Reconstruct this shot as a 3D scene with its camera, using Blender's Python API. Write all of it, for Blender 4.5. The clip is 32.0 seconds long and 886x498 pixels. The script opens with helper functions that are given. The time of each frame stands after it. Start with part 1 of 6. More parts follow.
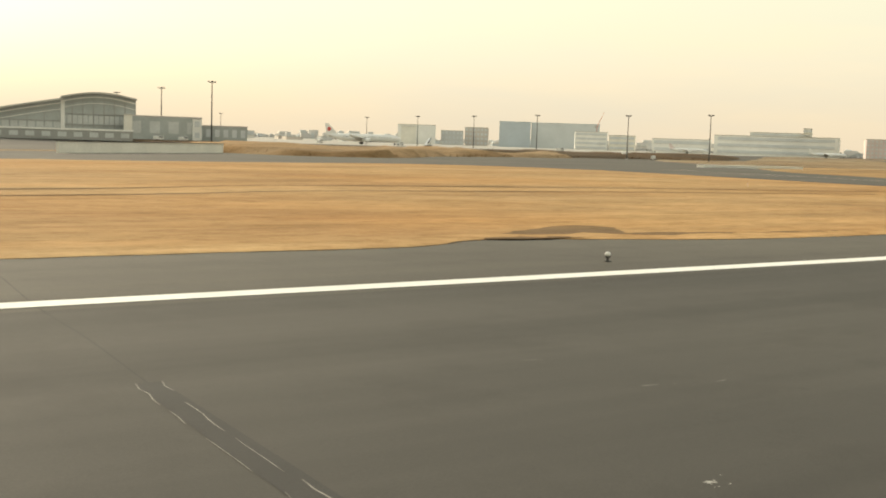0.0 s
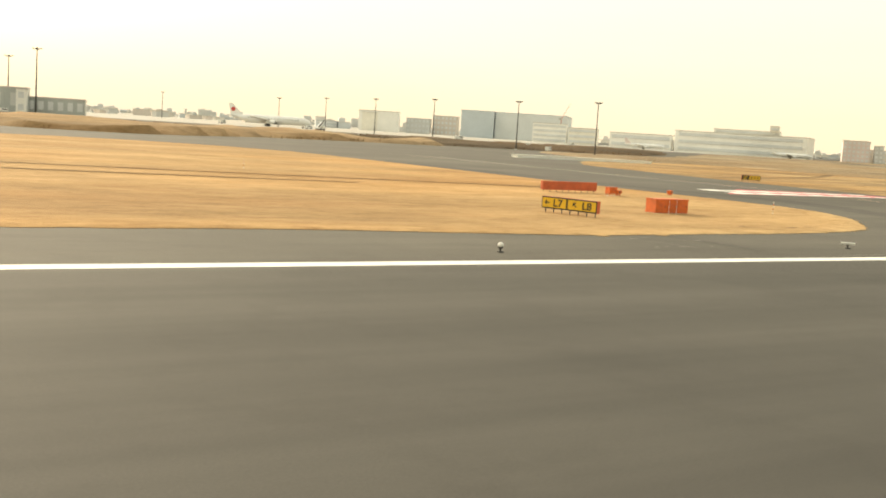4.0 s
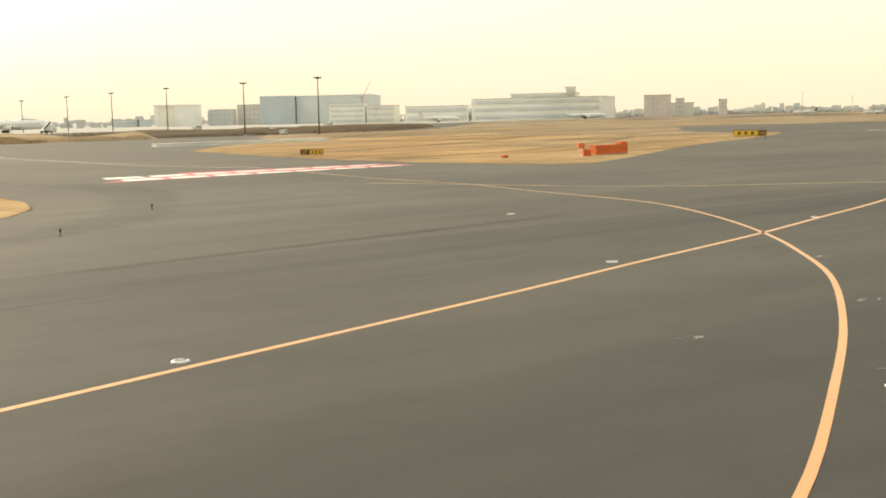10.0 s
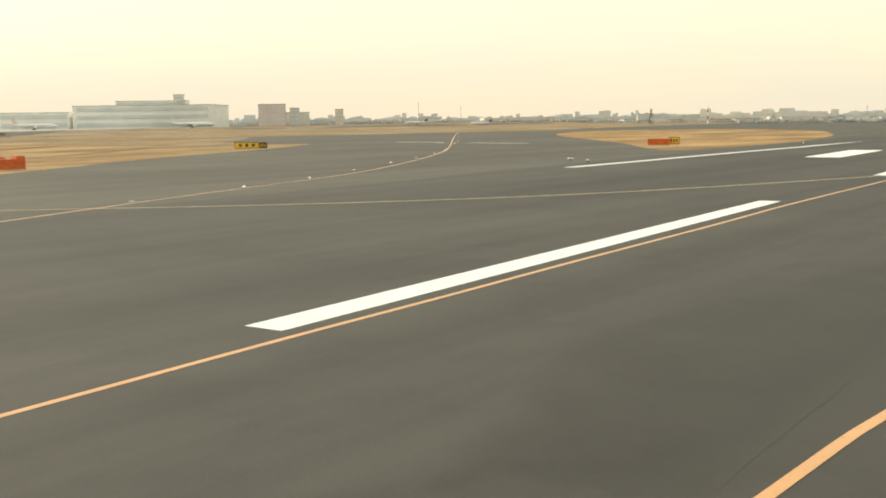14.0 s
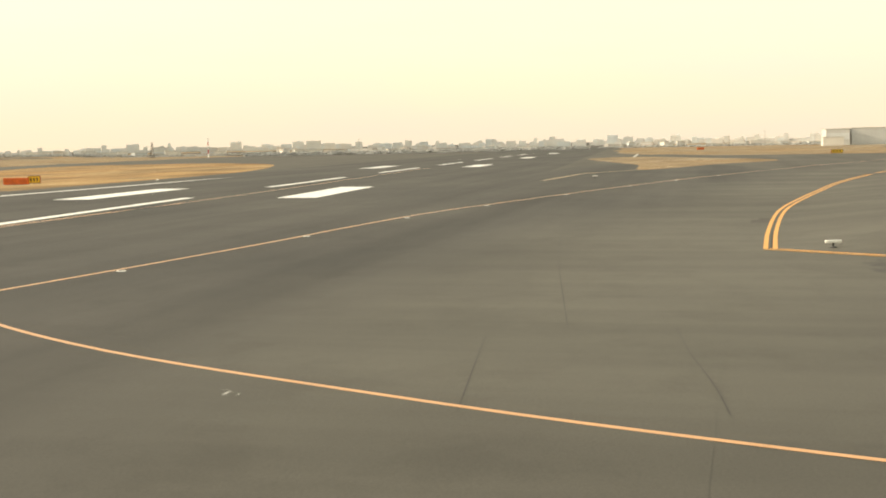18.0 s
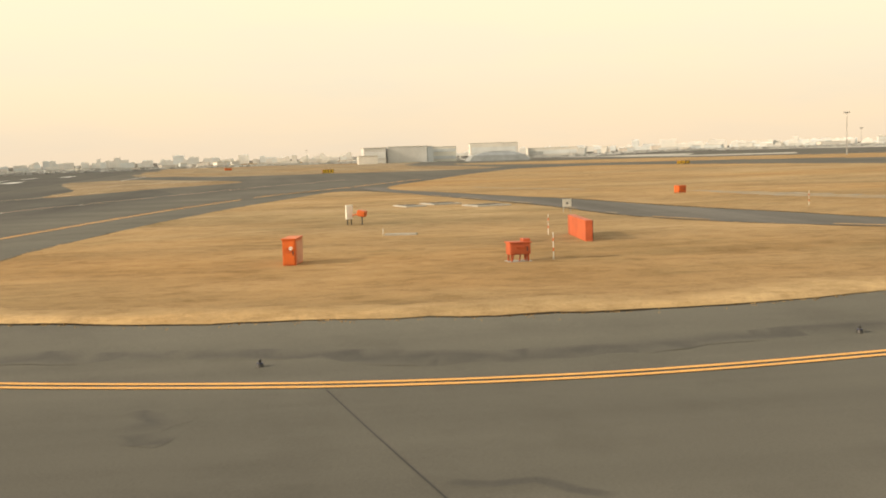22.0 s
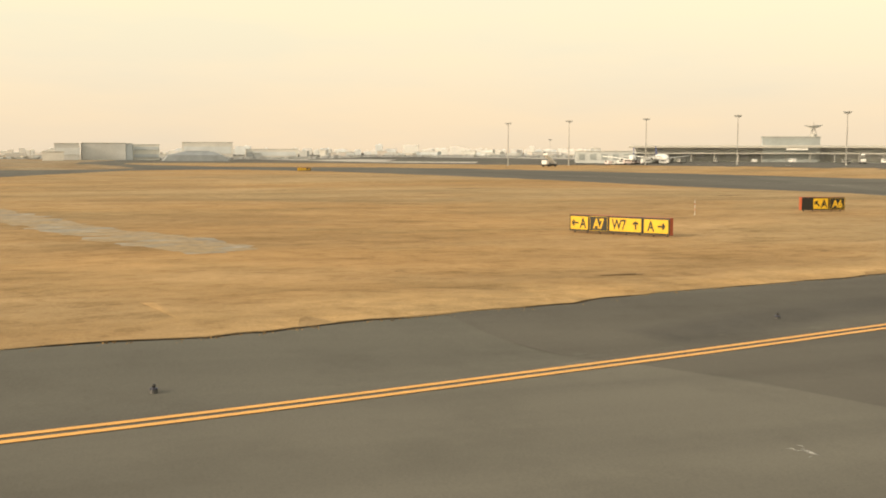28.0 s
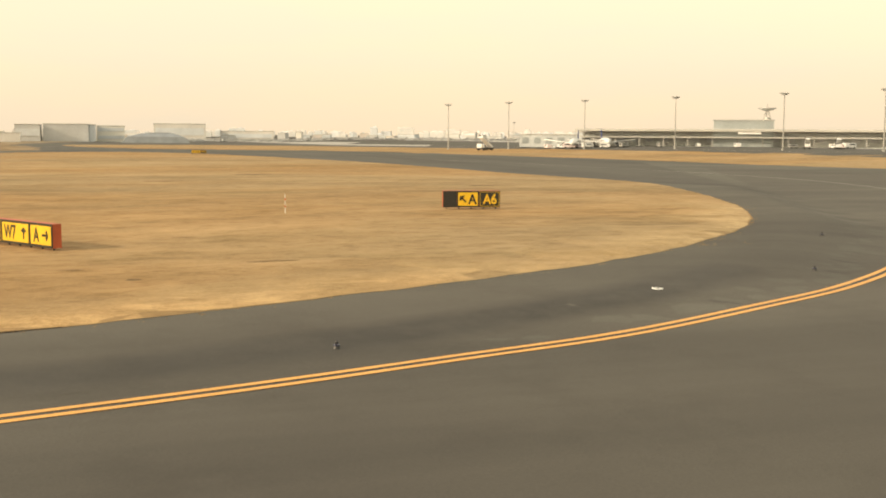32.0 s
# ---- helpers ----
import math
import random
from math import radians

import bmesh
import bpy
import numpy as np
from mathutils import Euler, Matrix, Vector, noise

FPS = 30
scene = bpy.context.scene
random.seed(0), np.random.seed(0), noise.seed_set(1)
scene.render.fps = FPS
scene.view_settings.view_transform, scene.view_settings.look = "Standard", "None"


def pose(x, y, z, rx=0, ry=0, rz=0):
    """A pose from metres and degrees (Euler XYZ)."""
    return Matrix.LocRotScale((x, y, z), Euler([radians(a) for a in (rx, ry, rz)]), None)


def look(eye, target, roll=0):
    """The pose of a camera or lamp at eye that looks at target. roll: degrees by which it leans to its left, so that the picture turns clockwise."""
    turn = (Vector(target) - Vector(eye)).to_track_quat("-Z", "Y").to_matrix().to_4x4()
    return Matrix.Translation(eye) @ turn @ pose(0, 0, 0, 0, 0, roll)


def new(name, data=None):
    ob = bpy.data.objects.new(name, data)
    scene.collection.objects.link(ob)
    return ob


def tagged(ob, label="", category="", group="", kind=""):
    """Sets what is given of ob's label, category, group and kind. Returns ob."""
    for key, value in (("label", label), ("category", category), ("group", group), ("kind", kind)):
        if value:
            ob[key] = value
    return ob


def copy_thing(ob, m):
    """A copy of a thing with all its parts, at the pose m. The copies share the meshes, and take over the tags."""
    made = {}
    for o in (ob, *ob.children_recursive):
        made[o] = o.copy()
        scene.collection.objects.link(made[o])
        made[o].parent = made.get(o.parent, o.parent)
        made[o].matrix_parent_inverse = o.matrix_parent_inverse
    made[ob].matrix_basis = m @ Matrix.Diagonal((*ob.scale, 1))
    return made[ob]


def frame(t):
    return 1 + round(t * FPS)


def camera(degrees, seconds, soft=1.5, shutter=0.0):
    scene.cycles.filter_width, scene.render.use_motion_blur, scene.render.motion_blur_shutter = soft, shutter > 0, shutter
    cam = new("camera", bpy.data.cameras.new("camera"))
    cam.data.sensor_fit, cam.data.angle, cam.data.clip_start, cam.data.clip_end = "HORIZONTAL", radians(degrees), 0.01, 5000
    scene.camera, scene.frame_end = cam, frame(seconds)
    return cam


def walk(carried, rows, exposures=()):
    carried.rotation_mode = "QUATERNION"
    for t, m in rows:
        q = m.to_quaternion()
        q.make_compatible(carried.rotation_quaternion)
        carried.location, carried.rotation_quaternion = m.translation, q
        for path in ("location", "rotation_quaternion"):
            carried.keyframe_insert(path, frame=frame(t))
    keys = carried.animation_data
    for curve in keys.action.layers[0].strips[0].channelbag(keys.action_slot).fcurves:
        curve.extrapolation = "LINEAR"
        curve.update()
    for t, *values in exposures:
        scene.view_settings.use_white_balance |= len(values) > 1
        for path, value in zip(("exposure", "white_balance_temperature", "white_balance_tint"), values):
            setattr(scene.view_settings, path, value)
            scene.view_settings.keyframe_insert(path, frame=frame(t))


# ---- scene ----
cam = camera(43.19, 32.0, soft=1.9)
# seconds, eye, heading from the runway axis, pitch, roll in degrees
PATH = [
    (0, (0.00, 2.32, 3.68), 55.20, -5.54, 1.85),
    (0.5, (8.69, 1.74, 3.67), 55.53, -5.81, 0.84),
    (1, (17.40, 1.15, 3.70), 55.88, -5.75, 1.35),
    (1.5, (25.86, 0.69, 3.71), 56.26, -5.47, 1.86),
    (2, (34.12, 0.40, 3.74), 56.60, -5.43, 2.34),
    (2.5, (42.09, 0.13, 3.73), 56.99, -5.25, 1.91),
    (4.5, (69.17, -0.85, 3.73), 58.25, -6.12, 4.21),
    (5, (74.71, -0.62, 3.72), 58.46, -5.40, 4.18),
    (5.5, (79.87, -0.27, 3.69), 58.05, -5.56, 3.25),
    (6, (84.59, -0.08, 3.70), 58.43, -5.57, 3.52),
    (6.5, (88.74, 0.09, 3.69), 58.50, -6.18, 3.94),
    (7, (92.52, 0.15, 3.69), 57.36, -6.51, 4.16),
    (7.5, (95.97, 0.05, 3.70), 55.85, -7.26, 3.86),
    (8, (99.21, -0.20, 3.71), 55.79, -6.33, 2.78),
    (8.5, (102.31, -0.47, 3.69), 55.43, -6.63, 0.12),
    (9, (105.25, -0.98, 3.71), 55.46, -6.83, -0.88),
    (9.5, (108.27, -1.66, 3.72), 54.51, -6.80, -0.52),
    (10, (111.20, -2.51, 3.72), 52.37, -6.78, -1.23),
    (10.5, (114.06, -3.50, 3.70), 52.21, -6.38, -1.87),
    (11, (116.95, -4.72, 3.69), 51.06, -6.38, -2.0),
    (11.5, (119.73, -5.85, 3.68), 49.08, -6.44, -2.39),
    (12, (122.50, -7.33, 3.69), 47.11, -6.42, -2.15),
    (12.5, (125.30, -8.82, 3.68), 44.64, -6.55, -1.57),
    (13, (128.08, -10.36, 3.69), 41.40, -6.63, -1.82),
    (13.5, (130.88, -12.05, 3.67), 39.41, -6.71, -1.96),
    (14, (133.71, -14.01, 3.67), 35.52, -6.64, -0.69),
    (14.5, (136.74, -16.25, 3.68), 30.65, -5.52, -0.09),
    (16.5, (145.33, -24.85, 3.69), 21.56, -5.09, -1.28),
    (17, (147.90, -27.34, 3.70), 17.70, -4.92, -0.34),
    (17.5, (150.37, -29.84, 3.70), 14.85, -5.03, -0.34),
    (18, (152.70, -32.44, 3.71), 13.20, -5.33, -1.10),
    (18.5, (154.81, -34.93, 3.71), 11.92, -5.38, -1.24),
    (19, (156.70, -37.61, 3.71), 8.51, -5.45, -0.87),
    (19.5, (158.37, -40.34, 3.70), 6.17, -5.52, -0.92),
    (20, (160.00, -43.10, 3.67), 4.24, -5.43, -0.30),
    (20.5, (161.49, -45.58, 3.68), 0.26, -5.06, 0.08),
    (21, (162.42, -48.00, 3.73), -1.78, -4.94, -1.63),
    (21.5, (163.36, -50.64, 3.73), -4.21, -4.84, -1.79),
    (22, (164.18, -53.32, 3.68), -7.48, -4.86, -1.76),
    (22.5, (164.83, -55.88, 3.68), -10.24, -4.83, -1.34),
    (23, (165.33, -58.52, 3.69), -12.29, -4.77, -0.86),
    (23.5, (165.95, -61.28, 3.69), -14.74, -5.03, 0.86),
    (24, (166.43, -64.08, 3.72), -16.61, -4.82, -0.22),
    (24.5, (167.02, -66.95, 3.72), -17.78, -4.65, -0.48),
    (26.5, (168.90, -78.12, 3.72), -18.09, -4.57, -0.62),
    (27, (169.67, -81.27, 3.73), -18.36, -4.55, -0.63),
    (27.5, (170.37, -84.41, 3.73), -18.26, -4.68, -0.69),
    (28, (171.07, -87.59, 3.72), -19.00, -4.93, 0.10),
    (28.5, (171.88, -90.80, 3.72), -19.40, -5.00, 0.48),
    (29, (172.74, -93.92, 3.69), -19.57, -4.96, 0.63),
    (29.5, (173.59, -97.06, 3.67), -19.69, -4.91, 1.19),
    (30, (174.37, -100.09, 3.66), -18.95, -4.89, 1.01),
    (30.5, (175.03, -103.07, 3.66), -18.91, -4.86, 1.26),
    (31, (175.68, -106.05, 3.67), -18.33, -4.87, 1.09),
    (31.5, (176.34, -108.96, 3.68), -17.90, -5.26, 0.01),
    (32, (176.98, -111.87, 3.68), -18.12, -5.79, 0.36),
]


def aim(eye, yaw, pitch, roll):
    a, p = radians(yaw), radians(pitch)
    d = Vector((math.cos(a) * math.cos(p), math.sin(a) * math.cos(p), math.sin(p)))
    return look(eye, Vector(eye) + 10 * d, roll)


walk(cam, [(t, aim(e, yaw, p, r)) for t, e, yaw, p, r in PATH],
     exposures=[(0, 0.82, 6550, 7), (2.5, 1.08, 6600, 7), (5.5, 1.28, 7300, 8), (7.4, 1.33, 7050, 8), (8.2, 1.44, 7050, 8), (9, 1.38, 6800, 8), (9.7, 1.19, 6620, 8), (11, 1.0, 6600, 7), (12.5, 1.1, 6450, 8), (14.5, 0.98, 6350, 6), (17, 1.02, 6600, 8), (18.5, 1.08, 6750, 10), (21, 0.98, 7000, 13), (22, 0.87, 6950, 13), (23, 0.86, 7000, 13), (24, 0.74, 6850, 12), (24.5, 0.6, 6850, 12), (25.5, 0.75, 6900, 12), (26.5, 0.82, 6900, 12), (28, 0.82, 6950, 12), (30, 0.87, 7000, 12), (32, 0.93, 7050, 12)])

# ---- world and sun: hazy low winter sun on the far left of the runway ----
SUN_AZ, SUN_EL = radians(100), radians(22)
world = bpy.data.worlds.new("hazy_sky")
scene.world = world
world.use_nodes = True
wn = world.node_tree.nodes
sky = wn.new("ShaderNodeTexSky")
sky.sky_type = "NISHITA"
sky.sun_disc = False
sky.sun_elevation, sky.sun_rotation = SUN_EL, math.pi / 2 - SUN_AZ
sky.air_density, sky.dust_density, sky.ozone_density, sky.altitude = 1.0, 7.0, 0.6, 0
haze = wn.new("ShaderNodeMix")
haze.data_type, haze.blend_type = "RGBA", "MIX"
haze.inputs[0].default_value = 0.72
coord = wn.new("ShaderNodeTexCoord")
height = wn.new("ShaderNodeSeparateXYZ")
veil = wn.new("ShaderNodeValToRGB")
for k, (p, c) in enumerate(((0.0, (0.88, 0.73, 0.53)), (0.07, (0.92, 0.80, 0.58)), (0.15, (0.94, 0.86, 0.58)), (0.3, (0.91, 0.84, 0.54)), (0.6, (0.76, 0.77, 0.69)))):
    e = veil.color_ramp.elements[k] if k < 2 else veil.color_ramp.elements.new(p)
    e.position, e.color = p, (*c, 1)
gain = wn.new("ShaderNodeVectorMath")
gain.operation = "SCALE"
gain.inputs["Scale"].default_value = 8.0
wl = world.node_tree.links
wl.new(coord.outputs["Generated"], height.inputs[0])
wl.new(height.outputs["Z"], veil.inputs[0])
drift = wn.new("ShaderNodeMapping")
drift.inputs["Scale"].default_value = (1.6, 1.6, 9.0)
cloud = wn.new("ShaderNodeTexNoise")
cloud.inputs["Scale"].default_value, cloud.inputs["Detail"].default_value, cloud.inputs["Roughness"].default_value = 1.6, 6.0, 0.55
thin = wn.new("ShaderNodeValToRGB")
thin.color_ramp.elements[0].position, thin.color_ramp.elements[0].color = 0.36, (0.93, 0.965, 1.02, 1)
thin.color_ramp.elements[1].position, thin.color_ramp.elements[1].color = 0.62, (1.03, 1.01, 0.99, 1)
streaked = wn.new("ShaderNodeMix")
streaked.data_type, streaked.blend_type = "RGBA", "MULTIPLY"
streaked.inputs[0].default_value = 1.0
wl.new(coord.outputs["Generated"], drift.inputs[0])
wl.new(drift.outputs[0], cloud.inputs[0])
wl.new(cloud.outputs[0], thin.inputs[0])
wl.new(veil.outputs[0], streaked.inputs[6])
wl.new(thin.outputs[0], streaked.inputs[7])
wl.new(streaked.outputs[2], gain.inputs[0])
wl.new(sky.outputs[0], haze.inputs[6])
wl.new(gain.outputs[0], haze.inputs[7])
wl.new(haze.outputs[2], wn["Background"].inputs[0])
wn["Background"].inputs[1].default_value = 0.1
sun = new("sun", bpy.data.lights.new("sun", "SUN"))
sun.data.energy, sun.data.angle, sun.data.color = 2.0, radians(4), (1.0, 0.86, 0.66)
sun.matrix_world = look((math.cos(SUN_AZ) * math.cos(SUN_EL) * 50, math.sin(SUN_AZ) * math.cos(SUN_EL) * 50, 50 * math.sin(SUN_EL)), (0, 0, 0))


# ---- materials ----
def shader(name, rough=0.8, metal=0.0):
    m = bpy.data.materials.new(name)
    m.use_nodes = True
    b = m.node_tree.nodes["Principled BSDF"]
    b.inputs["Roughness"].default_value, b.inputs["Metallic"].default_value = rough, metal
    return m, m.node_tree, b


def noise_of(nt, scale, detail=4.0, stretch=None, rough=0.6):
    """Noise over world position; stretch scales the axes."""
    geo = nt.nodes.new("ShaderNodeNewGeometry")
    tex = nt.nodes.new("ShaderNodeTexNoise")
    tex.inputs["Scale"].default_value, tex.inputs["Detail"].default_value, tex.inputs["Roughness"].default_value = scale, detail, rough
    if stretch:
        mp = nt.nodes.new("ShaderNodeMapping")
        mp.inputs["Scale"].default_value, mp.inputs["Rotation"].default_value = stretch[0], (0, 0, radians(stretch[1]))
        nt.links.new(geo.outputs["Position"], mp.inputs[0])
        nt.links.new(mp.outputs[0], tex.inputs[0])
    else:
        nt.links.new(geo.outputs["Position"], tex.inputs[0])
    return tex.outputs[0]


def ramp(nt, fac, stops):
    r = nt.nodes.new("ShaderNodeValToRGB")
    while len(r.color_ramp.elements) < len(stops):
        r.color_ramp.elements.new(0.5)
    for e, (p, c) in zip(r.color_ramp.elements, stops):
        e.position, e.color = p, (*c, 1) if len(c) == 3 else c
    nt.links.new(fac, r.inputs[0])
    return r.outputs[0]


def mix(nt, fac, a, b, mode="MIX"):
    n = nt.nodes.new("ShaderNodeMix")
    n.data_type, n.blend_type = "RGBA", mode
    for sock, v in ((n.inputs[0], fac), (n.inputs[6], a), (n.inputs[7], b)):
        if isinstance(v, (int, float)):
            sock.default_value = v
        elif isinstance(v, tuple):
            sock.default_value = (*v, 1)
        else:
            nt.links.new(v, sock)
    return n.outputs[2]


def bump(nt, b, height, strength, dist=0.02):
    n = nt.nodes.new("ShaderNodeBump")
    n.inputs["Strength"].default_value, n.inputs["Distance"].default_value = strength, dist
    nt.links.new(height, n.inputs["Height"])
    nt.links.new(n.outputs[0], b.inputs["Normal"])


def plain(name, col, rough=0.6, metal=0.0, var=0.18, scale=1.5):
    """Painted or bare material with soft stains and fine grain."""
    m, nt, b = shader(name, rough, metal)
    dark = tuple(c * (1 - var) for c in col)
    light = tuple(min(1, c * (1 + var * 0.5)) for c in col)
    c1 = ramp(nt, noise_of(nt, scale), [(0.3, dark), (0.7, light)])
    c2 = ramp(nt, noise_of(nt, scale * 18, 2), [(0.3, (0.88, 0.88, 0.88)), (0.7, (1, 1, 1))])
    nt.links.new(mix(nt, 1.0, c1, c2, "MULTIPLY"), b.inputs["Base Color"])
    bump(nt, b, noise_of(nt, scale * 25, 2), 0.12, 0.004)
    return m


def asphalt_colour(nt, dark, light, turn=0.0, streak=0.35, along=(0.05, 1.0, 1.0)):
    base = ramp(nt, noise_of(nt, 0.05, 5), [(0.32, dark), (0.68, light)])
    lanes = ramp(nt, noise_of(nt, 0.22, 4, (along, turn)), [(0.35, (1 - streak,) * 3), (0.62, (1.08,) * 3)])
    c = mix(nt, 1.0, base, lanes, "MULTIPLY")
    stain = ramp(nt, noise_of(nt, 0.35, 6, None, 0.7), [(0.36, (0.88, 0.875, 0.87)), (0.5, (1, 1, 1))])
    c = mix(nt, 1.0, c, stain, "MULTIPLY")
    grain = ramp(nt, noise_of(nt, 22, 3, None, 0.8), [(0.3, (0.84,) * 3), (0.7, (1.12,) * 3)])
    return mix(nt, 1.0, c, grain, "MULTIPLY")


def asphalt_mat(name, dark, light, turn=0.0, streak=0.35, along=(0.05, 1.0, 1.0)):
    m, nt, b = shader(name, 0.88)
    b.inputs["Specular IOR Level"].default_value = 0.34
    nt.links.new(asphalt_colour(nt, dark, light, turn, streak, along), b.inputs["Base Color"])
    bump(nt, b, noise_of(nt, 45, 3, None, 0.8), 0.35, 0.008)
    return m


FADING = []


def film_mat(name, top, under, most=1.0, speckle=(0.3, 0.6), scale=0.8):
    """A stain or worn paint that thins out towards its rim over the asphalt it lies on."""
    m, nt, b = shader(name, 0.88)
    b.inputs["Specular IOR Level"].default_value = 0.34
    rim = nt.nodes.new("ShaderNodeAttribute")
    rim.attribute_name = "edge"
    blotch = ramp(nt, noise_of(nt, scale, 5, None, 0.7), [(speckle[0], (0.45 * most,) * 3), (speckle[1], (most,) * 3)])
    fac = mix(nt, 1.0, rim.outputs["Fac"], blotch, "MULTIPLY")
    over = asphalt_colour(nt, *top) if isinstance(top[0], tuple) else top
    nt.links.new(mix(nt, fac, asphalt_colour(nt, *under), over), b.inputs["Base Color"])
    bump(nt, b, noise_of(nt, 45, 3, None, 0.8), 0.35, 0.008)
    FADING.append(m)
    return m


def grass_colour(nt, straw, tan, green, amount=0.25, along=(0.12, 1.0, 1.0)):
    """Dry turf: broad patches of straw, tan and orange, faint mowing rows, clumps and blades."""
    wide = tuple(min(1.0, v * 3.5) for v in along)
    c = ramp(nt, noise_of(nt, 0.07, 6, (wide, 0), 0.62), [(0.36, tan), (0.62, straw)])
    warm = ramp(nt, noise_of(nt, 0.028, 5, (wide, 8), 0.6), [(0.42, (1.0, 1.0, 1.0)), (0.62, (1.06, 0.93, 0.78))])
    c = mix(nt, 1.0, c, warm, "MULTIPLY")
    g = ramp(nt, noise_of(nt, 0.13, 7, (wide, 0), 0.72), [(0.5, (0, 0, 0)), (0.7, (amount,) * 3)])
    c = mix(nt, g, c, green)
    blot = ramp(nt, noise_of(nt, 0.2, 7, (tuple(min(1.0, v * 5) for v in along), 0), 0.7), [(0.4, (1.03, 1.03, 1.02)), (0.58, (0.9, 0.89, 0.86)), (0.74, (0.7, 0.68, 0.63))])
    c = mix(nt, 1.0, c, blot, "MULTIPLY")
    rows = ramp(nt, noise_of(nt, 0.5, 5, (along, 4), 0.68), [(0.3, (0.87, 0.85, 0.81)), (0.5, (0.99, 0.98, 0.97)), (0.68, (1.07, 1.07, 1.08))])
    c = mix(nt, 1.0, c, rows, "MULTIPLY")
    clump = ramp(nt, noise_of(nt, 1.5, 7, (tuple(min(1.0, v * 4) for v in along), 0), 0.78), [(0.34, (0.72, 0.69, 0.63)), (0.5, (1.0, 1.0, 0.99)), (0.66, (1.1, 1.1, 1.08))])
    c = mix(nt, 1.0, c, clump, "MULTIPLY")
    fine = ramp(nt, noise_of(nt, 14, 4, None, 0.8), [(0.3, (0.82,) * 3), (0.66, (1.1,) * 3)])
    return mix(nt, 1.0, c, fine, "MULTIPLY")


def grass_mat(name, *tones):
    m, nt, b = shader(name, 0.95)
    b.inputs["Specular IOR Level"].default_value = 0.08
    nt.links.new(grass_colour(nt, *tones), b.inputs["Base Color"])
    bump(nt, b, noise_of(nt, 5, 6, None, 0.8), 0.8, 0.07)
    return m


def margin_mat(name, top, under):
    """Bleached straw that thins out in blotches over the turf behind it."""
    m, nt, b = shader(name, 0.95)
    b.inputs["Specular IOR Level"].default_value = 0.08
    rim = nt.nodes.new("ShaderNodeAttribute")
    rim.attribute_name = "edge"
    blotch = ramp(nt, noise_of(nt, 0.7, 6, ((1.0, 0.4, 1.0), 0), 0.75), [(0.36, (0.1,) * 3), (0.56, (1,) * 3)])
    fac = mix(nt, 1.0, rim.outputs["Fac"], blotch, "MULTIPLY")
    nt.links.new(mix(nt, fac, grass_colour(nt, *under), grass_colour(nt, *top)), b.inputs["Base Color"])
    bump(nt, b, noise_of(nt, 5, 6, None, 0.8), 0.8, 0.07)
    FADING.append(m)
    return m


def paint_mat(name, col, worn=0.4, under=(0.09, 0.085, 0.075), scale=5.0, rough=0.6):
    m, nt, b = shader(name, rough)
    c = ramp(nt, noise_of(nt, 0.7, 4), [(0.3, tuple(v * 0.86 for v in col)), (0.7, col)])
    w = ramp(nt, noise_of(nt, scale, 6, None, 0.75), [(0.30, (worn,) * 3), (0.44, (0, 0, 0))])
    nt.links.new(mix(nt, w, c, under), b.inputs["Base Color"])
    bump(nt, b, noise_of(nt, 40, 3), 0.2, 0.005)
    return m


ASPHALT_TONES = ((0.0698, 0.0626, 0.0508), (0.101, 0.091, 0.0731), 0.0, 0.2)
ASPHALT = asphalt_mat("weathered_asphalt", *ASPHALT_TONES)
RUNWAY_TONES = ((0.0523, 0.0488, 0.0421), (0.0786, 0.072, 0.0606), 0.0, 0.3)
RUNWAY = asphalt_mat("runway_asphalt", *RUNWAY_TONES)
TAXIWAY_TONES = ((0.0879, 0.0799, 0.0639), (0.123, 0.114, 0.0903), 0.0, 0.24, (1.0, 0.05, 1.0))
TAXIWAY = asphalt_mat("taxiway_asphalt", *TAXIWAY_TONES)
WORN, worn_nt, worn_b = shader("worn_asphalt", 0.88)
worn_b.inputs["Specular IOR Level"].default_value = 0.34
worn_at = worn_nt.nodes.new("ShaderNodeSeparateXYZ")
worn_nt.links.new(worn_nt.nodes.new("ShaderNodeNewGeometry").outputs["Position"], worn_at.inputs[0])


def worn_math(op, a, b):
    n = worn_nt.nodes.new("ShaderNodeMath")
    n.operation = op
    for k, v in enumerate((a, b)):
        if isinstance(v, (int, float)):
            n.inputs[k].default_value = v
        else:
            worn_nt.links.new(v, n.inputs[k])
    return n.outputs[0]


# the runway's dark surface wears off over some eight metres along the line y = -24.4 - 0.175 (x - 185)
worn_line = worn_math("ADD", worn_math("ADD", worn_at.outputs["Y"], 24.4), worn_math("MULTIPLY", worn_math("MAXIMUM", worn_math("SUBTRACT", worn_at.outputs["X"], 185.0), 0.0), 0.175))
worn_line = worn_math("ADD", worn_line, worn_math("MULTIPLY", worn_math("SUBTRACT", noise_of(worn_nt, 0.25, 5, ((0.3, 1.0, 1.0), 0)), 0.5), 6.0))
worn_fac = ramp(worn_nt, worn_math("ADD", worn_math("DIVIDE", worn_line, 10.0), 0.5), [(0.1, (1, 1, 1)), (0.9, (0, 0, 0))])
worn_nt.links.new(mix(worn_nt, worn_fac, asphalt_colour(worn_nt, *RUNWAY_TONES), asphalt_colour(worn_nt, *TAXIWAY_TONES)), worn_b.inputs["Base Color"])
bump(worn_nt, worn_b, noise_of(worn_nt, 45, 3, None, 0.8), 0.35, 0.008)
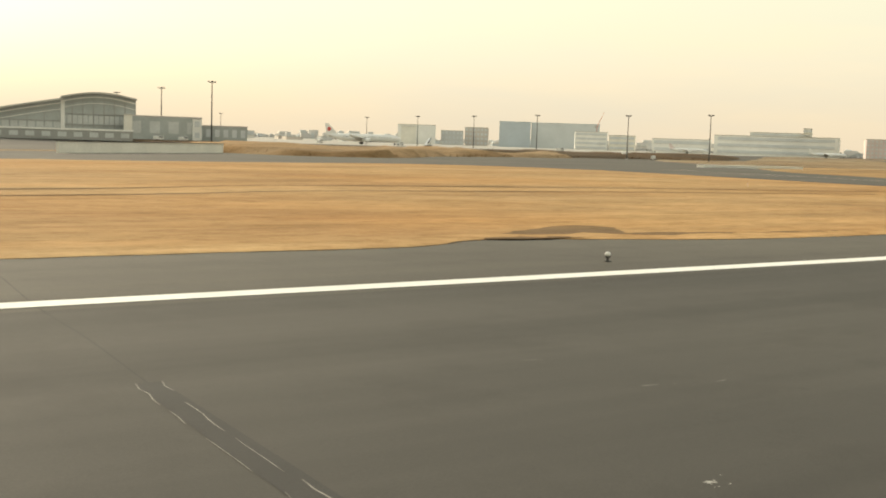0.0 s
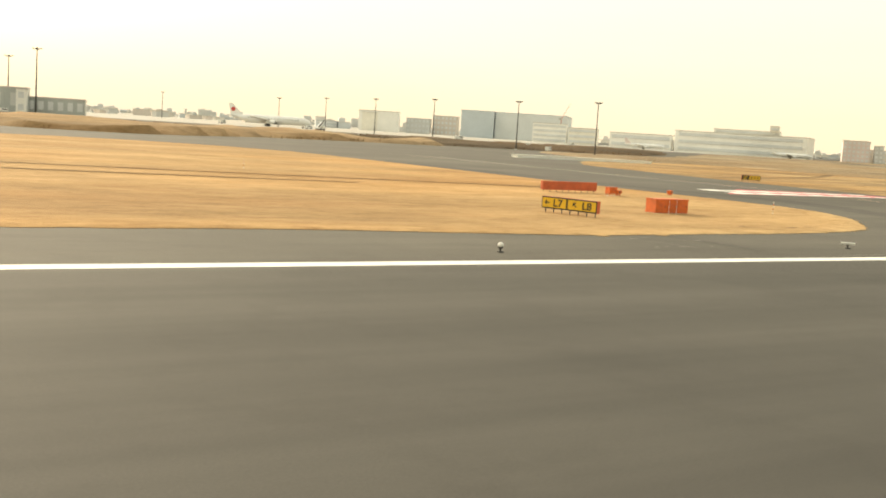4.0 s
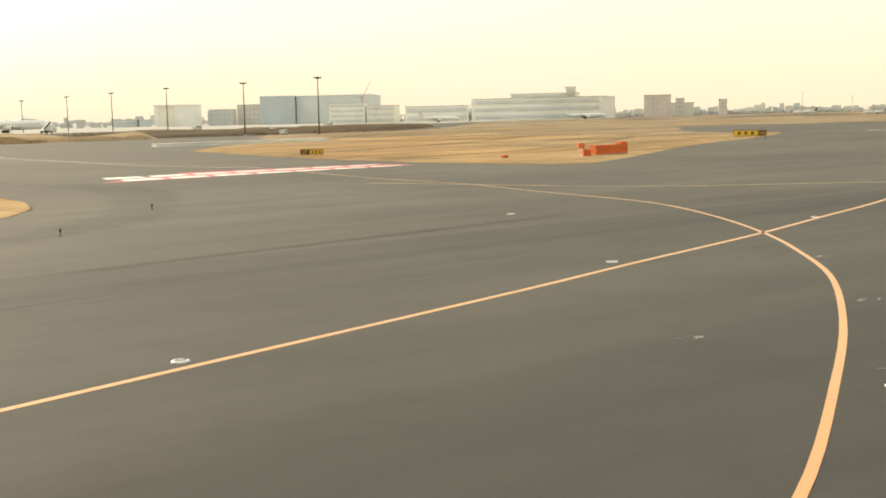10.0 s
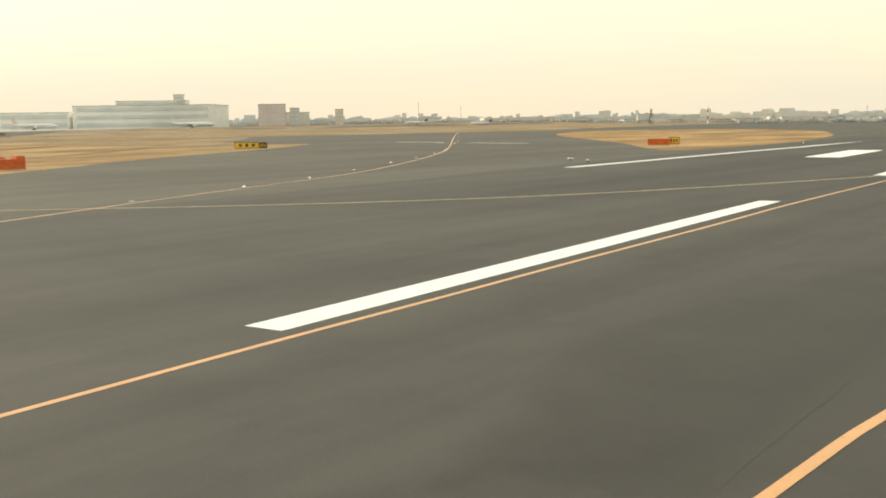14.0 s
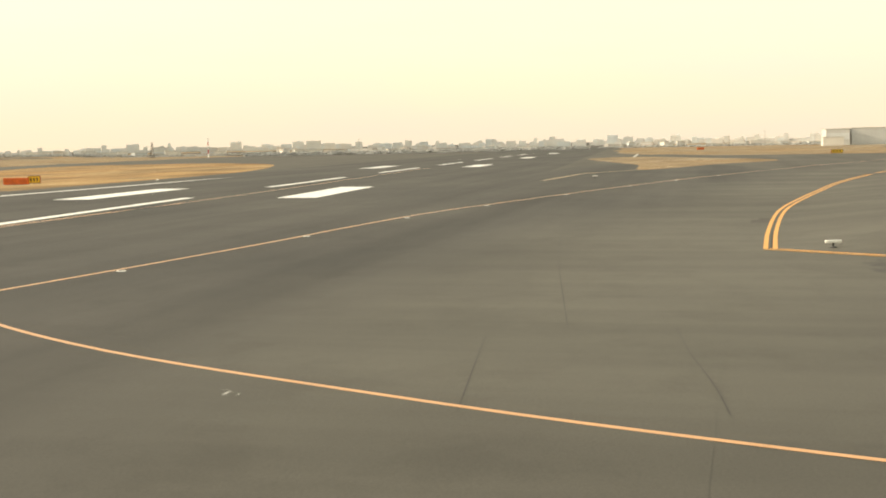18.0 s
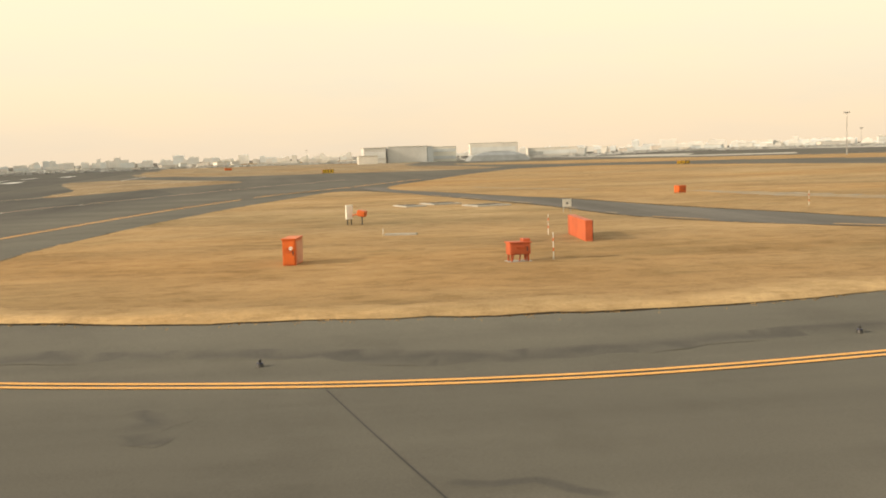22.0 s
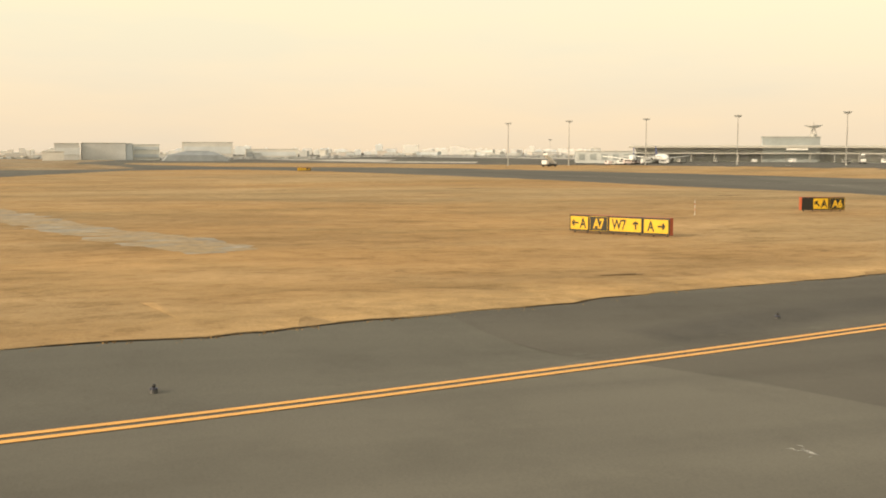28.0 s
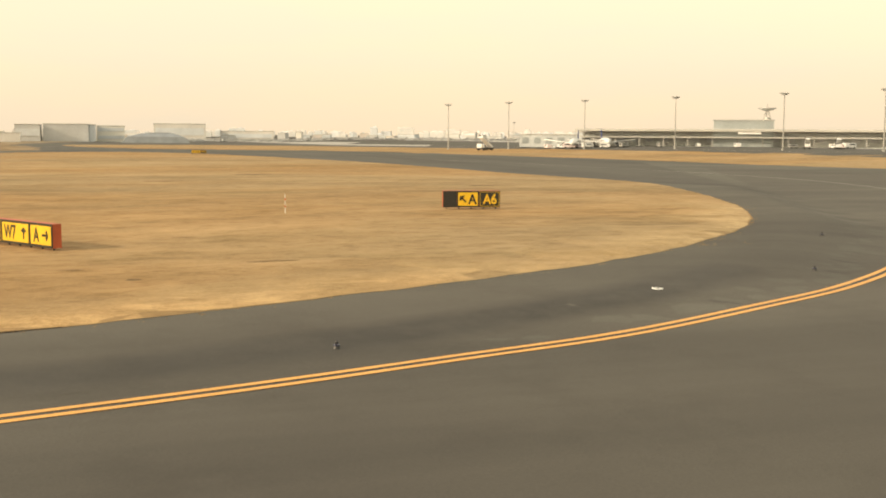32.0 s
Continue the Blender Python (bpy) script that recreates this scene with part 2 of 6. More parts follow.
BAND = film_mat("rubbered_asphalt", ((0.0465, 0.0424, 0.0365), (0.0657, 0.0596, 0.0511), 0.0, 0.3, (0.3, 0.3, 1.0)), ASPHALT_TONES)
BAND_R = film_mat("rubbered_runway_asphalt", ((0.0453, 0.0413, 0.0355), (0.064, 0.058, 0.0498), 0.0, 0.3, (0.3, 0.3, 1.0)), RUNWAY_TONES)
STAIN = film_mat("stained_taxiway_asphalt", ((0.0566, 0.0519, 0.0449), (0.0784, 0.0728, 0.0629), 0.0, 0.25, (1.0, 0.1, 1.0)), TAXIWAY_TONES)
PATCH = asphalt_mat("dark_patch_asphalt", (0.0408, 0.0385, 0.0354), (0.0561, 0.0531, 0.0486))
NEWER_TONES = ((0.0786, 0.0686, 0.0547), (0.109, 0.0976, 0.0769), 0.0, 0.24, (1.0, 0.05, 1.0))
NEWER = asphalt_mat("newer_taxiway_asphalt", *NEWER_TONES)
STAIN_2 = film_mat("rubbered_newer_asphalt", ((0.0542, 0.048, 0.0402), (0.0749, 0.0675, 0.0561), 0.0, 0.25, (1.0, 0.1, 1.0)), NEWER_TONES)
FADED_TAXI = asphalt_mat("sun_bleached_taxiway_asphalt", (0.103, 0.0934, 0.0733), (0.143, 0.131, 0.103), 0.0, 0.24, (1.0, 0.05, 1.0))
PALE = asphalt_mat("pale_asphalt", (0.0997, 0.092, 0.0751), (0.133, 0.122, 0.0981))
ROAD = asphalt_mat("service_road_asphalt", (0.1, 0.091, 0.079), (0.138, 0.126, 0.109), 12)
CONCRETE = asphalt_mat("apron_concrete", (0.36, 0.335, 0.29), (0.46, 0.43, 0.38), 20, 0.2)
GRASS_TONES = ((0.4892, 0.3245, 0.162), (0.3562, 0.2275, 0.1145), (0.22, 0.165, 0.08))
GRASS = grass_mat("dry_grass", *GRASS_TONES)
GRASS_R_TONES = ((0.4198, 0.2988, 0.1658), (0.3046, 0.216, 0.1189), (0.21, 0.172, 0.092), 0.45, (1.0, 0.16, 1.0))
GRASS_R = grass_mat("dry_grass_green_tinged", *GRASS_R_TONES)
STREAKY = grass_mat("streaked_dry_grass", (0.44, 0.31, 0.165), (0.24, 0.165, 0.095), (0.16, 0.13, 0.08), 0.6)
FIELD = grass_mat("grey_tan_rough_field", (0.34, 0.275, 0.19), (0.24, 0.185, 0.125), (0.17, 0.145, 0.1), 0.5)
BROWN = grass_mat("brown_rough_grass", (0.24, 0.165, 0.095), (0.15, 0.105, 0.065), (0.12, 0.095, 0.06), 0.4)
BANKSIDE = grass_mat("tan_earth_bank", (0.36, 0.26, 0.155), (0.24, 0.17, 0.10), (0.15, 0.115, 0.07), 0.5)
MARGIN = margin_mat("bleached_field_margin", ((0.60, 0.445, 0.255), (0.47, 0.335, 0.18), (0.34, 0.25, 0.13), 0.3, (1.0, 0.25, 1.0)), GRASS_R_TONES)
MARGIN_L = margin_mat("bleached_shoulder_margin", ((0.57, 0.40, 0.21), (0.45, 0.30, 0.15), (0.33, 0.235, 0.12), 0.3), GRASS_TONES)
STRAW = grass_mat("pale_straw_verge", (0.555, 0.40, 0.215), (0.43, 0.30, 0.155), (0.3, 0.22, 0.11), 0.3, (1.0, 0.2, 1.0))
SOIL = grass_mat("dark_soil", (0.13, 0.095, 0.06), (0.075, 0.056, 0.038), (0.09, 0.075, 0.05), 0.3)
BARE, bare_nt, bare_b = shader("broken_grey_hardstanding", 0.9)
bare_c = mix(bare_nt, ramp(bare_nt, noise_of(bare_nt, 0.9, 6, ((1.0, 0.5, 1.0), 15), 0.7), [(0.47, (0, 0, 0)), (0.62, (1, 1, 1))]), ramp(bare_nt, noise_of(bare_nt, 2.2, 4), [(0.3, (0.2, 0.15, 0.085)), (0.7, (0.36, 0.245, 0.12))]), ramp(bare_nt, noise_of(bare_nt, 0.6, 5), [(0.35, (0.15, 0.135, 0.11)), (0.65, (0.34, 0.315, 0.26))]))
bare_nt.links.new(bare_c, bare_b.inputs["Base Color"])
bump(bare_nt, bare_b, noise_of(bare_nt, 8, 5), 0.6, 0.04)
WHITE = paint_mat("white_paint", (0.82, 0.80, 0.74), 0.12)
WHITE_OLD = paint_mat("worn_white_paint", (0.42, 0.40, 0.36), 0.95, (0.1, 0.095, 0.085), 9)
YELLOW = paint_mat("yellow_paint", (0.74, 0.36, 0.075), 0.3)
GUIDE = paint_mat("taxi_line_paint", (0.64, 0.315, 0.115), 0.4, rough=0.36)
SCRAWL = film_mat("chalk_scrawl", (0.5, 0.48, 0.43), RUNWAY_TONES, 1.0, (0.34, 0.56), 5.0)
CHALK = film_mat("thin_chalk", (0.32, 0.305, 0.265), RUNWAY_TONES, 1.0, (0.34, 0.56), 5.0)
YELLOW_OLD = paint_mat("worn_yellow_paint", (0.50, 0.36, 0.2), 0.55)
RED = paint_mat("red_paint", (0.50, 0.07, 0.085), 0.15)
SEAL = plain("bitumen_seal", (0.038, 0.036, 0.034), 0.7)
ORANGE = plain("orange_enamel", (0.63, 0.122, 0.014), 0.5, 0.0, 0.28)
ORANGE_D = plain("orange_enamel_faded", (0.50, 0.10, 0.032), 0.6, 0.0, 0.3)
SIGN_Y = plain("yellow_sign_face", (0.74, 0.455, 0.02), 0.4, 0.0, 0.08)
SIGN_K = plain("black_sign_face", (0.022, 0.02, 0.016), 0.4)
STEEL = plain("galvanised_steel", (0.42, 0.41, 0.38), 0.5, 0.6)
DARK = plain("dark_metal", (0.05, 0.048, 0.045), 0.5, 0.3)
LAMP_W = plain("white_lamp_housing", (0.74, 0.72, 0.66), 0.4)
BLUE = plain("dark_blue_glass", (0.022, 0.026, 0.06), 0.45)
CREAM = plain("cream_cladding", (0.82, 0.79, 0.70), 0.7, 0.0, 0.1, 0.2)
PALE_W = plain("pale_white_cladding", (0.87, 0.86, 0.81), 0.6, 0.0, 0.08, 0.2)
# these two claddings carry distance haze as extra paleness
BLUEGREY = plain("hazed_blue_grey_cladding", (0.5, 0.56, 0.6), 0.6, 0.0, 0.08, 0.12)
GREYBLUE = plain("hazed_grey_blue_cladding", (0.64, 0.67, 0.67), 0.6, 0.0, 0.08, 0.12)
# window tone lightened to paint in the haze before far buildings
FARGLASS = plain("hazed_window_glass", (0.66, 0.68, 0.68), 0.3, 0.0, 0.1, 0.2)
GLASSY = plain("grey_green_glazing", (0.42, 0.455, 0.45), 0.3, 0.35, 0.15, 0.15)
ROOFING = plain("light_metal_roofing", (0.52, 0.50, 0.45), 0.45, 0.2, 0.1, 0.2)
# tile brown washed out by haze painted into it
BRICKY = plain("hazed_brown_tiles", (0.70, 0.60, 0.57), 0.7, 0.0, 0.12, 0.2)
# facade tones paled in base colour, in place of air haze
HAZY = [plain("hazed_facade_" + n, c, 0.8, 0.0, 0.12, 0.1) for n, c in
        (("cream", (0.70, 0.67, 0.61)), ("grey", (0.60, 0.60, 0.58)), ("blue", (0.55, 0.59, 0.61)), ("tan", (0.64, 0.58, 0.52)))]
# still paler copies: more haze painted in for the row behind
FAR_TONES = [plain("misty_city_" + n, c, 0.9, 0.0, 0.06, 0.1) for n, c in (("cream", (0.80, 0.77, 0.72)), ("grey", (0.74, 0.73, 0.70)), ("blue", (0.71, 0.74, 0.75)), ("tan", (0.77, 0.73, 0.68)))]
# grey-pale leaf tone with distance haze put into the base colour
FAR_LEAF = plain("hazed_winter_scrub", (0.44, 0.44, 0.42), 0.9, 0.0, 0.2, 0.5)
FADED = plain("sun_faded_orange_panel", (0.60, 0.27, 0.15), 0.55, 0.0, 0.2)
LIT, lit_nt, lit_b = shader("lit_lamp_glass", 0.3)
lit_b.inputs["Base Color"].default_value = (0.9, 0.8, 0.6, 1)
lit_b.inputs["Emission Color"].default_value = (1.0, 0.78, 0.45, 1)
lit_b.inputs["Emission Strength"].default_value = 1.2
# glazing paled in base colour for the haze across the apron
PALE_GLASS = plain("hazed_terminal_glazing", (0.60, 0.62, 0.60), 0.25, 0.0, 0.12, 0.15)
GREY_CLAD = plain("plain_grey_cladding", (0.36, 0.36, 0.335), 0.7, 0.0, 0.1, 0.2)
# dark slate lightened in base colour to stand for haze
DARK_ROOF = plain("dark_slate_roofing", (0.26, 0.275, 0.275), 0.6, 0.0, 0.2, 0.3)
AIR_W = plain("white_aircraft_skin", (0.76, 0.75, 0.71), 0.35, 0.0, 0.06, 0.3)
TAIL_R = plain("red_tail_mark", (0.5, 0.06, 0.05), 0.4)
TAIL_B = plain("dark_blue_tail", (0.05, 0.07, 0.17), 0.4)


# ---- mesh helpers ----
RIM_1 = [(191.6, -34.6), (206.5, -35.7), (219.5, -37.4), (233, -39.9), (249, -43.1), (264, -46.9), (280, -51.6), (298, -59.4), (330, -72)]
RIM_2 = [(34.5, 191.6), (41, 187.3), (47.1, 184.3), (53.8, 182.4), (60, 181.85), (68.2, 182.9), (78, 184.6), (84.4, 185.9), (94.4, 188.3), (104.9, 190.8), (114.4, 193.3), (121.6, 195.6), (130.4, 200.4), (141.4, 211.4), (154.9, 239.4)]


def level(v, pts):
    k = min(max(bisect_right(pts, v), 1), len(pts) - 1)
    (a, p), (b, q) = pts[k - 1], pts[k]
    return p + (q - p) * (v - a) / (b - a)


def bisect_right(pts, v):
    k = 0
    while k < len(pts) and pts[k][0] <= v:
        k += 1
    return k


def inside(x, y):
    """Metres inside the taxiway edge lines that bound the raised grass."""
    if y > -34.5 or y < -159 or x < 181 or x > 290:
        return 0.0
    return min((level(x, RIM_1) - y) * 0.97, (x - level(-y, RIM_2)) * 0.9)


def zg(x, y):
    def s(v):
        v = min(1.0, max(0.0, v))
        return v * v * (3 - 2 * v)
    return 0.36 * s(inside(x, y) / 5) * (1 - s((x - 235) / 50)) * (1 - 0.42 * s(1 - abs(y + 109.4) / 16)) + -0.38 * s((y - 26) / 18) + 1.5 * s((y - 262) / 45) + 1.3 * s((-y - 195) / 55)


def off(x):
    return float(np.interp(x, (165, 180, 203, 232, 252, 276, 313, 420, 900), (0, 0.95, 3.4, 6.2, 7.8, 9.5, 12, 19, 50)))


def mesh_of(name, verts, faces, mat, smooth=False):
    me = bpy.data.meshes.new(name)
    me.from_pydata(verts, [], faces)
    me.materials.append(mat)
    if smooth:
        me.polygons.foreach_set("use_smooth", [True] * len(me.polygons))
    me.update()
    return me


def part(name, bm, mat, parent, label=""):
    me = bpy.data.meshes.new(name)
    bm.to_mesh(me)
    bm.free()
    me.materials.append(mat)
    ob = new(name, me)
    ob.parent = parent
    return tagged(ob, label)


def edged(ob, values):
    """How far each vertex lies inside its film, 0 at the rim."""
    at = ob.data.attributes.new("edge", "FLOAT", "POINT")
    at.data.foreach_set("value", values)


def thing(name, x, y, z=None, turn=0.0, label="", category="", group="", kind=""):
    ob = new(name)
    ob.matrix_world = pose(x, y, zg(x, y) if z is None else z, 0, 0, turn)
    return tagged(ob, label, category, group, kind)


def box(bm, c, s, turn=0.0, bevel=0.0, tilt=(0, 0)):
    m = Matrix.Translation(c) @ Euler((radians(tilt[0]), radians(tilt[1]), radians(turn))).to_matrix().to_4x4() @ Matrix.Diagonal((*s, 1))
    g = bmesh.ops.create_cube(bm, size=1, matrix=m)
    if bevel:
        bmesh.ops.bevel(bm, geom=list({e for v in g["verts"] for e in v.link_edges}), offset=bevel, segments=2, affect="EDGES", profile=0.6)
    return bm


def rod(bm, a, b, r, r2=None, n=10):
    a, b = Vector(a), Vector(b)
    d = b - a
    m = Matrix.Translation((a + b) / 2) @ d.to_track_quat("Z", "Y").to_matrix().to_4x4()
    bmesh.ops.create_cone(bm, cap_ends=True, segments=n, radius1=r, radius2=r if r2 is None else r2, depth=d.length, matrix=m)
    return bm


def B():
    return bmesh.new()


def spline(pts, step=1.0):
    """Points along a smooth curve through pts."""
    p = [Vector((*q, 0)) for q in pts]
    p = [2 * p[0] - p[1]] + p + [2 * p[-1] - p[-2]]
    out = []
    for a, b, c, d in zip(p, p[1:], p[2:], p[3:]):
        n = max(1, int((c - b).length / step))
        for i in range(n):
            t = i / n
            out.append(0.5 * (2 * b + (c - a) * t + (2 * a - 5 * b + 4 * c - d) * t * t + (3 * b - a - 3 * c + d) * t ** 3))
    return out + [p[-2]]


def ribbon(name, pts, width, mat, lift=0.010, step=1.0, side=0.0, label="", category="marking", ends=None):
    """A painted or sealed band on the pavement along a smooth curve."""
    c = spline(pts, step)
    verts, faces, edge = [], [], []
    cols = ((-0.62, 0), (-0.25, 1), (0.25, 1), (0.62, 0)) if mat in FADING else ((-0.5, 1), (0.5, 1))
    w = len(cols)
    for i, q in enumerate(c):
        d = (c[min(i + 1, len(c) - 1)] - c[max(i - 1, 0)]).normalized()
        n = Vector((-d.y, d.x, 0))
        for s, e in cols:
            v = q + n * (side + s * width)
            verts.append((v.x, v.y, zg(v.x, v.y) + lift))
            edge.append(float(e if 0 < i < len(c) - 1 else 0.25 * e))
    for i in range(len(c) - 1):
        for k in range(w - 1):
            faces.append((w * i + k + 1, w * i + k, w * i + w + k, w * i + w + k + 1))
    ob = new(name, mesh_of(name, verts, faces, mat))
    if mat in FADING:
        edged(ob, edge)
    return tagged(ob, label, category, "", "structure")


def quad(name, corners, mat, lift=0.010, label="", category="marking", parent=None):
    bm_v = [(x, y, zg(x, y) + lift) for x, y in corners]
    ob = new(name, mesh_of(name, bm_v, [tuple(range(len(bm_v)))], mat))
    ob.parent = parent
    return ob if parent else tagged(ob, label, category, "", "structure")


def patch(name, pts, mat, lift, cell=8.0, rag=0.0, step=3.0, rise=0.0, label="", category="ground", smooth=True, swell=0.0):
    """A sheet over the ground with an uneven outline, higher inside than at its rim."""
    rng = random.Random(name + str(pts[0]))
    ring = []
    closed = pts + [pts[0]]
    if smooth:
        p = [Vector((*q, 0)) for q in pts]
        n = len(p)
        for i in range(n):
            a, b, c, d = p[i - 1], p[i], p[(i + 1) % n], p[(i + 2) % n]
            k = max(1, int((c - b).length / step))
            ring += [0.5 * (2 * b + (c - a) * t + (2 * a - 5 * b + 4 * c - d) * t * t + (3 * b - a - 3 * c + d) * t ** 3) for t in [j / k for j in range(k)]]
    else:
        for a, b in zip(closed, closed[1:]):
            a, b = Vector((*a, 0)), Vector((*b, 0))
            k = max(1, int((b - a).length / step))
            ring += [a.lerp(b, j / k) for j in range(k)]
    if rag:
        ring = [q + Vector((noise.noise(q * 0.9) + 0.6 * noise.noise(q * 2.9), noise.noise(q * 0.9 + Vector((7, 3, 1))) + 0.6 * noise.noise(q * 2.9 + Vector((2, 9, 1))), 0)) * rag for q in ring]
    flat = [Vector((q.x, q.y)) for q in ring]
    xs, ys = [q.x for q in flat], [q.y for q in flat]
    inner = []
    x = min(xs) + cell / 2
    while x < max(xs):
        y = min(ys) + cell / 2
        while y < max(ys):
            inner.append(Vector((x + rng.uniform(-0.3, 0.3) * cell, y + rng.uniform(-0.3, 0.3) * cell)))
            y += cell
        x += cell
    from mathutils.geometry import delaunay_2d_cdt
    n = len(flat)
    vs, es, fs, ov, oe, of = delaunay_2d_cdt(flat + inner, [(i, (i + 1) % n) for i in range(n)], [list(range(n))], 1, 1e-4)
    rim = set(i for i, o in enumerate(ov) if any(k < n for k in o))
    verts = []
    for i, v in enumerate(vs):
        up = 0.0 if i in rim else rise + swell * (noise.noise(Vector((v.x * 0.04, v.y * 0.04, 3))) + 0.5)
        verts.append((v.x, v.y, zg(v.x, v.y) + lift + up))
    faces = []
    for f in fs:
        a, b, c = (vs[k] for k in f[:3])
        faces.append(tuple(f) if (b - a).cross(c - a) > 0 else tuple(reversed(f)))
    ob = new(name, mesh_of(name, verts, faces, mat, True))
    if mat in FADING:
        edged(ob, [0.0 if i in rim else 1.0 for i in range(len(verts))])
    return tagged(ob, label, category, "", "structure"), ring


def lettering(text, h, mat, parent, m, wide=1.0, name="lettering", bold=0.022):
    """Flat raised characters of height h, centred, in the plane of m."""
    cu = bpy.data.curves.new("text", "FONT")
    cu.body, cu.size, cu.align_x, cu.align_y, cu.extrude = text, 1.0, "CENTER", "CENTER", 0.004
    cu.offset = bold
    tmp = bpy.data.objects.new("text", cu)
    scene.collection.objects.link(tmp)
    me = bpy.data.meshes.new_from_object(tmp.evaluated_get(bpy.context.evaluated_depsgraph_get()))
    bpy.data.objects.remove(tmp)
    lo = min(v.co.y for v in me.vertices)
    hi = max(v.co.y for v in me.vertices)
    mx = (max(v.co.x for v in me.vertices) + min(v.co.x for v in me.vertices)) / 2
    k = h / (hi - lo)
    me.transform(m @ Matrix.Diagonal((k * wide, k, 1, 1)) @ Matrix.Translation((-mx, -(lo + hi) / 2, 0)))
    me.materials.clear()
    me.materials.append(mat)
    ob = new(name, me)
    ob.parent = parent
    return ob


# ---- ground: one asphalt sheet to the horizon ----
def spread(fine):
    far_ = [60, 120, 200, 320, 500, 800, 1300, 2000, 3000, 4300]
    return [fine[0] - d for d in reversed(far_)] + fine + [fine[-1] + d for d in far_]


gx = spread([float(v) for v in range(-120, 181, 20)] + [180.0 + 2 * k for k in range(1, 41)] + [float(v) for v in range(280, 421, 20)])
gy = spread([float(v) for v in range(-280, -160, 10)] + [-160.0 + 2 * k for k in range(64)] + [float(v) for v in range(-30, 20, 10)] + [20.0 + k for k in range(0, 31)] + [float(v) for v in range(60, 331, 10)])
gv = [(x, y, zg(x, y) - (0.07 if inside(x, y) > 0.6 else 0.03 if -2.5 < inside(x, y) < 0 else 0.0)) for y in gy for x in gx]
nx = len(gx)
gf = [(j * nx + i, j * nx + i + 1, (j + 1) * nx + i + 1, (j + 1) * nx + i) for j in range(len(gy) - 1) for i in range(nx - 1)]
tagged(new("ground", mesh_of("ground", gv, gf, ASPHALT)), "wide weathered grey asphalt of an airfield", "ground", "", "structure")

rw = [(float(x), y) for x in range(-500, 901, 20) for y in (-1, 1)]
rv = [(x, (25.2 if s > 0 else -24) + off(x), 0.004) for x, s in rw]
rf = [(2 * i, 2 * i + 2, 2 * i + 3, 2 * i + 1) for i in range(len(rw) // 2 - 1)]
tagged(new("runway", mesh_of("runway", rv, rf, RUNWAY)), "long dark grey asphalt runway with tyre streaks", "runway", "", "structure")

# ---- grass islands between runway and taxiways ----
ISLAND_1 = [(-170, 36.2), (-60, 36.5), (0, 36.8), (13, 36.7), (22, 36.3), (27, 38.6), (32, 37.2), (38, 34.9), (48, 34.5), (54, 35.3), (58, 37.4), (64, 37.0), (72, 37.0), (81, 37.0),
            (92, 35.3), (100, 36.1), (108.5, 37.3), (116.4, 40.0), (122.2, 44.6), (126.9, 49.9), (129.5, 56), (130.0, 64), (129.4, 76), (128.4, 97), (127.6, 118), (125.5, 138), (115, 153), (95, 158), (40, 150), (-170, 146)]
ISLAND_2 = [(182.5, 147), (178.0, 138), (172.2, 102), (170.8, 82), (172.4, 70), (175.6, 62.8), (181, 64.6), (188.1, 68.4), (205.5, 78.6), (227.5, 90.5), (246.6, 98.6), (276.5, 115.5), (273, 122), (262, 142), (262, 170), (246, 188), (205, 172)]
ISLAND_3 = [(257.5, 39.3), (284, 37.8), (330, 45), (372, 56), (420, 76), (450, 110), (430, 140), (367, 119), (292, 65), (267, 49)]
ISLAND_R1 = [(193.1, -42.4), (191.2, -44.2), (189.5, -46), (188.4, -48.6), (187.5, -51.4), (186.9, -55.4), (186.5, -59.7), (186.7, -63), (187.2, -65.6), (187.7, -67.9), (188.1, -70.4), (188.5, -72.3), (189.1, -74.6), (190, -77.2), (190.5, -80.3), (192.2, -79.8),
             (196.1, -78.4), (202.6, -76.8), (206.3, -74.5), (211, -71.7), (218.3, -69.4), (230.9, -68.2), (248.8, -65.5), (274.8, -62.6), (283.5, -58.9), (279.6, -56.4), (262, -52.6), (240, -48.4), (226.6, -45.7), (217, -44.2), (209.4, -43.2), (202, -42.6), (196.5, -42.2)]
ISLAND_R2 = [(191.35, -83.3), (192.3, -82.9), (193.7, -82.3), (196.2, -81.8), (201.9, -80.8), (209.8, -78.6), (216.2, -77), (224.2, -74.8), (238.9, -72.1), (248.8, -69.8), (267, -67.3), (293, -64), (330, -75), (366.85, -87.1), (404.4, -104.4), (401.4, -129.4), (336.4, -147.4), (285.4, -152.4), (255.4, -152.6),
             (238.5, -148), (223.4, -142), (214.4, -136.6), (208.6, -131.2), (203.7, -125.2), (200.7, -119), (198.7, -113.8), (197.7, -110.8), (196.2, -105), (194.9, -100.5), (193.8, -97.9), (193.1, -95.1), (192.6, -92.8), (192, -91.3), (191.7, -90.1), (191.7, -88.5), (191.1, -85.5)]
R3 = [(214.4, -208.4), (289.4, -199.4), (365.4, -188.4), (429.4, -166.4), (469.4, -121.4), (559.4, -108.4), (539.4, -186.4), (439.4, -218.4), (339.4, -232.4), (214.4, -236.4)]
BANK = [(97, 224), (107, 206), (130, 207), (160, 234), (190, 248), (222, 256), (222, 276), (160, 278), (104, 262)]
BANK_2 = [(105, 264), (140, 277), (196, 275), (224, 262), (260, 264), (300, 268), (330, 285), (330, 305), (260, 298), (180, 292), (105, 296)]
grassy = []
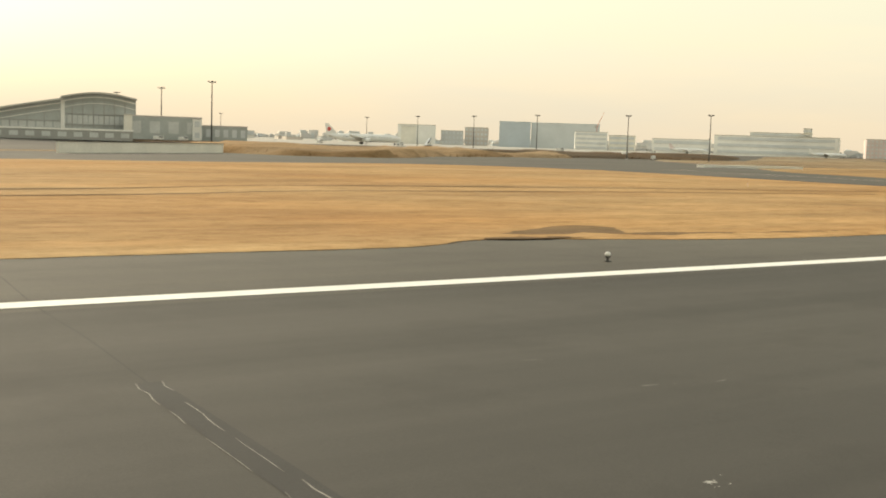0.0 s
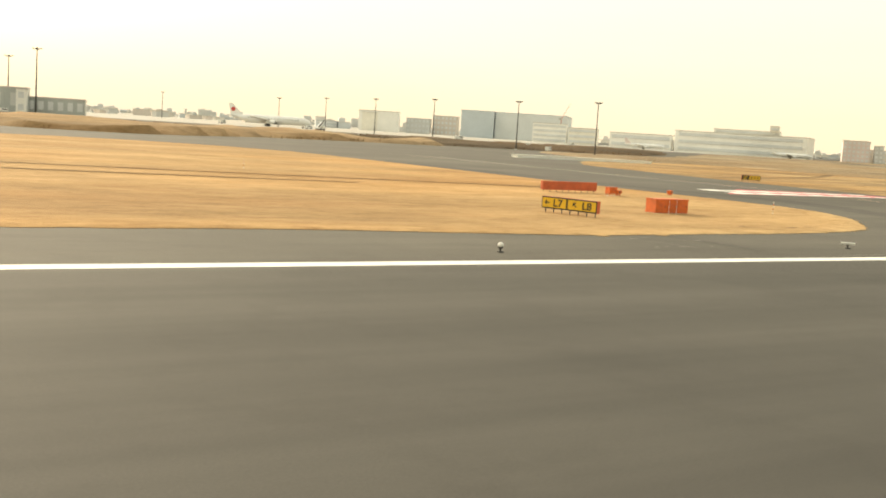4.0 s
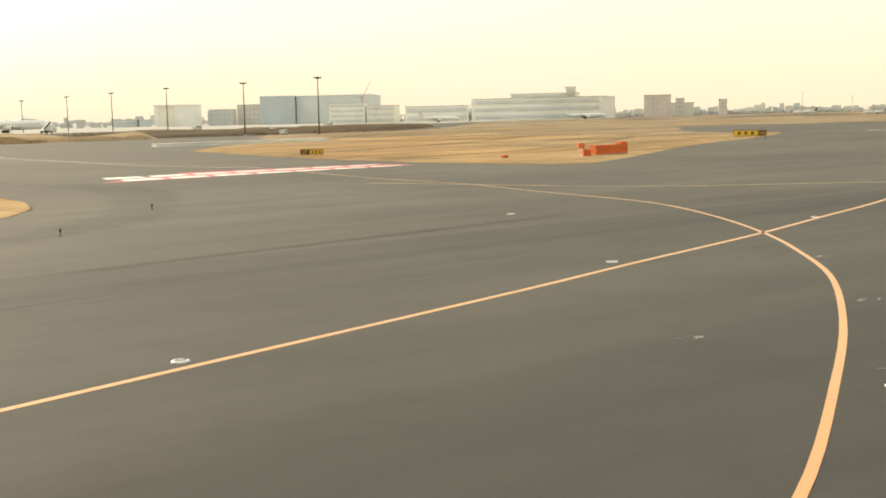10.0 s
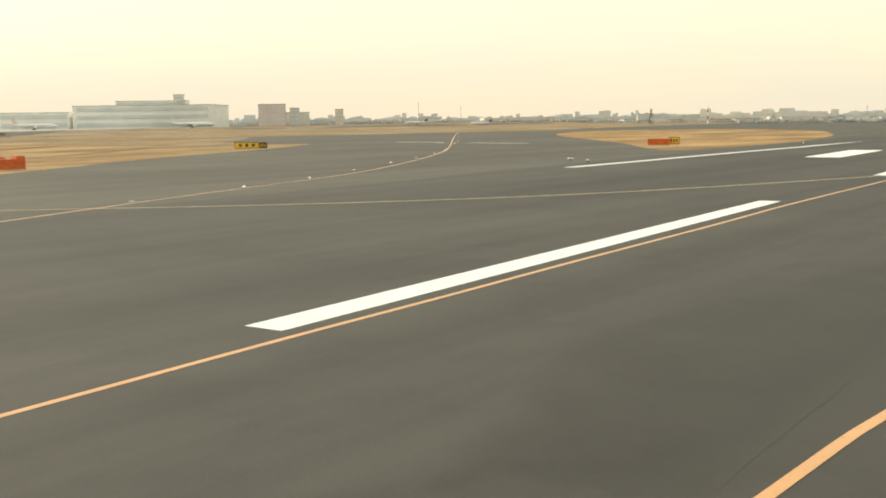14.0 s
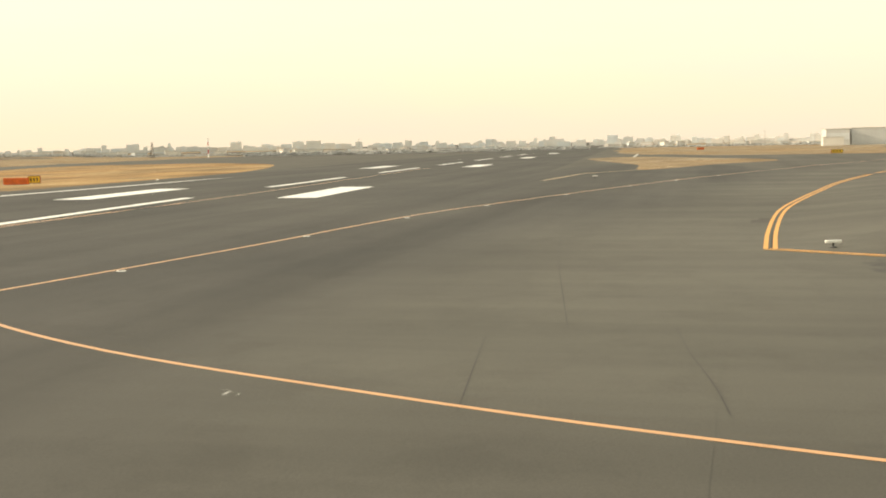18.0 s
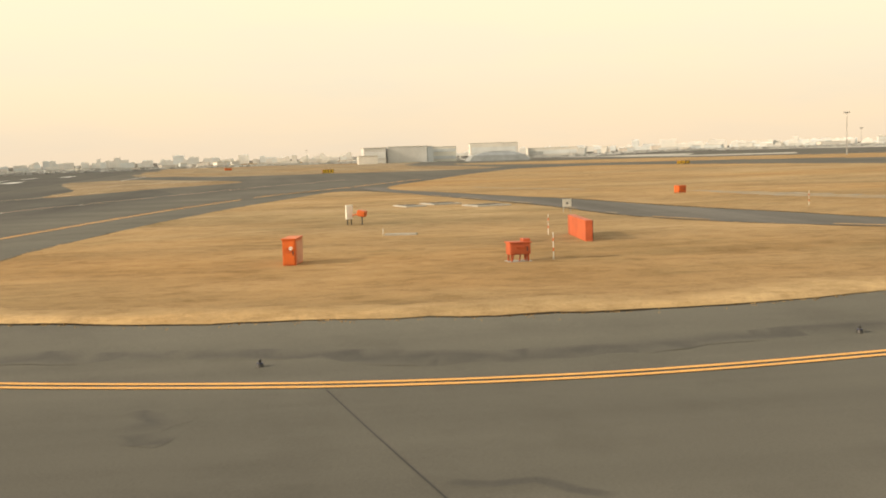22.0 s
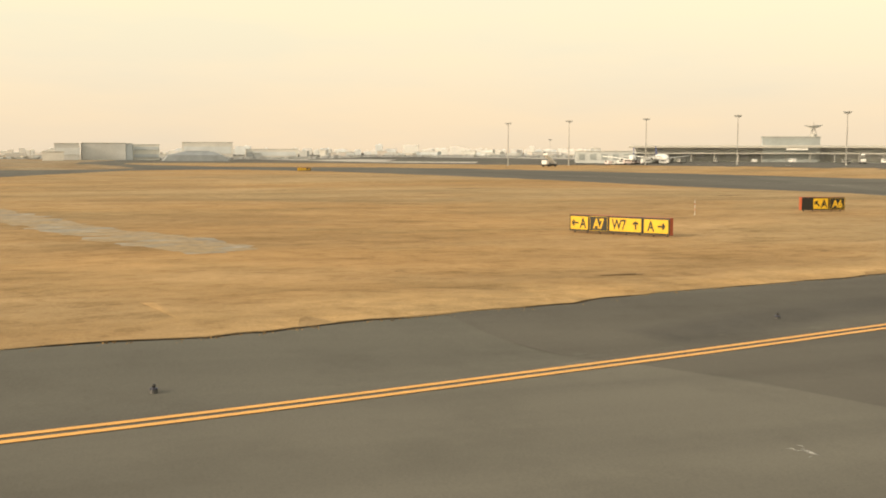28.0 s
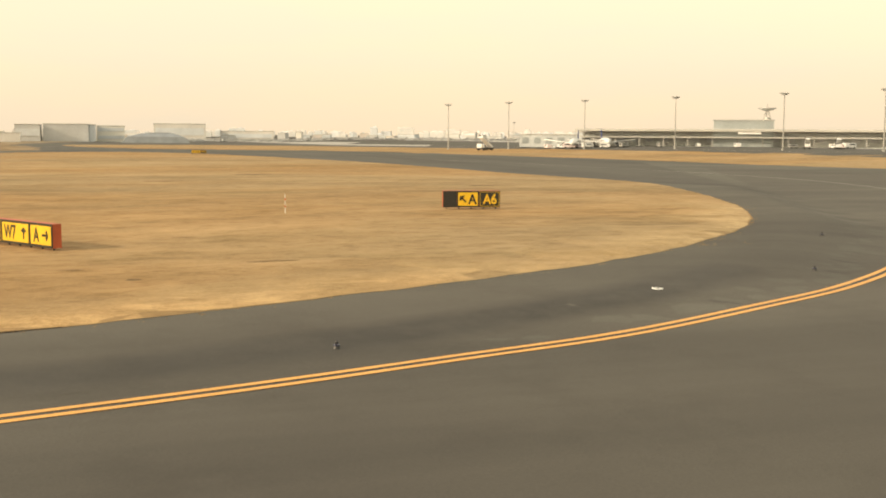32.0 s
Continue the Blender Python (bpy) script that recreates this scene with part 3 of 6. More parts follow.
for nm, pts, mt, lab in (("grass_island", ISLAND_1, GRASS, "mown straw-yellow winter grass beside the runway"), ("grass_island", ISLAND_2, STREAKY, "straw-yellow grass triangle between taxiways"),
                         ("grass_island", ISLAND_3, STREAKY, "far straw-yellow grass strip beside the runway"), ("grass_island", ISLAND_R1, GRASS_R, "dry tan grass island with orange equipment boxes"),
                         ("grass_island", ISLAND_R2, GRASS_R, "wide dry tan grass field with taxiway signs")):
    ob, ring = patch(nm, pts, mt, 0.012, 3.0 if mt is GRASS_R else 6.0, 0.16, 0.6 if mt is GRASS_R or pts is ISLAND_1 else 1.5, 0.03, lab, "grass", True, 0.03)
    grassy.append(ring)
patch("grass_strip", R3, GRASS_R, -0.012, 14, 0.5, 4, 0.05, "dry grass strip along the apron", "grass")
patch("rough_bank", BANK_2, SOIL, -0.012, 7, 1.0, 4, 0.3, "dark rough earth bank before the terminal", "ground", True, 0.6)
patch("grass_strip", [(-160, 118), (-20, 165), (60, 206), (96, 228), (102, 240), (60, 216), (-20, 174), (-160, 128)], BANKSIDE, 0.008, 9, 0.6, 3, 0.05, "tan rough strip before a low wall", "grass")
patch("grass_bank", BANK, BANKSIDE, -0.012, 6, 0.8, 3, 0.8, "straw-coloured grass bank beyond the taxiway", "grass", True, 1.5)
patch("far_field", [(330, 215), (420, 170), (560, 185), (800, 215), (1300, 330), (1300, 470), (760, 420), (420, 330)], FIELD, -0.012, 40, 1.0, 12, 0.1, "far brown airfield grass", "grass")
patch("far_field", [(222, 178), (246, 191), (263, 173), (264, 142), (276, 124), (290, 150), (318, 172), (360, 212), (420, 250), (420, 330), (340, 285), (300, 264), (262, 258), (240, 236), (226, 205)], FIELD, -0.012, 12, 1.4, 3, 0.16, "tan and brown rough field behind the grass triangle", "grass", True, 0.25)
patch("grass_island", [(299, -25), (330, -22), (365, -14), (400, -8), (417, -17), (388, -33), (354, -45), (328, -35)], FIELD, 0.004, 8, 0.5, 3, 0.06, "far tan grass island beyond the runway exit", "grass")
patch("far_field", [(408, -84), (416, -64), (411, -50), (428, -30), (470, -12), (521, -2), (640, 6), (900, 22), (1500, 10), (1500, -190), (900, -150), (600, -100), (480, -104), (425, -110)], FIELD, -0.012, 40, 1.0, 12, 0.1, "far brown airfield grass", "grass")
patch("apron", [(179.4, -242.4), (339.4, -239.4), (449.4, -226.4), (559.4, -201.4), (759.4, -186.4), (1000, -230), (1000, -900), (179.4, -896.4)], CONCRETE, 0.005, 60, 0, 40, 0, "pale concrete apron before the terminal", "apron", False)
patch("apron", [(-250, 306), (120, 300), (300, 302), (420, 345), (620, 460), (900, 700), (900, 1000), (-250, 1000)], CONCRETE, 0.005, 60, 0, 40, 0, "pale concrete apron before the terminal", "apron", False)
patch("service_road", [(190.6, -80.6), (190.6, -80.5), (192.3, -80), (196.1, -78.6), (202.6, -77), (206.3, -74.7), (211, -71.9), (218.3, -69.6), (230.9, -68.4), (248.8, -65.7), (274.8, -62.8), (292, -61), (292.5, -64), (267, -67.1), (248.8, -69.7), (238.9, -71.9), (224.2, -74.6), (216.2, -76.8), (209.8, -78.4), (201.9, -80.6), (196.2, -81.8), (193.7, -82.4), (193.3, -82.6), (191.4, -84)], ROAD, 0.0075, 2, 0.05, 1.0, 0, "narrow asphalt service road across the grass", "road")
patch("taxiway", [(120, -30), (150, -25), (179, -24.3), (198, -25.5), (208, -28), (224, -30), (248, -34.2), (290, -46), (330, -60), (330, -71.8), (298, -59.3), (280, -51.5), (264, -46.8), (249, -43), (233, -39.8), (219.5, -37.3), (206.5, -35.6), (191.8, -34.6), (187.5, -41.0), (184.5, -47.1), (182.6, -53.8), (182.0, -60),
                  (183.1, -68.2), (184.8, -78), (186.1, -84.4), (188.5, -94.4), (191, -104.9), (193.5, -114.4), (195.8, -121.6), (200.6, -130.4), (211.6, -141.4), (239.4, -155.1), (329.4, -192.4), (179.4, -240.4), (59.4, -240.4), (89.4, -116.4)], TAXIWAY, 0.002, 20, 0, 4, 0, "warm grey weathered asphalt taxiway", "taxiway", False)
patch("taxiway_shoulder", [(191.4, -34.7), (206.5, -35.5), (219.5, -37.2), (233, -39.7), (249, -42.9), (264, -46.7), (282, -52), (282, -57.5), (264, -54), (249, -50), (222, -46.5), (206, -45.5), (198, -46.5), (193.5, -50), (191.5, -56), (191.5, -66), (193, -74), (202, -77), (202, -85), (192.6, -86), (192.7, -90), (193.4, -92.6), (194.0, -95), (194.6, -97.9), (195.7, -100.5), (197.0, -105), (198.6, -110.8), (199.6, -113.8), (201.7, -119), (204.6, -125), (209.3, -130.9), (215, -136), (224, -141.2), (238.8, -147), (255.4, -152.4),
                           (239.4, -155), (211.4, -141.5), (200.4, -130.5), (195.6, -121.7), (193.3, -114.4), (190.8, -104.9), (188.3, -94.4), (185.9, -84.4), (184.6, -78), (182.9, -68.2), (181.85, -60), (182.4, -53.8), (184.3, -47.1), (187.3, -41)], TAXIWAY, 0.003, 1.0, 0, 1.0, 0, "asphalt taxiway shoulder sloping up to the grass", "taxiway", False)
patch("bleached_taxiway", [(185.0, -80.5), (186.0, -84.8), (188.2, -94.4), (189.1, -96.6), (188.4, -97.3), (184.5, -99.0), (176, -102), (150, -108), (140, -86)], FADED_TAXI, 0.0042, 6, 0.05, 1.5, 0, "sun-bleached paler taxiway asphalt", "taxiway", False)
patch("resurfaced_taxiway", [(189.2, -96.4), (188.4, -97.2), (186.4, -98.3), (184.5, -98.9), (178, -101.5), (165, -106), (110, -118), (95, -160), (179.4, -205), (300, -186), (239.4, -155.1), (211.6, -141.4), (200.6, -130.4), (195.8, -121.6), (193.5, -114.4), (191, -104.9)], NEWER, 0.0055, 8, 0.08, 1.5, 0, "newer darker asphalt on the taxiway", "taxiway", False)
patch("resurfaced_shoulder", [(189.3, -96.3), (190.9, -95.6), (193.0, -95.2), (194.0, -95), (194.6, -97.9), (195.7, -100.5), (197.0, -105), (198.6, -110.8), (199.6, -113.8), (201.7, -119), (204.6, -125), (209.3, -130.9), (215, -136), (224, -141.2), (238.8, -147), (239.4, -155), (211.4, -141.5), (200.4, -130.5), (195.6, -121.7), (193.3, -114.4), (190.8, -104.9)], NEWER, 0.0078, 0.6, 0.06, 0.6, 0, "newer darker asphalt shoulder", "taxiway", False)
ribbon("tyre_band", [(190.4, -98.6), (192.4, -104), (194.1, -110.5), (195.4, -114.8), (197.3, -119.6), (199.4, -123.8), (203, -129)], 1.7, STAIN_2, 0.0108, 0.6, 0, "dark rubber-stained band along the asphalt shoulder", "patch")
patch("worn_seam_band", [(90, -18), (150, -17.6), (185, -17.4), (212, -20.8), (250, -27.6), (290, -34.6), (290, -54), (264, -45.6), (249, -41.9), (233, -38.7), (219.5, -36.3), (206.5, -34.6), (191, -33.4), (150, -32), (90, -32)], WORN, 0.0046, 6, 0, 3, 0, "worn asphalt where taxiway meets runway", "patch", False)
patch("runway_fillet", [(120, -22), (150, -24.8), (179, -24.2), (198, -25.4), (208, -27.9), (224, -29.9), (248, -34.1), (290, -40), (330, -30), (330, -14), (200, -16)], RUNWAY, 0.003, 12, 0, 4, 0, "dark asphalt edge of the runway", "runway")
patch("tyre_band", [(127.9, 114.3), (128.6, 92), (131.0, 81), (133.9, 73.6), (135.4, 66), (134.1, 58.1), (130.5, 48.7), (126.9, 43.7), (121.4, 38.2), (116.9, 34.2), (110.5, 30.6), (104, 28.9), (104, 27.9), (112, 29.9), (118.4, 33.0), (123.3, 35.8), (128.4, 39.6), (134.2, 47.7), (139.4, 60.2), (139.6, 69.5), (136.5, 79), (135.0, 90), (132.5, 110), (131, 122)], BAND, 0.006, 1.1, 0.5, 0.8, 0, "dark rubber-stained curve on the exit pavement", "patch")
# bare grey strip through the grass and mown vehicle tracks
patch("bare_strip", [(245.4, -82.8), (232.7, -86.6), (222.9, -89.2), (217.6, -91.6), (213.4, -93.3), (209.1, -93.7), (207.8, -91.8), (208.7, -90.4), (212.3, -89.4), (216.3, -87.9), (225.1, -85.6), (231.9, -83.3)], BARE, 0.074, 3, 0.75, 0.4, 0.006, "bare grey strip in the dry grass", "ground")
patch("bare_strip", [(281.5, -72.5), (269.7, -75.4), (259.7, -78), (258.1, -77.5), (268.4, -74.7), (280.8, -71.8)], BARE, 0.076, 2, 0.3, 0.6, 0.006, "thin pale bare strip in the dry grass", "ground")
ribbon("vehicle_track", [(-60, 74), (16, 77), (39, 83), (67, 82), (94, 77), (121, 72)], 0.7, BROWN, 0.08, 4, 0, "faint brown wheel track in dry grass", "track")
ribbon("drain_line", [(172.6, 87), (183.1, 88.6), (200.6, 94.4), (225, 108), (250, 125)], 0.9, BROWN, 0.075, 3, 0, "dark grassy drain line across the turf", "track")
for pts, w in (([(182, 122), (205, 132), (235, 150), (258, 162)], 1.1), ([(174, 96), (196, 103), (224, 118), (254, 136), (268, 146)], 0.8), ([(178, 80), (200, 88), (228, 100), (262, 116)], 0.7), ([(236, 200), (258, 196), (290, 182), (312, 176)], 2.2), ([(246, 226), (280, 216), (330, 206)], 2.6)):
    ribbon("drain_line", pts, w, BANKSIDE if w < 1.2 else BROWN, 0.077 if w < 1.2 else 0.33, 3, 0, "tan streak of rougher grass across the turf", "track")
ribbon("drain_line", [(176, 110), (195, 118), (225, 134), (256, 156)], 1.6, BROWN, 0.075, 3, 0, "dark grassy drain line across the turf", "track")
ribbon("vehicle_track", [(-60, 67), (16, 70), (39, 75), (67, 74), (100, 70)], 0.7, BROWN, 0.08, 4, 0, "faint brown wheel track in dry grass", "track")

patch("worn_wedge", [(27.2, 38.7), (31, 41.6), (36.2, 44.2), (38.2, 43.2), (36.6, 40.2), (34.5, 38.0), (30, 37.8)], BROWN, 0.06, 1.5, 0.3, 0.5, 0.02, "worn green-brown wedge in the straw grass", "grass")
patch("worn_wedge", [(35.5, 38.6), (37.4, 39.6), (42, 38.2), (50, 37.4), (50, 36.6), (42, 36.4), (38, 36.6)], BROWN, 0.06, 1.5, 0.3, 0.5, 0.02, "worn green-brown wedge in the straw grass", "grass")


edge_rng = random.Random(44)
kerbside = spline([(192.3, -79.9), (196.1, -78.5), (202.6, -76.9), (206.3, -74.6), (211, -71.8), (218.3, -69.5), (230.9, -68.3), (248.8, -65.6), (274.8, -62.7)], 0.8)
k = 0
while k < len(kerbside) - 4:
    m = k + edge_rng.randint(3, 9)
    ribbon("road_edging", [(p.x, p.y) for p in kerbside[k:m]], edge_rng.uniform(0.12, 0.4), BARE if edge_rng.random() < 0.5 else STRAW, 0.078, 0.6, edge_rng.uniform(-0.1, 0.15), "pale worn edging along the service road", "ground")
    k = m + edge_rng.randint(1, 6)


def within(ring, x, y):
    odd = False
    for a, b in zip(ring, ring[1:] + ring[:1]):
        if (a.y > y) != (b.y > y) and x < a.x + (y - a.y) * (b.x - a.x) / (b.y - a.y):
            odd = not odd
    return odd


def earth_flecks(spots, seed, label, ring):
    """Small torn bits of bare earth showing through the turf."""
    rng = random.Random(seed)
    verts, faces = [], []
    for x0, x1, y0, y1, n, along in spots:
        for _ in range(n):
            x, y, a, b = rng.uniform(x0, x1), rng.uniform(y0, y1), rng.uniform(0.04, 0.13), rng.uniform(0.15, 0.7)
            if not (within(ring, x, y) and within(ring, x - 0.9, y) and within(ring, x, y + 0.9)):
                continue
            k = len(verts)
            for i in range(12):
                q = i * math.pi / 6
                r = rng.uniform(0.5, 1.3)
                u, v = a * r * math.cos(q), b * r * math.sin(q)
                px, py = (x + v, y + u) if along == "x" else (x + u, y + v)
                verts.append((px, py, zg(px, py) + 0.078))
            faces.append(tuple(range(k, k + 12)) if along == "y" else tuple(range(k + 11, k - 1, -1)))
    tagged(new("earth_flecks", mesh_of("earth_flecks", verts, faces, BANKSIDE)), label, "ground", "", "stuff")


earth_flecks([(196, 214, -80, -48, 14, "y"), (214, 250, -64, -50, 6, "y")], 11, "small torn bare patches in the grass island", grassy[3])
earth_flecks([(198, 218, -126, -88, 16, "y"), (216, 260, -140, -84, 14, "y")], 12, "small torn bare patches in the grass field", grassy[4])
earth_flecks([(30, 118, 42, 60, 16, "x")], 13, "small torn bare patches in the straw grass", grassy[0])

# ragged tufts along the pavement edges and over the near grass
TUFT = grass_mat("dry_grass_tufts", (0.42, 0.305, 0.16), (0.32, 0.225, 0.115), (0.24, 0.19, 0.1))


def tufts(name, ring, keep, count_per_m, spots, seed, label):
    rng = random.Random(seed)
    verts, faces = [], []

    def tuft(x, y, h):
        for _ in range(5):
            a, lean, w = rng.uniform(0, 6.283), rng.uniform(0.2, 0.9) * h, rng.uniform(0.012, 0.03)
            k = len(verts)
            bx, by, z = x + rng.uniform(-0.07, 0.07), y + rng.uniform(-0.07, 0.07), zg(x, y) - 0.01
            verts.extend([(bx - w * math.sin(a), by + w * math.cos(a), z), (bx + w * math.sin(a), by - w * math.cos(a), z), (bx + lean * math.cos(a), by + lean * math.sin(a), z + h * rng.uniform(0.6, 1.1))])
            faces.append((k, k + 1, k + 2))

    for a, b in zip(ring, ring[1:]):
        if keep(a):
            for _ in range(int((b - a).length * count_per_m * 0.8 + rng.random())):
                q = a.lerp(b, rng.random())
                tuft(q.x + rng.gauss(0, 0.16), q.y + rng.gauss(0, 0.16), rng.uniform(0.02, 0.045))
    for x0, x1, y0, y1, n, h in spots:
        for _ in range(n):
            tuft(rng.uniform(x0, x1), rng.uniform(y0, y1), rng.uniform(0.5, 1.2) * h)
    tagged(new(name, mesh_of(name, verts, faces, TUFT)), label, "grass", "", "stuff")


tufts("grass_tufts", grassy[0], lambda q: -20 < q.x < 134 and q.y < 80, 9, [(0, 108, 39, 52, 2600, 0.06), (100, 125, 50, 62, 500, 0.06)], 3, "dry straw tufts along the runway shoulder")
tufts("grass_tufts", grassy[3], lambda q: q.x < 215, 12, [(197, 212, -66, -46, 2600, 0.045), (194, 205, -78, -66, 1500, 0.045)], 4, "dry tan tufts on the grass island")
tufts("grass_tufts", grassy[4], lambda q: q.x < 232, 12, [(200, 214, -96, -89, 900, 0.055), (201, 216, -112, -97, 2400, 0.055), (207, 225, -132, -113, 2600, 0.055)], 5, "dry tan tufts on the wide grass field")

def soil_lip(ring, keep, seed):
    """Dark broken earth line where turf ends above pavement, lip shade painted in."""
    verts, faces = [], []
    for a, b in zip(ring, ring[1:]):
        m = a.lerp(b, 0.5)
        k = noise.noise(m * 0.25 + Vector((seed, 0, 0))) + 0.5 * noise.noise(m * 1.3)
        if not keep(a) or k < 0.0 or (b - a).length > 2:
            continue
        d = (b - a).normalized()
        n = Vector((-d.y, d.x, 0)) * (0.02 + 0.075 * max(0.0, k))
        i = len(verts)
        verts.extend([(*(q + s * n).xy, zg(q.x, q.y) + 0.0165) for q, s in ((a, -1), (b, -1), (b, 1), (a, 1))])
        faces.append((i, i + 1, i + 2, i + 3))
    tagged(new("soil_lip", mesh_of("soil_lip", verts, faces, SOIL)), "dark broken line of earth and painted lip shade at the turf edge", "ground", "", "structure")


def verge(ring, keep, seed, label, wide, mat):
    """Paler straw along the rim of the turf, of uneven width."""
    turn = sum(a.x * b.y - b.x * a.y for a, b in zip(ring, ring[1:] + ring[:1]))
    kept = [keep(q) and (ring[(k + 1) % len(ring)] - ring[k - 1]).length <= 4 for k, q in enumerate(ring)]
    verts, faces, edge = [], [], []
    for k, q in enumerate(ring):
        if not kept[k]:
            continue
        d = (ring[(k + 1) % len(ring)] - ring[k - 1]).normalized()
        n = Vector((-d.y, d.x, 0)) * (1 if turn > 0 else -1)
        w = 1.1 * wide + 0.9 * wide * noise.noise(q * 0.35 + Vector((seed, 0, 0))) + 0.55 * noise.noise(q * 1.7)
        w = min(1.8 * wide, max(0.3, w))
        taper = sum(kept[(k + s) % len(ring)] for s in range(-12, 13)) / 25
        taper = max(0.0, 2 * taper - 1.04) / 0.96
        i = len(verts)
        for f, z, e in ((0.02, 0.017, 1.0), (0.25, 0.075, 1.0), (0.85, 0.1, 0.25), (1.0, 0.04, 0.0)):
            p = q + n * w * f
            verts.append((p.x, p.y, zg(p.x, p.y) + 0.01 + (z - 0.01) * min(1.0, 2 * taper)))
            edge.append(e * taper)
        if kept[k - 1] and i:
            for s in (0, 1, 2):
                f = (i - 4 + s, i + s, i + s + 1, i - 3 + s)
                faces.append(f if turn > 0 else f[::-1])
    ob = new("straw_verge", mesh_of("straw_verge", verts, faces, mat, True))
    edged(ob, edge)
    tagged(ob, label, "grass", "", "structure")


verge(grassy[3], lambda q: q.x < 200 and q.y > -80, 2, "paler straw fringe along the grass island", 1.6, MARGIN)
verge(grassy[4], lambda q: q.x < 230 and q.y < -86, 3, "bleached straw margin along the grass field", 3.0, MARGIN)
verge(grassy[0], lambda q: -20 < q.x < 134 and q.y < 60, 4, "paler straw fringe along the runway shoulder", 2.2, MARGIN_L)
soil_lip(grassy[0], lambda q: -20 < q.x < 134 and q.y < 80, 1)
soil_lip(grassy[3], lambda q: q.x < 260, 2)
soil_lip(grassy[4], lambda q: q.x < 290 and q.y > -112, 3)

def scrub(name, pts, n, tall, mat, seed, label):
    """Dry weeds standing on a rough bank: narrow leaning blades in heaps."""
    rng = random.Random(seed)
    ring = [Vector((*q, 0)) for q in pts]
    xs, ys = [q.x for q in ring], [q.y for q in ring]
    verts, faces = [], []
    while len(faces) < n:
        x, y = rng.uniform(min(xs), max(xs)), rng.uniform(min(ys), max(ys))
        k = noise.noise(Vector((x * 0.09, y * 0.05, seed)))
        if k < -0.1 or not within(ring, x, y):
            continue
        h = tall * (0.5 + k) * rng.uniform(0.5, 1.2)
        for _ in range(4):
            a, w, i = rng.uniform(0, 6.283), rng.uniform(0.05, 0.16), len(verts)
            bx, by = x + rng.gauss(0, 0.35), y + rng.gauss(0, 0.35)
            z = zg(bx, by)
            verts.extend([(bx - w * math.sin(a), by + w * math.cos(a), z), (bx + w * math.sin(a), by - w * math.cos(a), z), (bx + 0.8 * h * math.cos(a), by + 0.8 * h * math.sin(a), z + 0.62 + 0.45 * h)])
            faces.append((i, i + 1, i + 2))
    tagged(new(name, mesh_of(name, verts, faces, mat)), label, "weeds", "", "stuff")


scrub("dry_weeds", BANK, 5200, 0.8, BANKSIDE, 6, "brown dry weeds on the grass bank")
scrub("dry_weeds", BANK_2, 5200, 0.5, BROWN, 7, "dark dry weeds on the earth bank")

# ---- runway markings ----
ribbon("edge_line", [(-300, 26.4), (0, 26.2), (18, 26.0), (50, 25.9), (101.2, 25.9)], 0.8, WHITE, 0.012, 20, 0, "white painted runway edge line")
ribbon("edge_line", [(206, 26.2), (240, 26.8), (275, 27.2), (330, 30.5), (430, 35.5), (640, 45)], 0.9, WHITE, 0.012, 10, 0, "white painted runway edge line")
ribbon("edge_line", [(380, -18), (520, -12), (760, 0)], 0.6, WHITE_OLD, 0.012, 20, 0, "white painted runway edge line")
for i in range(-5, 11):
    x0 = 147.8 + 55.2 * i if i < 1 else 203 + 49.4 * (i - 1)
    x1 = x0 + (33.0 if i < 1 else 29.4)
    bend = 1.3 if i == 0 else 0.0
    quad("centre_stripe", [(x0, off(x0) - 0.46), (x1, off(x1) - 0.46 + bend), (x1, off(x1) + 0.46 + bend), (x0, off(x0) + 0.46)], WHITE, 0.0085, "white runway centreline stripe")
for x0, L, ins, w in ((230.5, 20.5, 7.6, 3.2), (331, 19, 7.2, 3.0), (424, 18, 7.4, 3.0), (520, 20, 7.4, 3.0)):
    for s in (-1, 1):
        a, b = off(x0), off(x0 + L)
        quad("touchdown_bar", [(x0, a + s * ins), (x0 + L, b + s * ins), (x0 + L, b + s * (ins + w)), (x0, a + s * (ins + w))][::s], WHITE, 0.012, "broad white touchdown bar on the runway")

# ---- taxi lines ----
TAXI = [
    ([(60, 4.4), (85, 7.0), (98.7, 8.8), (103.1, 9.75), (107.8, 10.85), (113.9, 12.1), (118.9, 13.25), (126.9, 15.1), (131.7, 16.35), (138.7, 18.05), (144.8, 19.8), (153.2, 22.3), (168.1, 27.6), (179.5, 32.2), (187.6, 35.5), (199.7, 41.2), (211.5, 46.8), (229.1, 56.2), (251, 69.2), (282, 90), (335, 126.4), (398, 169)], 0.2),
    ([(95, 0.2), (110, 0.6), (116, 2.0), (120, 3.55), (124.4, 6.0), (128.6, 8.57), (133.0, 11.7), (136.2, 14.7), (139.1, 17.82), (142.5, 22.3), (145.7, 27.7), (148.9, 35), (151.6, 42), (153.4, 50), (154.2, 62), (157.9, 85.1), (157, 100), (154, 118.4), (150, 150)], 0.165),
    ([(110, -3.8), (125, -2.6), (132, -2.1), (135, -1.9), (139.2, -1.6), (142.2, -1.38), (147.5, -0.98), (152.6, -0.68), (158.8, -0.26), (169.6, 0.35), (179.8, 1.05), (196.9, 1.8), (215, 2.6), (232, 3.4), (262, 5.6), (330, 11)], 0.185),
    ([(164.5, -46), (165.2, -38), (166.9, -31.9), (168.9, -26.8), (171.3, -21.6), (174.3, -17.0), (177.7, -13.2), (182, -8.9), (186.8, -5.2), (192.5, -1.4), (196.5, 0.9), (201, 2.3), (208, 2.6), (224, 2.8)], 0.165),
]
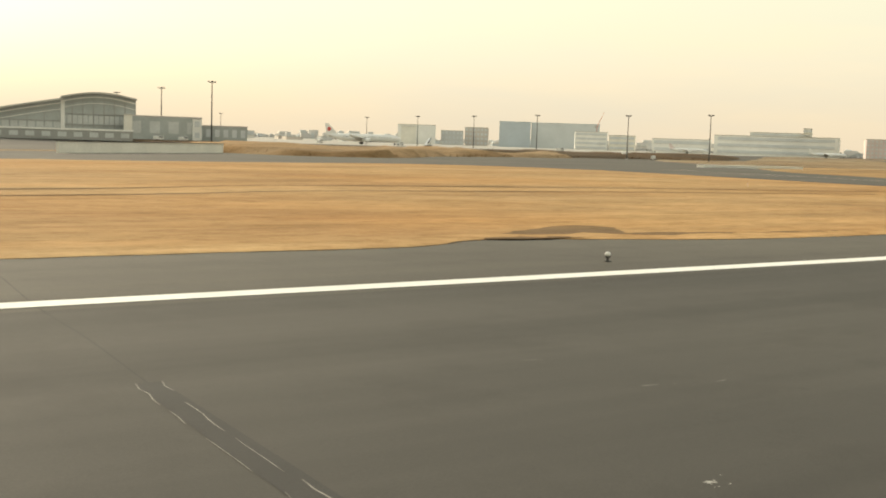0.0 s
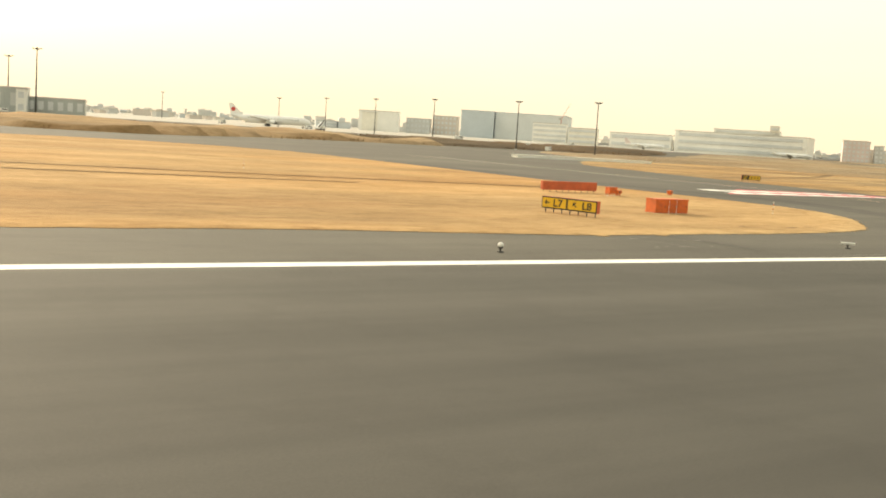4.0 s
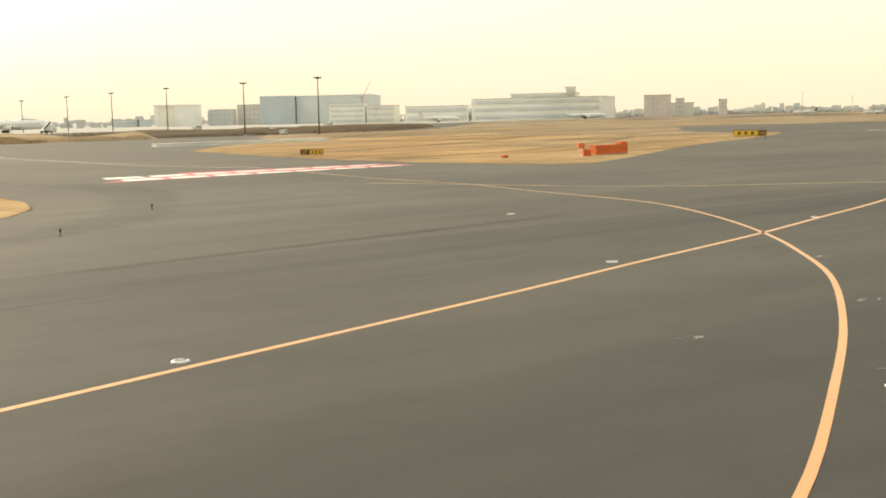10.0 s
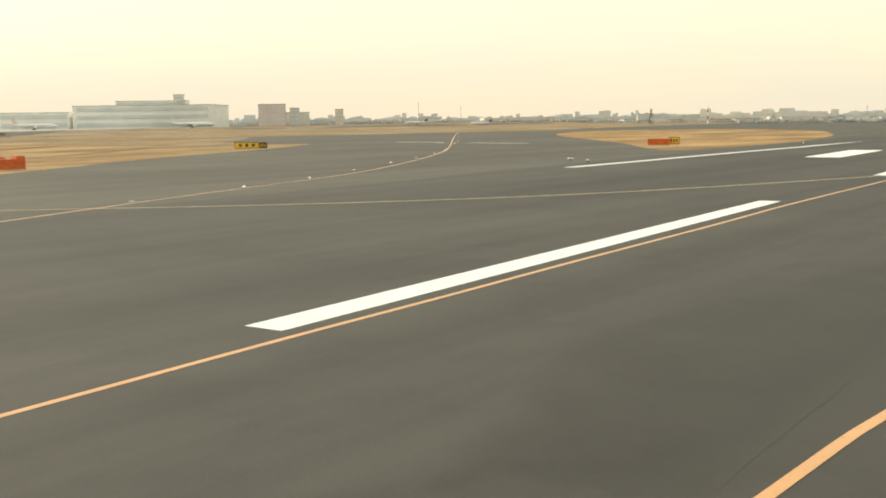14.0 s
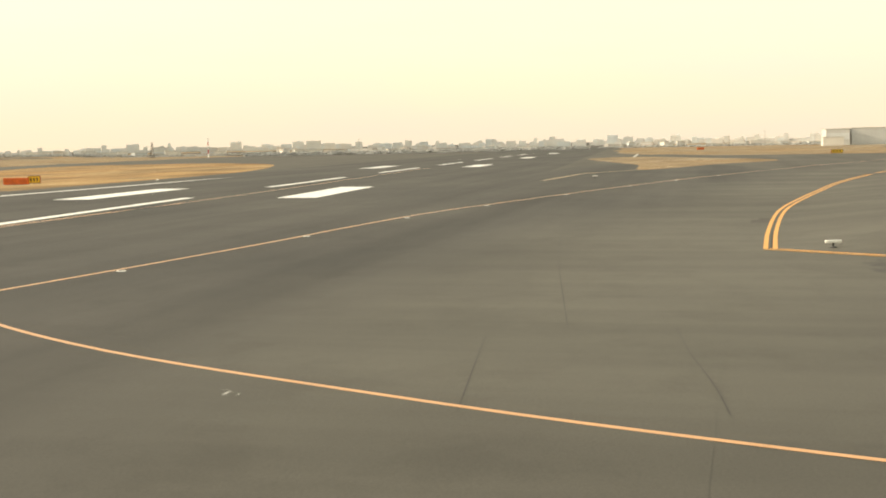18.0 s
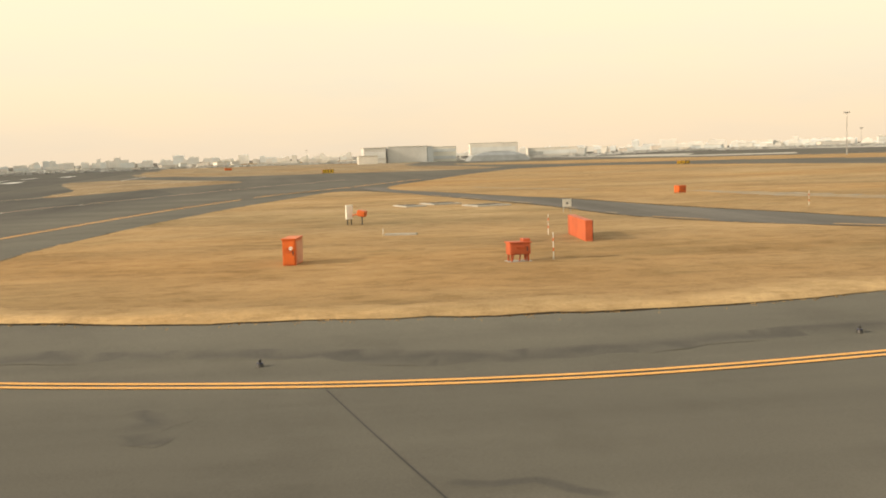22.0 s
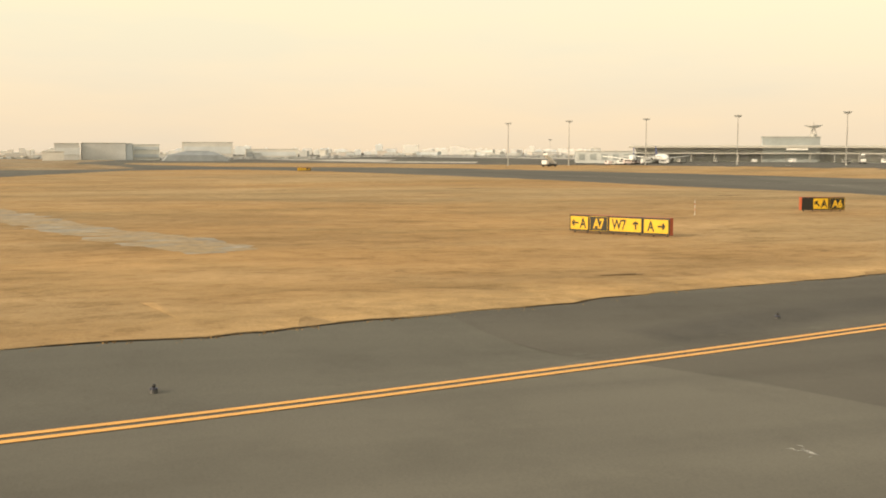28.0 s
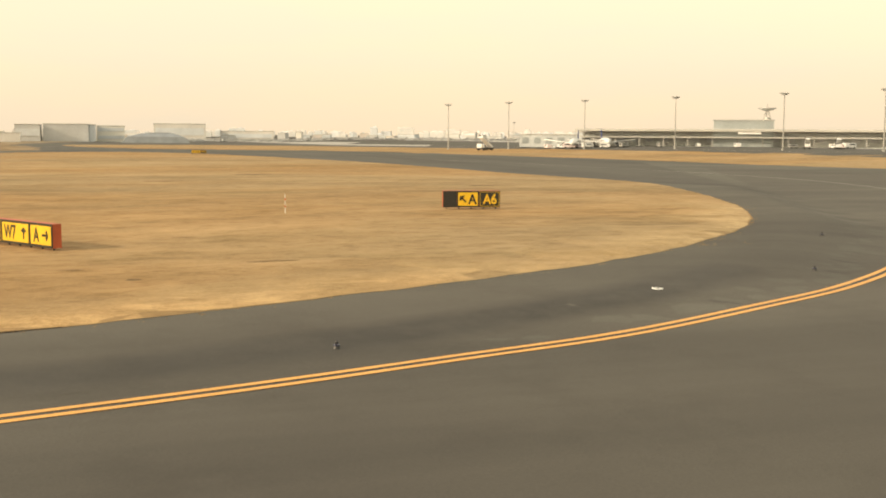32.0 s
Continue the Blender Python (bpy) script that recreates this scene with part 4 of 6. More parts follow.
for pts, w in TAXI:
    ribbon("taxi_line", pts, w - 0.03, GUIDE, 0.009, 1.0, 0, "yellow painted taxiway guide line")
ribbon("taxi_line", [(128, -9.9), (144, -10.45), (147.9, -10.65), (156.7, -11.5), (165, -12.2), (176, -13.4), (186, -14.8), (194.2, -15.8), (202.1, -16.5), (212.8, -17.9), (225.1, -20.8), (243.5, -25.4), (270.5, -33.2), (314, -48.5), (345, -62)], 0.17, GUIDE, 0.009, 1.0, 0, "faded yellow painted taxiway guide line")
ribbon("faint_line", [(150.5, 56), (154.5, 46), (158.6, 34), (165, 25), (172.2, 17.8), (180.5, 12), (190, 7.8), (202, 3.4)], 0.26, YELLOW_OLD, 0.014, 1.0, 0, "faded yellow guide line")
ribbon("faint_line", [(157.2, 82), (155.2, 92), (153.7, 101.2), (153.6, 115), (153.9, 126.3), (153.7, 137.4), (154.5, 148.3)], 0.34, WHITE_OLD, 0.014, 2.0, 0, "faded yellow guide line")
ribbon("shoulder_line", [(98, 26.9), (105.2, 27.2), (108.6, 28.1), (110.4, 28.8)], 0.12, CHALK, 0.014, 1.0, 0, "faded yellow line along the exit shoulder")
EDGE_1 = [(191.6, -34.6), (198, -35.0), (206.5, -35.7), (213, -36.4), (219.5, -37.4), (233, -39.9), (249, -43.1), (264, -46.9), (280, -51.6), (298, -59.4), (330, -72)]
EDGE_2 = [(191.6, -34.5), (189.4, -38.0), (187.3, -41.0), (185.6, -44.0), (184.1, -47.1), (183.05, -50.2), (182.15, -53.8), (181.75, -57.2), (181.8, -60), (182.15, -63), (182.9, -68.2), (183.6, -72.6), (184.6, -78), (185.9, -84.4), (186.95, -89.8), (188.0, -94.4),
          (189.27, -99.6), (190.65, -104.9), (192.15, -110.8), (193.2, -114.5), (194.3, -117.8), (195.6, -121.6), (197.8, -125.9), (200.4, -130.4), (204.9, -136), (212.4, -143.4), (222, -150.6)]
for pts in (EDGE_1, EDGE_2):
    for s in (-0.155, 0.155):
        ribbon("edge_marking", pts, 0.16, YELLOW, 0.016, 0.7, s, "one of two parallel yellow taxiway edge lines")
ribbon("dirt_line", [(193.2, -42.4), (192.6, -41.4), (192.0, -40.2), (191.7, -39.0)], 0.12, BANKSIDE, 0.014, 0.4, 0, "thin tan dirt line on the asphalt", "ground")
ribbon("edge_marking", [(234.4, -164.4), (261.4, -172.4), (299.4, -171.4), (339.4, -163.4)], 0.25, CHALK, 0.016, 1.5, 0, "faded yellow taxiway line")
ribbon("edge_marking", [(262, -17.0), (275, -18.0), (287, -19.4), (304, -25.9), (330, -30)], 0.4, YELLOW_OLD, 0.016, 1.5, 0, "yellow taxiway edge line")
ribbon("cross_line", [(292.5, 109), (290, 97)], 0.9, WHITE, 0.016, 4, 0, "white painted line across the taxiway")
ribbon("cross_line", [(288.8, 91), (286, 78)], 0.9, WHITE, 0.016, 4, 0, "white painted line across the taxiway")

# runway holding position: two solid and two broken bars, then a red panel with the runway's name
ux, uy = 0.185, -0.983       # along the taxiway, away from the runway
hx, hy = -0.983, -0.185      # across it, from the edge inwards
H0 = (182.55, -68.35)


def at_hold(a, b):
    return (H0[0] + ux * a + hx * b, H0[1] + uy * a + hy * b)


def bar(a0, a1, b0, b1, name, mat, lift, label):
    return quad(name, [at_hold(a0, b0), at_hold(a1, b0), at_hold(a1, b1), at_hold(a0, b1)][::-1], mat, lift, label)


for a in (0.5, 1.1):
    bar(a, a + 0.36, 0.0, 22, "holding_bar", YELLOW, 0.016, "solid yellow runway holding bar")
for a in (-0.66, -0.08):
    for k in range(12):
        bar(a - 0.02, a + 0.28, 0.56 + 1.73 * k, 1.42 + 1.73 * k, "holding_dash", YELLOW, 0.016, "short yellow dash of the runway holding line")
bar(2.4, 7.2, 4.1, 17.4, "red_panel", RED, 0.012, "red painted panel with white runway name")
plate = thing("runway_name", 0, 0, 0, 0, "white painted runway name on the red panel", "marking", "", "structure")
for k, ch in enumerate("R61-L43"):
    lettering(ch, 3.65, WHITE, plate, Matrix.Translation((*at_hold(4.9, 5.1 + 1.75 * k), 0.016)) @ Matrix(((-hx, -ux, 0, 0), (-hy, -uy, 0, 0), (0, 0, 1, 0), (0, 0, 0, 1))), 0.52)
# the same kind of panel across the far taxiway, too flat to read
quad("red_panel", [(139.5, 72.6), (168.5, 75.2), (166.5, 79.2), (150, 81.5)], RED, 0.012, "red painted panel on the far taxiway")
for k in range(7):
    a = 142.2 + 3.6 * k
    for y0, y1 in ((73.4, 75.7), (76.9, 79.3)):
        quad("white_bar", [(a - 0.5, y0 + 0.16 * k), (a + 2.7, y0 + 0.2 + 0.16 * k), (a + 2.85, y1 - 0.06 * k), (a + 0.1, y1 + 0.2 - 0.06 * k)], WHITE, 0.016, "white painted character bar on the red panel")

# ---- seams, seals, chalk marks ----
SEAMS = [[(6.8, 31.5), (6.2, 26.1), (6.0, 21.8), (5.7, 18)], [(40, 36), (38.6, 25), (38.4, 20.8), (38.2, 18), (37.9, 14.3), (37.6, 11)], [(101.5, 33.5), (104, 30.5), (107, 28.4)],
         [(175.2, -31.9), (172.5, -32.2), (169.8, -32.6), (167.9, -32.8)], [(202.5, -26.3), (189, -27.8), (174.7, -29.8)], [(174.1, -28.3), (174.3, -30.2), (174.5, -32.2)], [(173.9, -28.3), (170.7, -28.7), (167.6, -29.1)], [(186, -41.2), (179, -42.2), (171.3, -43.2), (166, -44)], [(181.8, -53.7), (179.0, -54.2), (175.8, -54.8), (172, -55.5)], [(172.3, -39.15), (171.4, -39.35), (170.9, -39.25), (170.6, -39.45), (170.1, -39.4), (170.0, -39.6), (169.5, -39.5)], [(202.3, -81.1), (202, -82.2), (201.5, -83.6)], [(111.8, 38.5), (112.3, 35), (112.9, 31.3)], [(97.1, 36.1), (96.4, 33.6), (96.1, 31.3), (95.8, 28.3)], [(83.3, 28.4), (84.4, 28.0), (85.5, 28.3), (86.6, 28.2)],
         [(103.5, 27.6), (110.5, 30.1), (118, 35.0), (126, 41.6), (131, 44), (134, 50)]]
for pts in SEAMS:
    ribbon("sealed_seam", pts, 0.03, STAIN if -34 < pts[0][1] < -24 else PATCH, 0.0066, 0.3, 0, "dark bitumen seal over a pavement seam", "seam")
quad("asphalt_patch", [(4.9, 9.0), (5.45, 9.0), (5.9, 18.0), (5.5, 18.0)], PATCH, 0.009, "dark repair patch in the runway asphalt", "patch")
for pts in ([(5.5, 18.0), (5.3, 15.5), (5.15, 12.8), (4.9, 9.0)], [(5.9, 18.0), (5.7, 16.2), (5.5, 13.4), (5.45, 9.0)]):
    line = [(p.x + random.Random(k).uniform(-0.03, 0.03), p.y) for k, p in enumerate(spline(pts, 0.35))]
    cut = random.Random(len(line))
    k = 0
    while k < len(line) - 3:
        m = k + cut.randint(2, 6)
        if len(line[k:m]) > 1:
            ribbon("patch_seam", line[k:m], cut.uniform(0.012, 0.026), CHALK, 0.013, 0.2, 0, "pale broken line round a repair patch", "seam")
        k = m + cut.randint(0, 1)
ribbon("patch_seam", [(92.7, 36.6), (92.9, 35.2), (93.0, 33.6)], 0.05, CHALK, 0.013, 0.3, 0, "pale broken seam across the shoulder", "seam")
ribbon("patch_seam", [(93.1, 32.3), (93.6, 31.2), (93.3, 29.9)], 0.045, CHALK, 0.013, 0.3, 0, "pale broken seam across the shoulder", "seam")
for x0, y0, x1, y1, w in ((12.3, 14.5, 12.9, 14.4, 0.07), (13.6, 14.2, 13.9, 14.2, 0.06), (11.9, 16.9, 12.2, 16.8, 0.05), (23.8, 13.9, 29.2, 13.6, 0.06), (29.8, 13.6, 30.4, 13.7, 0.06), (45.9, 18.1, 47.9, 17.8, 0.06), (51.1, 17.7, 52.3, 17.6, 0.05), (56.8, 17.5, 63.5, 17.9, 0.05),
                         (87.5, 11.6, 87.5, 10.7, 0.05), (91.6, 10.3, 91.7, 9.2, 0.05), (93.7, 8.4, 96.2, 8.9, 0.06), (99.2, 9.6, 105.6, 10.8, 0.06), (102.7, 23.5, 102.8, 16.5, 0.06), (102.9, 12.9, 102.9, 10.3, 0.06), (105.7, 8.9, 108.1, 9.0, 0.05), (103.1, 19.9, 103.7, 19.7, 0.07),
                         (103.4, 15.6, 103.9, 15.4, 0.1), (147.3, -11.5, 149.9, -11.8, 0.06), (170.0, 12.0, 170.4, 11.3, 0.055), (169.6, -14.5, 169.8, -15.5, 0.07)):
    worn = random.Random(int(x0 * 10))
    f = 0.0
    while f < 1.0:
        g = min(1.0, f + worn.uniform(0.5, 1.3) / max(1.0, math.hypot(x1 - x0, y1 - y0)))
        ends = [(x0 + (x1 - x0) * k + worn.uniform(-0.025, 0.025), y0 + (y1 - y0) * k + worn.uniform(-0.025, 0.025)) for k in (f, (f + g) / 2, g)]
        ribbon("chalk_line", ends, w * worn.uniform(0.35, 0.7), SCRAWL if x0 == 23.8 else CHALK, 0.0072, 0.3, 0, "broken pale survey line on the asphalt", "marking")
        f = g + worn.uniform(0.05, 0.5) / max(1.0, math.hypot(x1 - x0, y1 - y0))
jag = random.Random(31)
for k in range(16):
    x, y = jag.uniform(91, 96.5), jag.uniform(28.8, 35)
    d = jag.uniform(0.12, 0.4)
    ribbon("loose_straw", [(x, y), (x + d, y + jag.uniform(-0.2, 0.2)), (x + 2 * d, y + jag.uniform(-0.3, 0.3))], jag.uniform(0.03, 0.09), CHALK, 0.013, 0.2, 0, "wisp of pale straw and grit on the shoulder", "debris")
ribbon("open_crack", [(97.1 - 0.11 * k + jag.uniform(-0.14, 0.14), 35.8 - 0.7 * k) for k in range(11)], 0.13, SEAL, 0.011, 0.25, 0, "wide jagged crack across the shoulder", "seam")
for pts, w in (([(56.4, 32.2), (57.6, 31.8), (59.0, 31.3), (60.6, 31.2), (62.4, 31.7)], 0.06), ([(65.2, 30.2), (67, 30.0), (68.6, 30.4), (70.4, 30.3)], 0.05), ([(66.0, 32.0), (68, 31.8), (69.6, 32.3)], 0.035)):
    ribbon("open_crack", [(x, y + jag.uniform(-0.1, 0.1)) for x, y in pts], w, SEAL, 0.011, 0.3, 0, "thin dark crack along the shoulder", "seam")
for pts in ([(62.7, 36.6), (62.6, 35.2), (62.4, 33.6)], [(53.0, 35.4), (53.6, 34.4), (55.4, 33.6)]):
    ribbon("patch_seam", pts, 0.06, CHALK, 0.013, 0.3, 0, "pale broken seam across the shoulder", "seam")
patch("straw_spill", [(95.6, 37.2), (96.5, 36.0), (97.0, 34.8), (97.4, 35.4), (98.2, 36.2), (99.4, 37.0)], STRAW, 0.02, 0.5, 0.25, 0.3, 0.02, "pale straw spilling over the broken shoulder", "grass")
patch("straw_spill", [(91.4, 37.4), (92.5, 36.3), (93.2, 34.6), (93.7, 35.4), (94.3, 36.6), (95.0, 37.3)], STRAW, 0.02, 0.5, 0.25, 0.3, 0.02, "pale straw spilling over the broken shoulder", "grass")
rng = random.Random(8)
WIDE = {(43.9, 15.4): 0.9, (47.1, 13.6): 1.2, (93.2, 13.0): 1.2, (97.0, 13.7): 1.25, (111.8, 9.4): 0.85, (112.1, 9.0): 0.85, (141.0, 0.1): 1.2, (9.4, 10.5): 0.5, (172.4, -39.5): 0.5}
for x, y in ((43.9, 15.4), (43.5, 13.4), (47.1, 13.6), (93.2, 13.0), (97.0, 13.7), (111.8, 9.4), (9.4, 10.5), (140.2, 9.4), (141.0, 0.1), (141.2, -0.9), (172.4, -39.5), (125.6, 9.3), (125.9, 5.9), (126.0, 4.4), (126.2, 2.5), (135.9, 13.8),
             (130.8, 9.4), (166.3, -15.6), (157.2, -22.4), (160.7, -23.3), (158.3, -22.5), (168.2, -25.4), (156.8, -10.5), (182.6, -96.4), (190, -72.9)):
    w = WIDE.get((x, y), 0.75)
    for k in range(3 if w > 0.8 else 1):
        a, b = x + w * rng.uniform(-0.4, 0.2), y + w * rng.uniform(-0.12, 0.12)
        ribbon("paint_smear", [(a, b), (a + 0.16 * w, b + rng.uniform(-0.03, 0.03)), (a + w * rng.uniform(0.26, 0.42), b + rng.uniform(-0.05, 0.05))], rng.uniform(0.04, 0.09), SCRAWL, 0.0075, 0.1, 0, "worn pale smear of survey paint", "marking")
    for _ in range(12 if w > 0.8 else 6):
        a, b = x + w * rng.gauss(0, 0.22), y + w * rng.gauss(0, 0.13)
        t = rng.choice((0, 0, 1.4)) + rng.uniform(-0.5, 0.5)
        d = w * rng.uniform(0.04, 0.15)
        ribbon("survey_scrawl", [(a, b), (a + d * math.cos(t), b + d * math.sin(t)), (a + 1.6 * d * math.cos(t + 0.5), b + 1.6 * d * math.sin(t + 0.5))], rng.uniform(0.012, 0.03), SCRAWL, 0.0078, 0.2, 0, "illegible white survey scrawl", "marking")
patch("stained_shoulder", [(186.4, -46.2), (185.3, -52.2), (184.3, -55.9), (184, -59.1), (184.5, -61.7), (185, -65.2), (186.1, -69.6), (185.6, -69.7), (184.2, -64.7), (183.6, -61.3), (183, -58.8), (183.1, -55.7), (184.6, -52.2), (185.5, -47.1)], STAIN, 0.0095, 0.6, 0.3, 0.5, 0, "dark stained asphalt shoulder", "patch")

for pts, w in (([(94, 17.8), (98.7, 18.0), (101.4, 18.2), (106.9, 18.8), (114.5, 20.2), (121.9, 21.4), (132, 23.5)], 0.3), ([(100, 24.4), (118, 25.2), (140, 27.4)], 0.3)):
    ribbon("tyre_streak", pts, w, BAND_R, 0.0062, 0.8, 0, "faint dark tyre streak curving off the runway", "patch")
patch("asphalt_patch", [(142.1, -7.5), (149.8, -5.0), (163.1, -6.6), (180, -9.5), (170, -10.6), (151, -9.7), (143.8, -10.0)], BAND_R, 0.0058, 0.9, 0.1, 0.9, 0, "faintly darker resurfaced asphalt", "patch", False)
patch("pale_slab", [(184.5, -69.2), (183.4, -69.9), (183.6, -70.4), (184.5, -70)], PALE, 0.0085, 0.6, 0.03, 0.5, 0, "small pale concrete pad by the guard lamps", "patch", False)
patch("asphalt_stain", [(180.9, -50.6), (181.1, -51.0), (180.4, -51.6), (179.3, -51.6), (178.8, -51.2), (179.6, -50.8)], STAIN, 0.0065, 0.5, 0.38, 0.2, 0, "dark stain on the taxiway asphalt", "patch")
patch("asphalt_stain", [(185.1, -70.9), (185.2, -71.9), (184.6, -74.2), (184.2, -75.6), (183.9, -73.4), (184.1, -71.6)], STAIN, 0.0125, 0.4, 0.38, 0.2, 0, "dark stain on the asphalt beside the guard lamps", "patch")
ribbon("tar_streak", [(176.4, -54.9), (176.2, -55.4), (176.25, -55.9), (175.8, -56.2), (175.5, -56.6)], 0.26, STAIN, 0.0045, 0.2, 0, "thin wavy tar streak on the taxiway", "seam")
patch("asphalt_stain", [(187.2, -36.9), (188.6, -37.9), (186.1, -38.8), (183.9, -37.6)], STAIN, 0.0065, 0.8, 0.38, 0.4, 0, "dark stain on the taxiway asphalt", "patch")


# ---- small airfield lights ----
def runway_light(x, y, wide=False):
    t = thing("runway_light", x, y, None, 0, "white dome runway edge light on a short black stem" if not wide else "low white bar light on a dark foot at the taxiway mouth", "light", "runway lights")
    part("base", rod(B(), (0, 0, -0.02), (0, 0, 0.05), 0.13, 0.11, 14), DARK, t)
    part("stem", rod(B(), (0, 0, 0.05), (0, 0, 0.17), 0.035), DARK, t)
    if wide:
        part("housing", box(B(), (0, 0, 0.21), (0.14, 0.56, 0.1), 0, 0.035), LAMP_W, t)
    else:
        b = B()
        bmesh.ops.create_uvsphere(b, u_segments=14, v_segments=8, radius=0.10, matrix=Matrix.Translation((0, 0, 0.24)) @ Matrix.Diagonal((1, 1, 0.9, 1)))
        part("dome", b, LAMP_W, t, "white glass dome")
        part("collar", rod(B(), (0, 0, 0.14), (0, 0, 0.19), 0.08, 0.09, 14), DARK, t)
    return t


for x, y in ((-35, 29), (24.7, 28.6), (83.6, 28.4), (214, 28.9), (275, 31)):
    runway_light(x, y)
for x, y, a in ((101.6, 29.3, 35), (191.6, -36.6, 20), (222, 34.9, 0), (268, -21.5, 0)):
    runway_light(x, y, True).rotation_euler[2] = radians(a)

proto = thing("blue_edge_light", 113.97, 30.2, None, 0, "small blue taxiway edge light on a dark stem", "light", "taxiway edge lights")
part("base", rod(B(), (0, 0, -0.02), (0, 0, 0.04), 0.09, 0.06, 12), DARK, proto)
part("stem", rod(B(), (0, 0, 0.06), (0, 0, 0.15), 0.02), DARK, proto)
b = B()
bmesh.ops.create_uvsphere(b, u_segments=12, v_segments=8, radius=0.055, matrix=Matrix.Translation((0, 0, 0.225)) @ Matrix.Diagonal((1, 1, 1.3, 1)))
part("lens", b, BLUE, proto, "blue glass lens")
for x, y in ((124.7, 37.4), (132.5, 47.5)):
    copy_thing(proto, pose(x, y, zg(x, y)))
low = thing("low_edge_light", 187.5, -43.4, None, 0, "squat dark taxiway edge light on the shoulder", "light", "low taxiway edge lights")
part("base", rod(B(), (0, 0, -0.02), (0, 0, 0.06), 0.075, 0.055, 12), DARK, low)
b = B()
bmesh.ops.create_uvsphere(b, u_segments=12, v_segments=8, radius=0.03, matrix=Matrix.Translation((0, 0, 0.115)) @ Matrix.Diagonal((1, 1, 1.1, 1)))
part("stem", rod(B(), (0, 0, 0.03), (0, 0, 0.1), 0.02, None, 8), DARK, low)
part("lens", b, DARK, low, "small dark cap")
part("collar", rod(B(), (0, 0, 0.06), (0, 0, 0.08), 0.06, 0.058, 12), BLUE, low, "dark blue collar")
for x, y in ((183.9, -52.6), (183.9, -63.8), (186.1, -76.4), (188.4, -88.9), (191.9, -102.6), (195.4, -116), (202.6, -130.9), (210.2, -136.8)):
    copy_thing(low, pose(x, y, zg(x, y)))

disc = thing("inset_light", 118.4, 13.6, 0.006, 0, "flush metal taxiway light set in the asphalt", "light", "inset taxiway lights")
part("ring", rod(B(), (0, 0, 0), (0, 0, 0.02), 0.15, 0.13, 16), LAMP_W, disc)
part("cap", rod(B(), (0, 0, 0.02), (0, 0, 0.036), 0.085, 0.06, 12), GREY_CLAD, disc)
for s in (-1, 1):
    part("slot", box(B(), (s * 0.075, 0, 0.03), (0.05, 0.04, 0.012), 0, 0.004), DARK, disc, "dark light slot")
for x, y in ((105.3, 10.6), (131.5, 16.9), (144.6, 19.9), (156.3, 23.9), (168, 28.4), (139.1, 29.4), (124.9, 5.4), (170, -13.1), (183.9, -14.9), (196.7, -16.3), (208, -17.6), (218.7, -19.7), (232, -22.9), (246, -26.5), (258, -29.9), (271, -33.8), (183.2, -70.6), (181.9, -72.0), (199.9, -124.6)):
    copy_thing(disc, pose(x, y, zg(x, y) + 0.006))
bright = thing("lit_inset_light", 180, 33.2, None, 0, "lit warm white taxiway light on the guide line", "light", "lit taxiway lights")
part("ring", rod(B(), (0, 0, 0), (0, 0, 0.025), 0.15, 0.13, 16), STEEL, bright)
part("lens", rod(B(), (0, 0, 0.025), (0, 0, 0.06), 0.07, 0.045, 12), LIT, bright, "glowing warm lens")
for x, y in ((192, 39.0), (204, 45.0), (216, 50.6), (229, 57.4), (242, 64.4), (255, 72), (269, 81), (283, 90.0), (300, 101), (318, 113.5), (339, 128.2), (360, 142.5)):
    copy_thing(bright, pose(x, y, zg(x, y)))


def guard_light(x, y, h):
    """Orange lamp at the holding position, on a post or sitting on the pavement."""
    tall = h > 0.4
    t = thing("guard_light", x, y, None, -15, "orange hooded guard lamp on a short post" if tall else "small round orange lamp fixed to the asphalt", "light", "guard lights")
    part("foot", rod(B(), (0, 0, -0.01), (0, 0, 0.025), 0.12, 0.11, 14), DARK, t)
    if tall:
        part("post", rod(B(), (0, 0, 0), (0, 0, h - 0.2), 0.035), ORANGE_D, t)
        part("housing", box(B(), (0, 0, h - 0.12), (0.22, 0.34, 0.24), 0, 0.05, (0, 8)), ORANGE, t)
        part("hood", box(B(), (-0.15, 0, h - 0.02), (0.14, 0.32, 0.025), 0, 0.008), ORANGE, t)
        for s in (-0.085, 0.085):
            part("lens", rod(B(), (-0.11, s, h - 0.12), (-0.13, s, h - 0.12), 0.06), ORANGE_D, t, "round dark lens")
    else:
        b = box(B(), (0, 0, h * 0.55), (0.19, 0.2, h * 0.85), 0, 0.06)
        part("housing", b, ORANGE, t)
        part("lens", rod(B(), (-0.09, 0, h * 0.6), (-0.105, 0, h * 0.6), 0.05), ORANGE_D, t, "round dark lens")


guard_light(189.5, -68.1, 0.46)
guard_light(187.2, -68.6, 0.26)
guard_light(185.6, -69.55, 0.2)


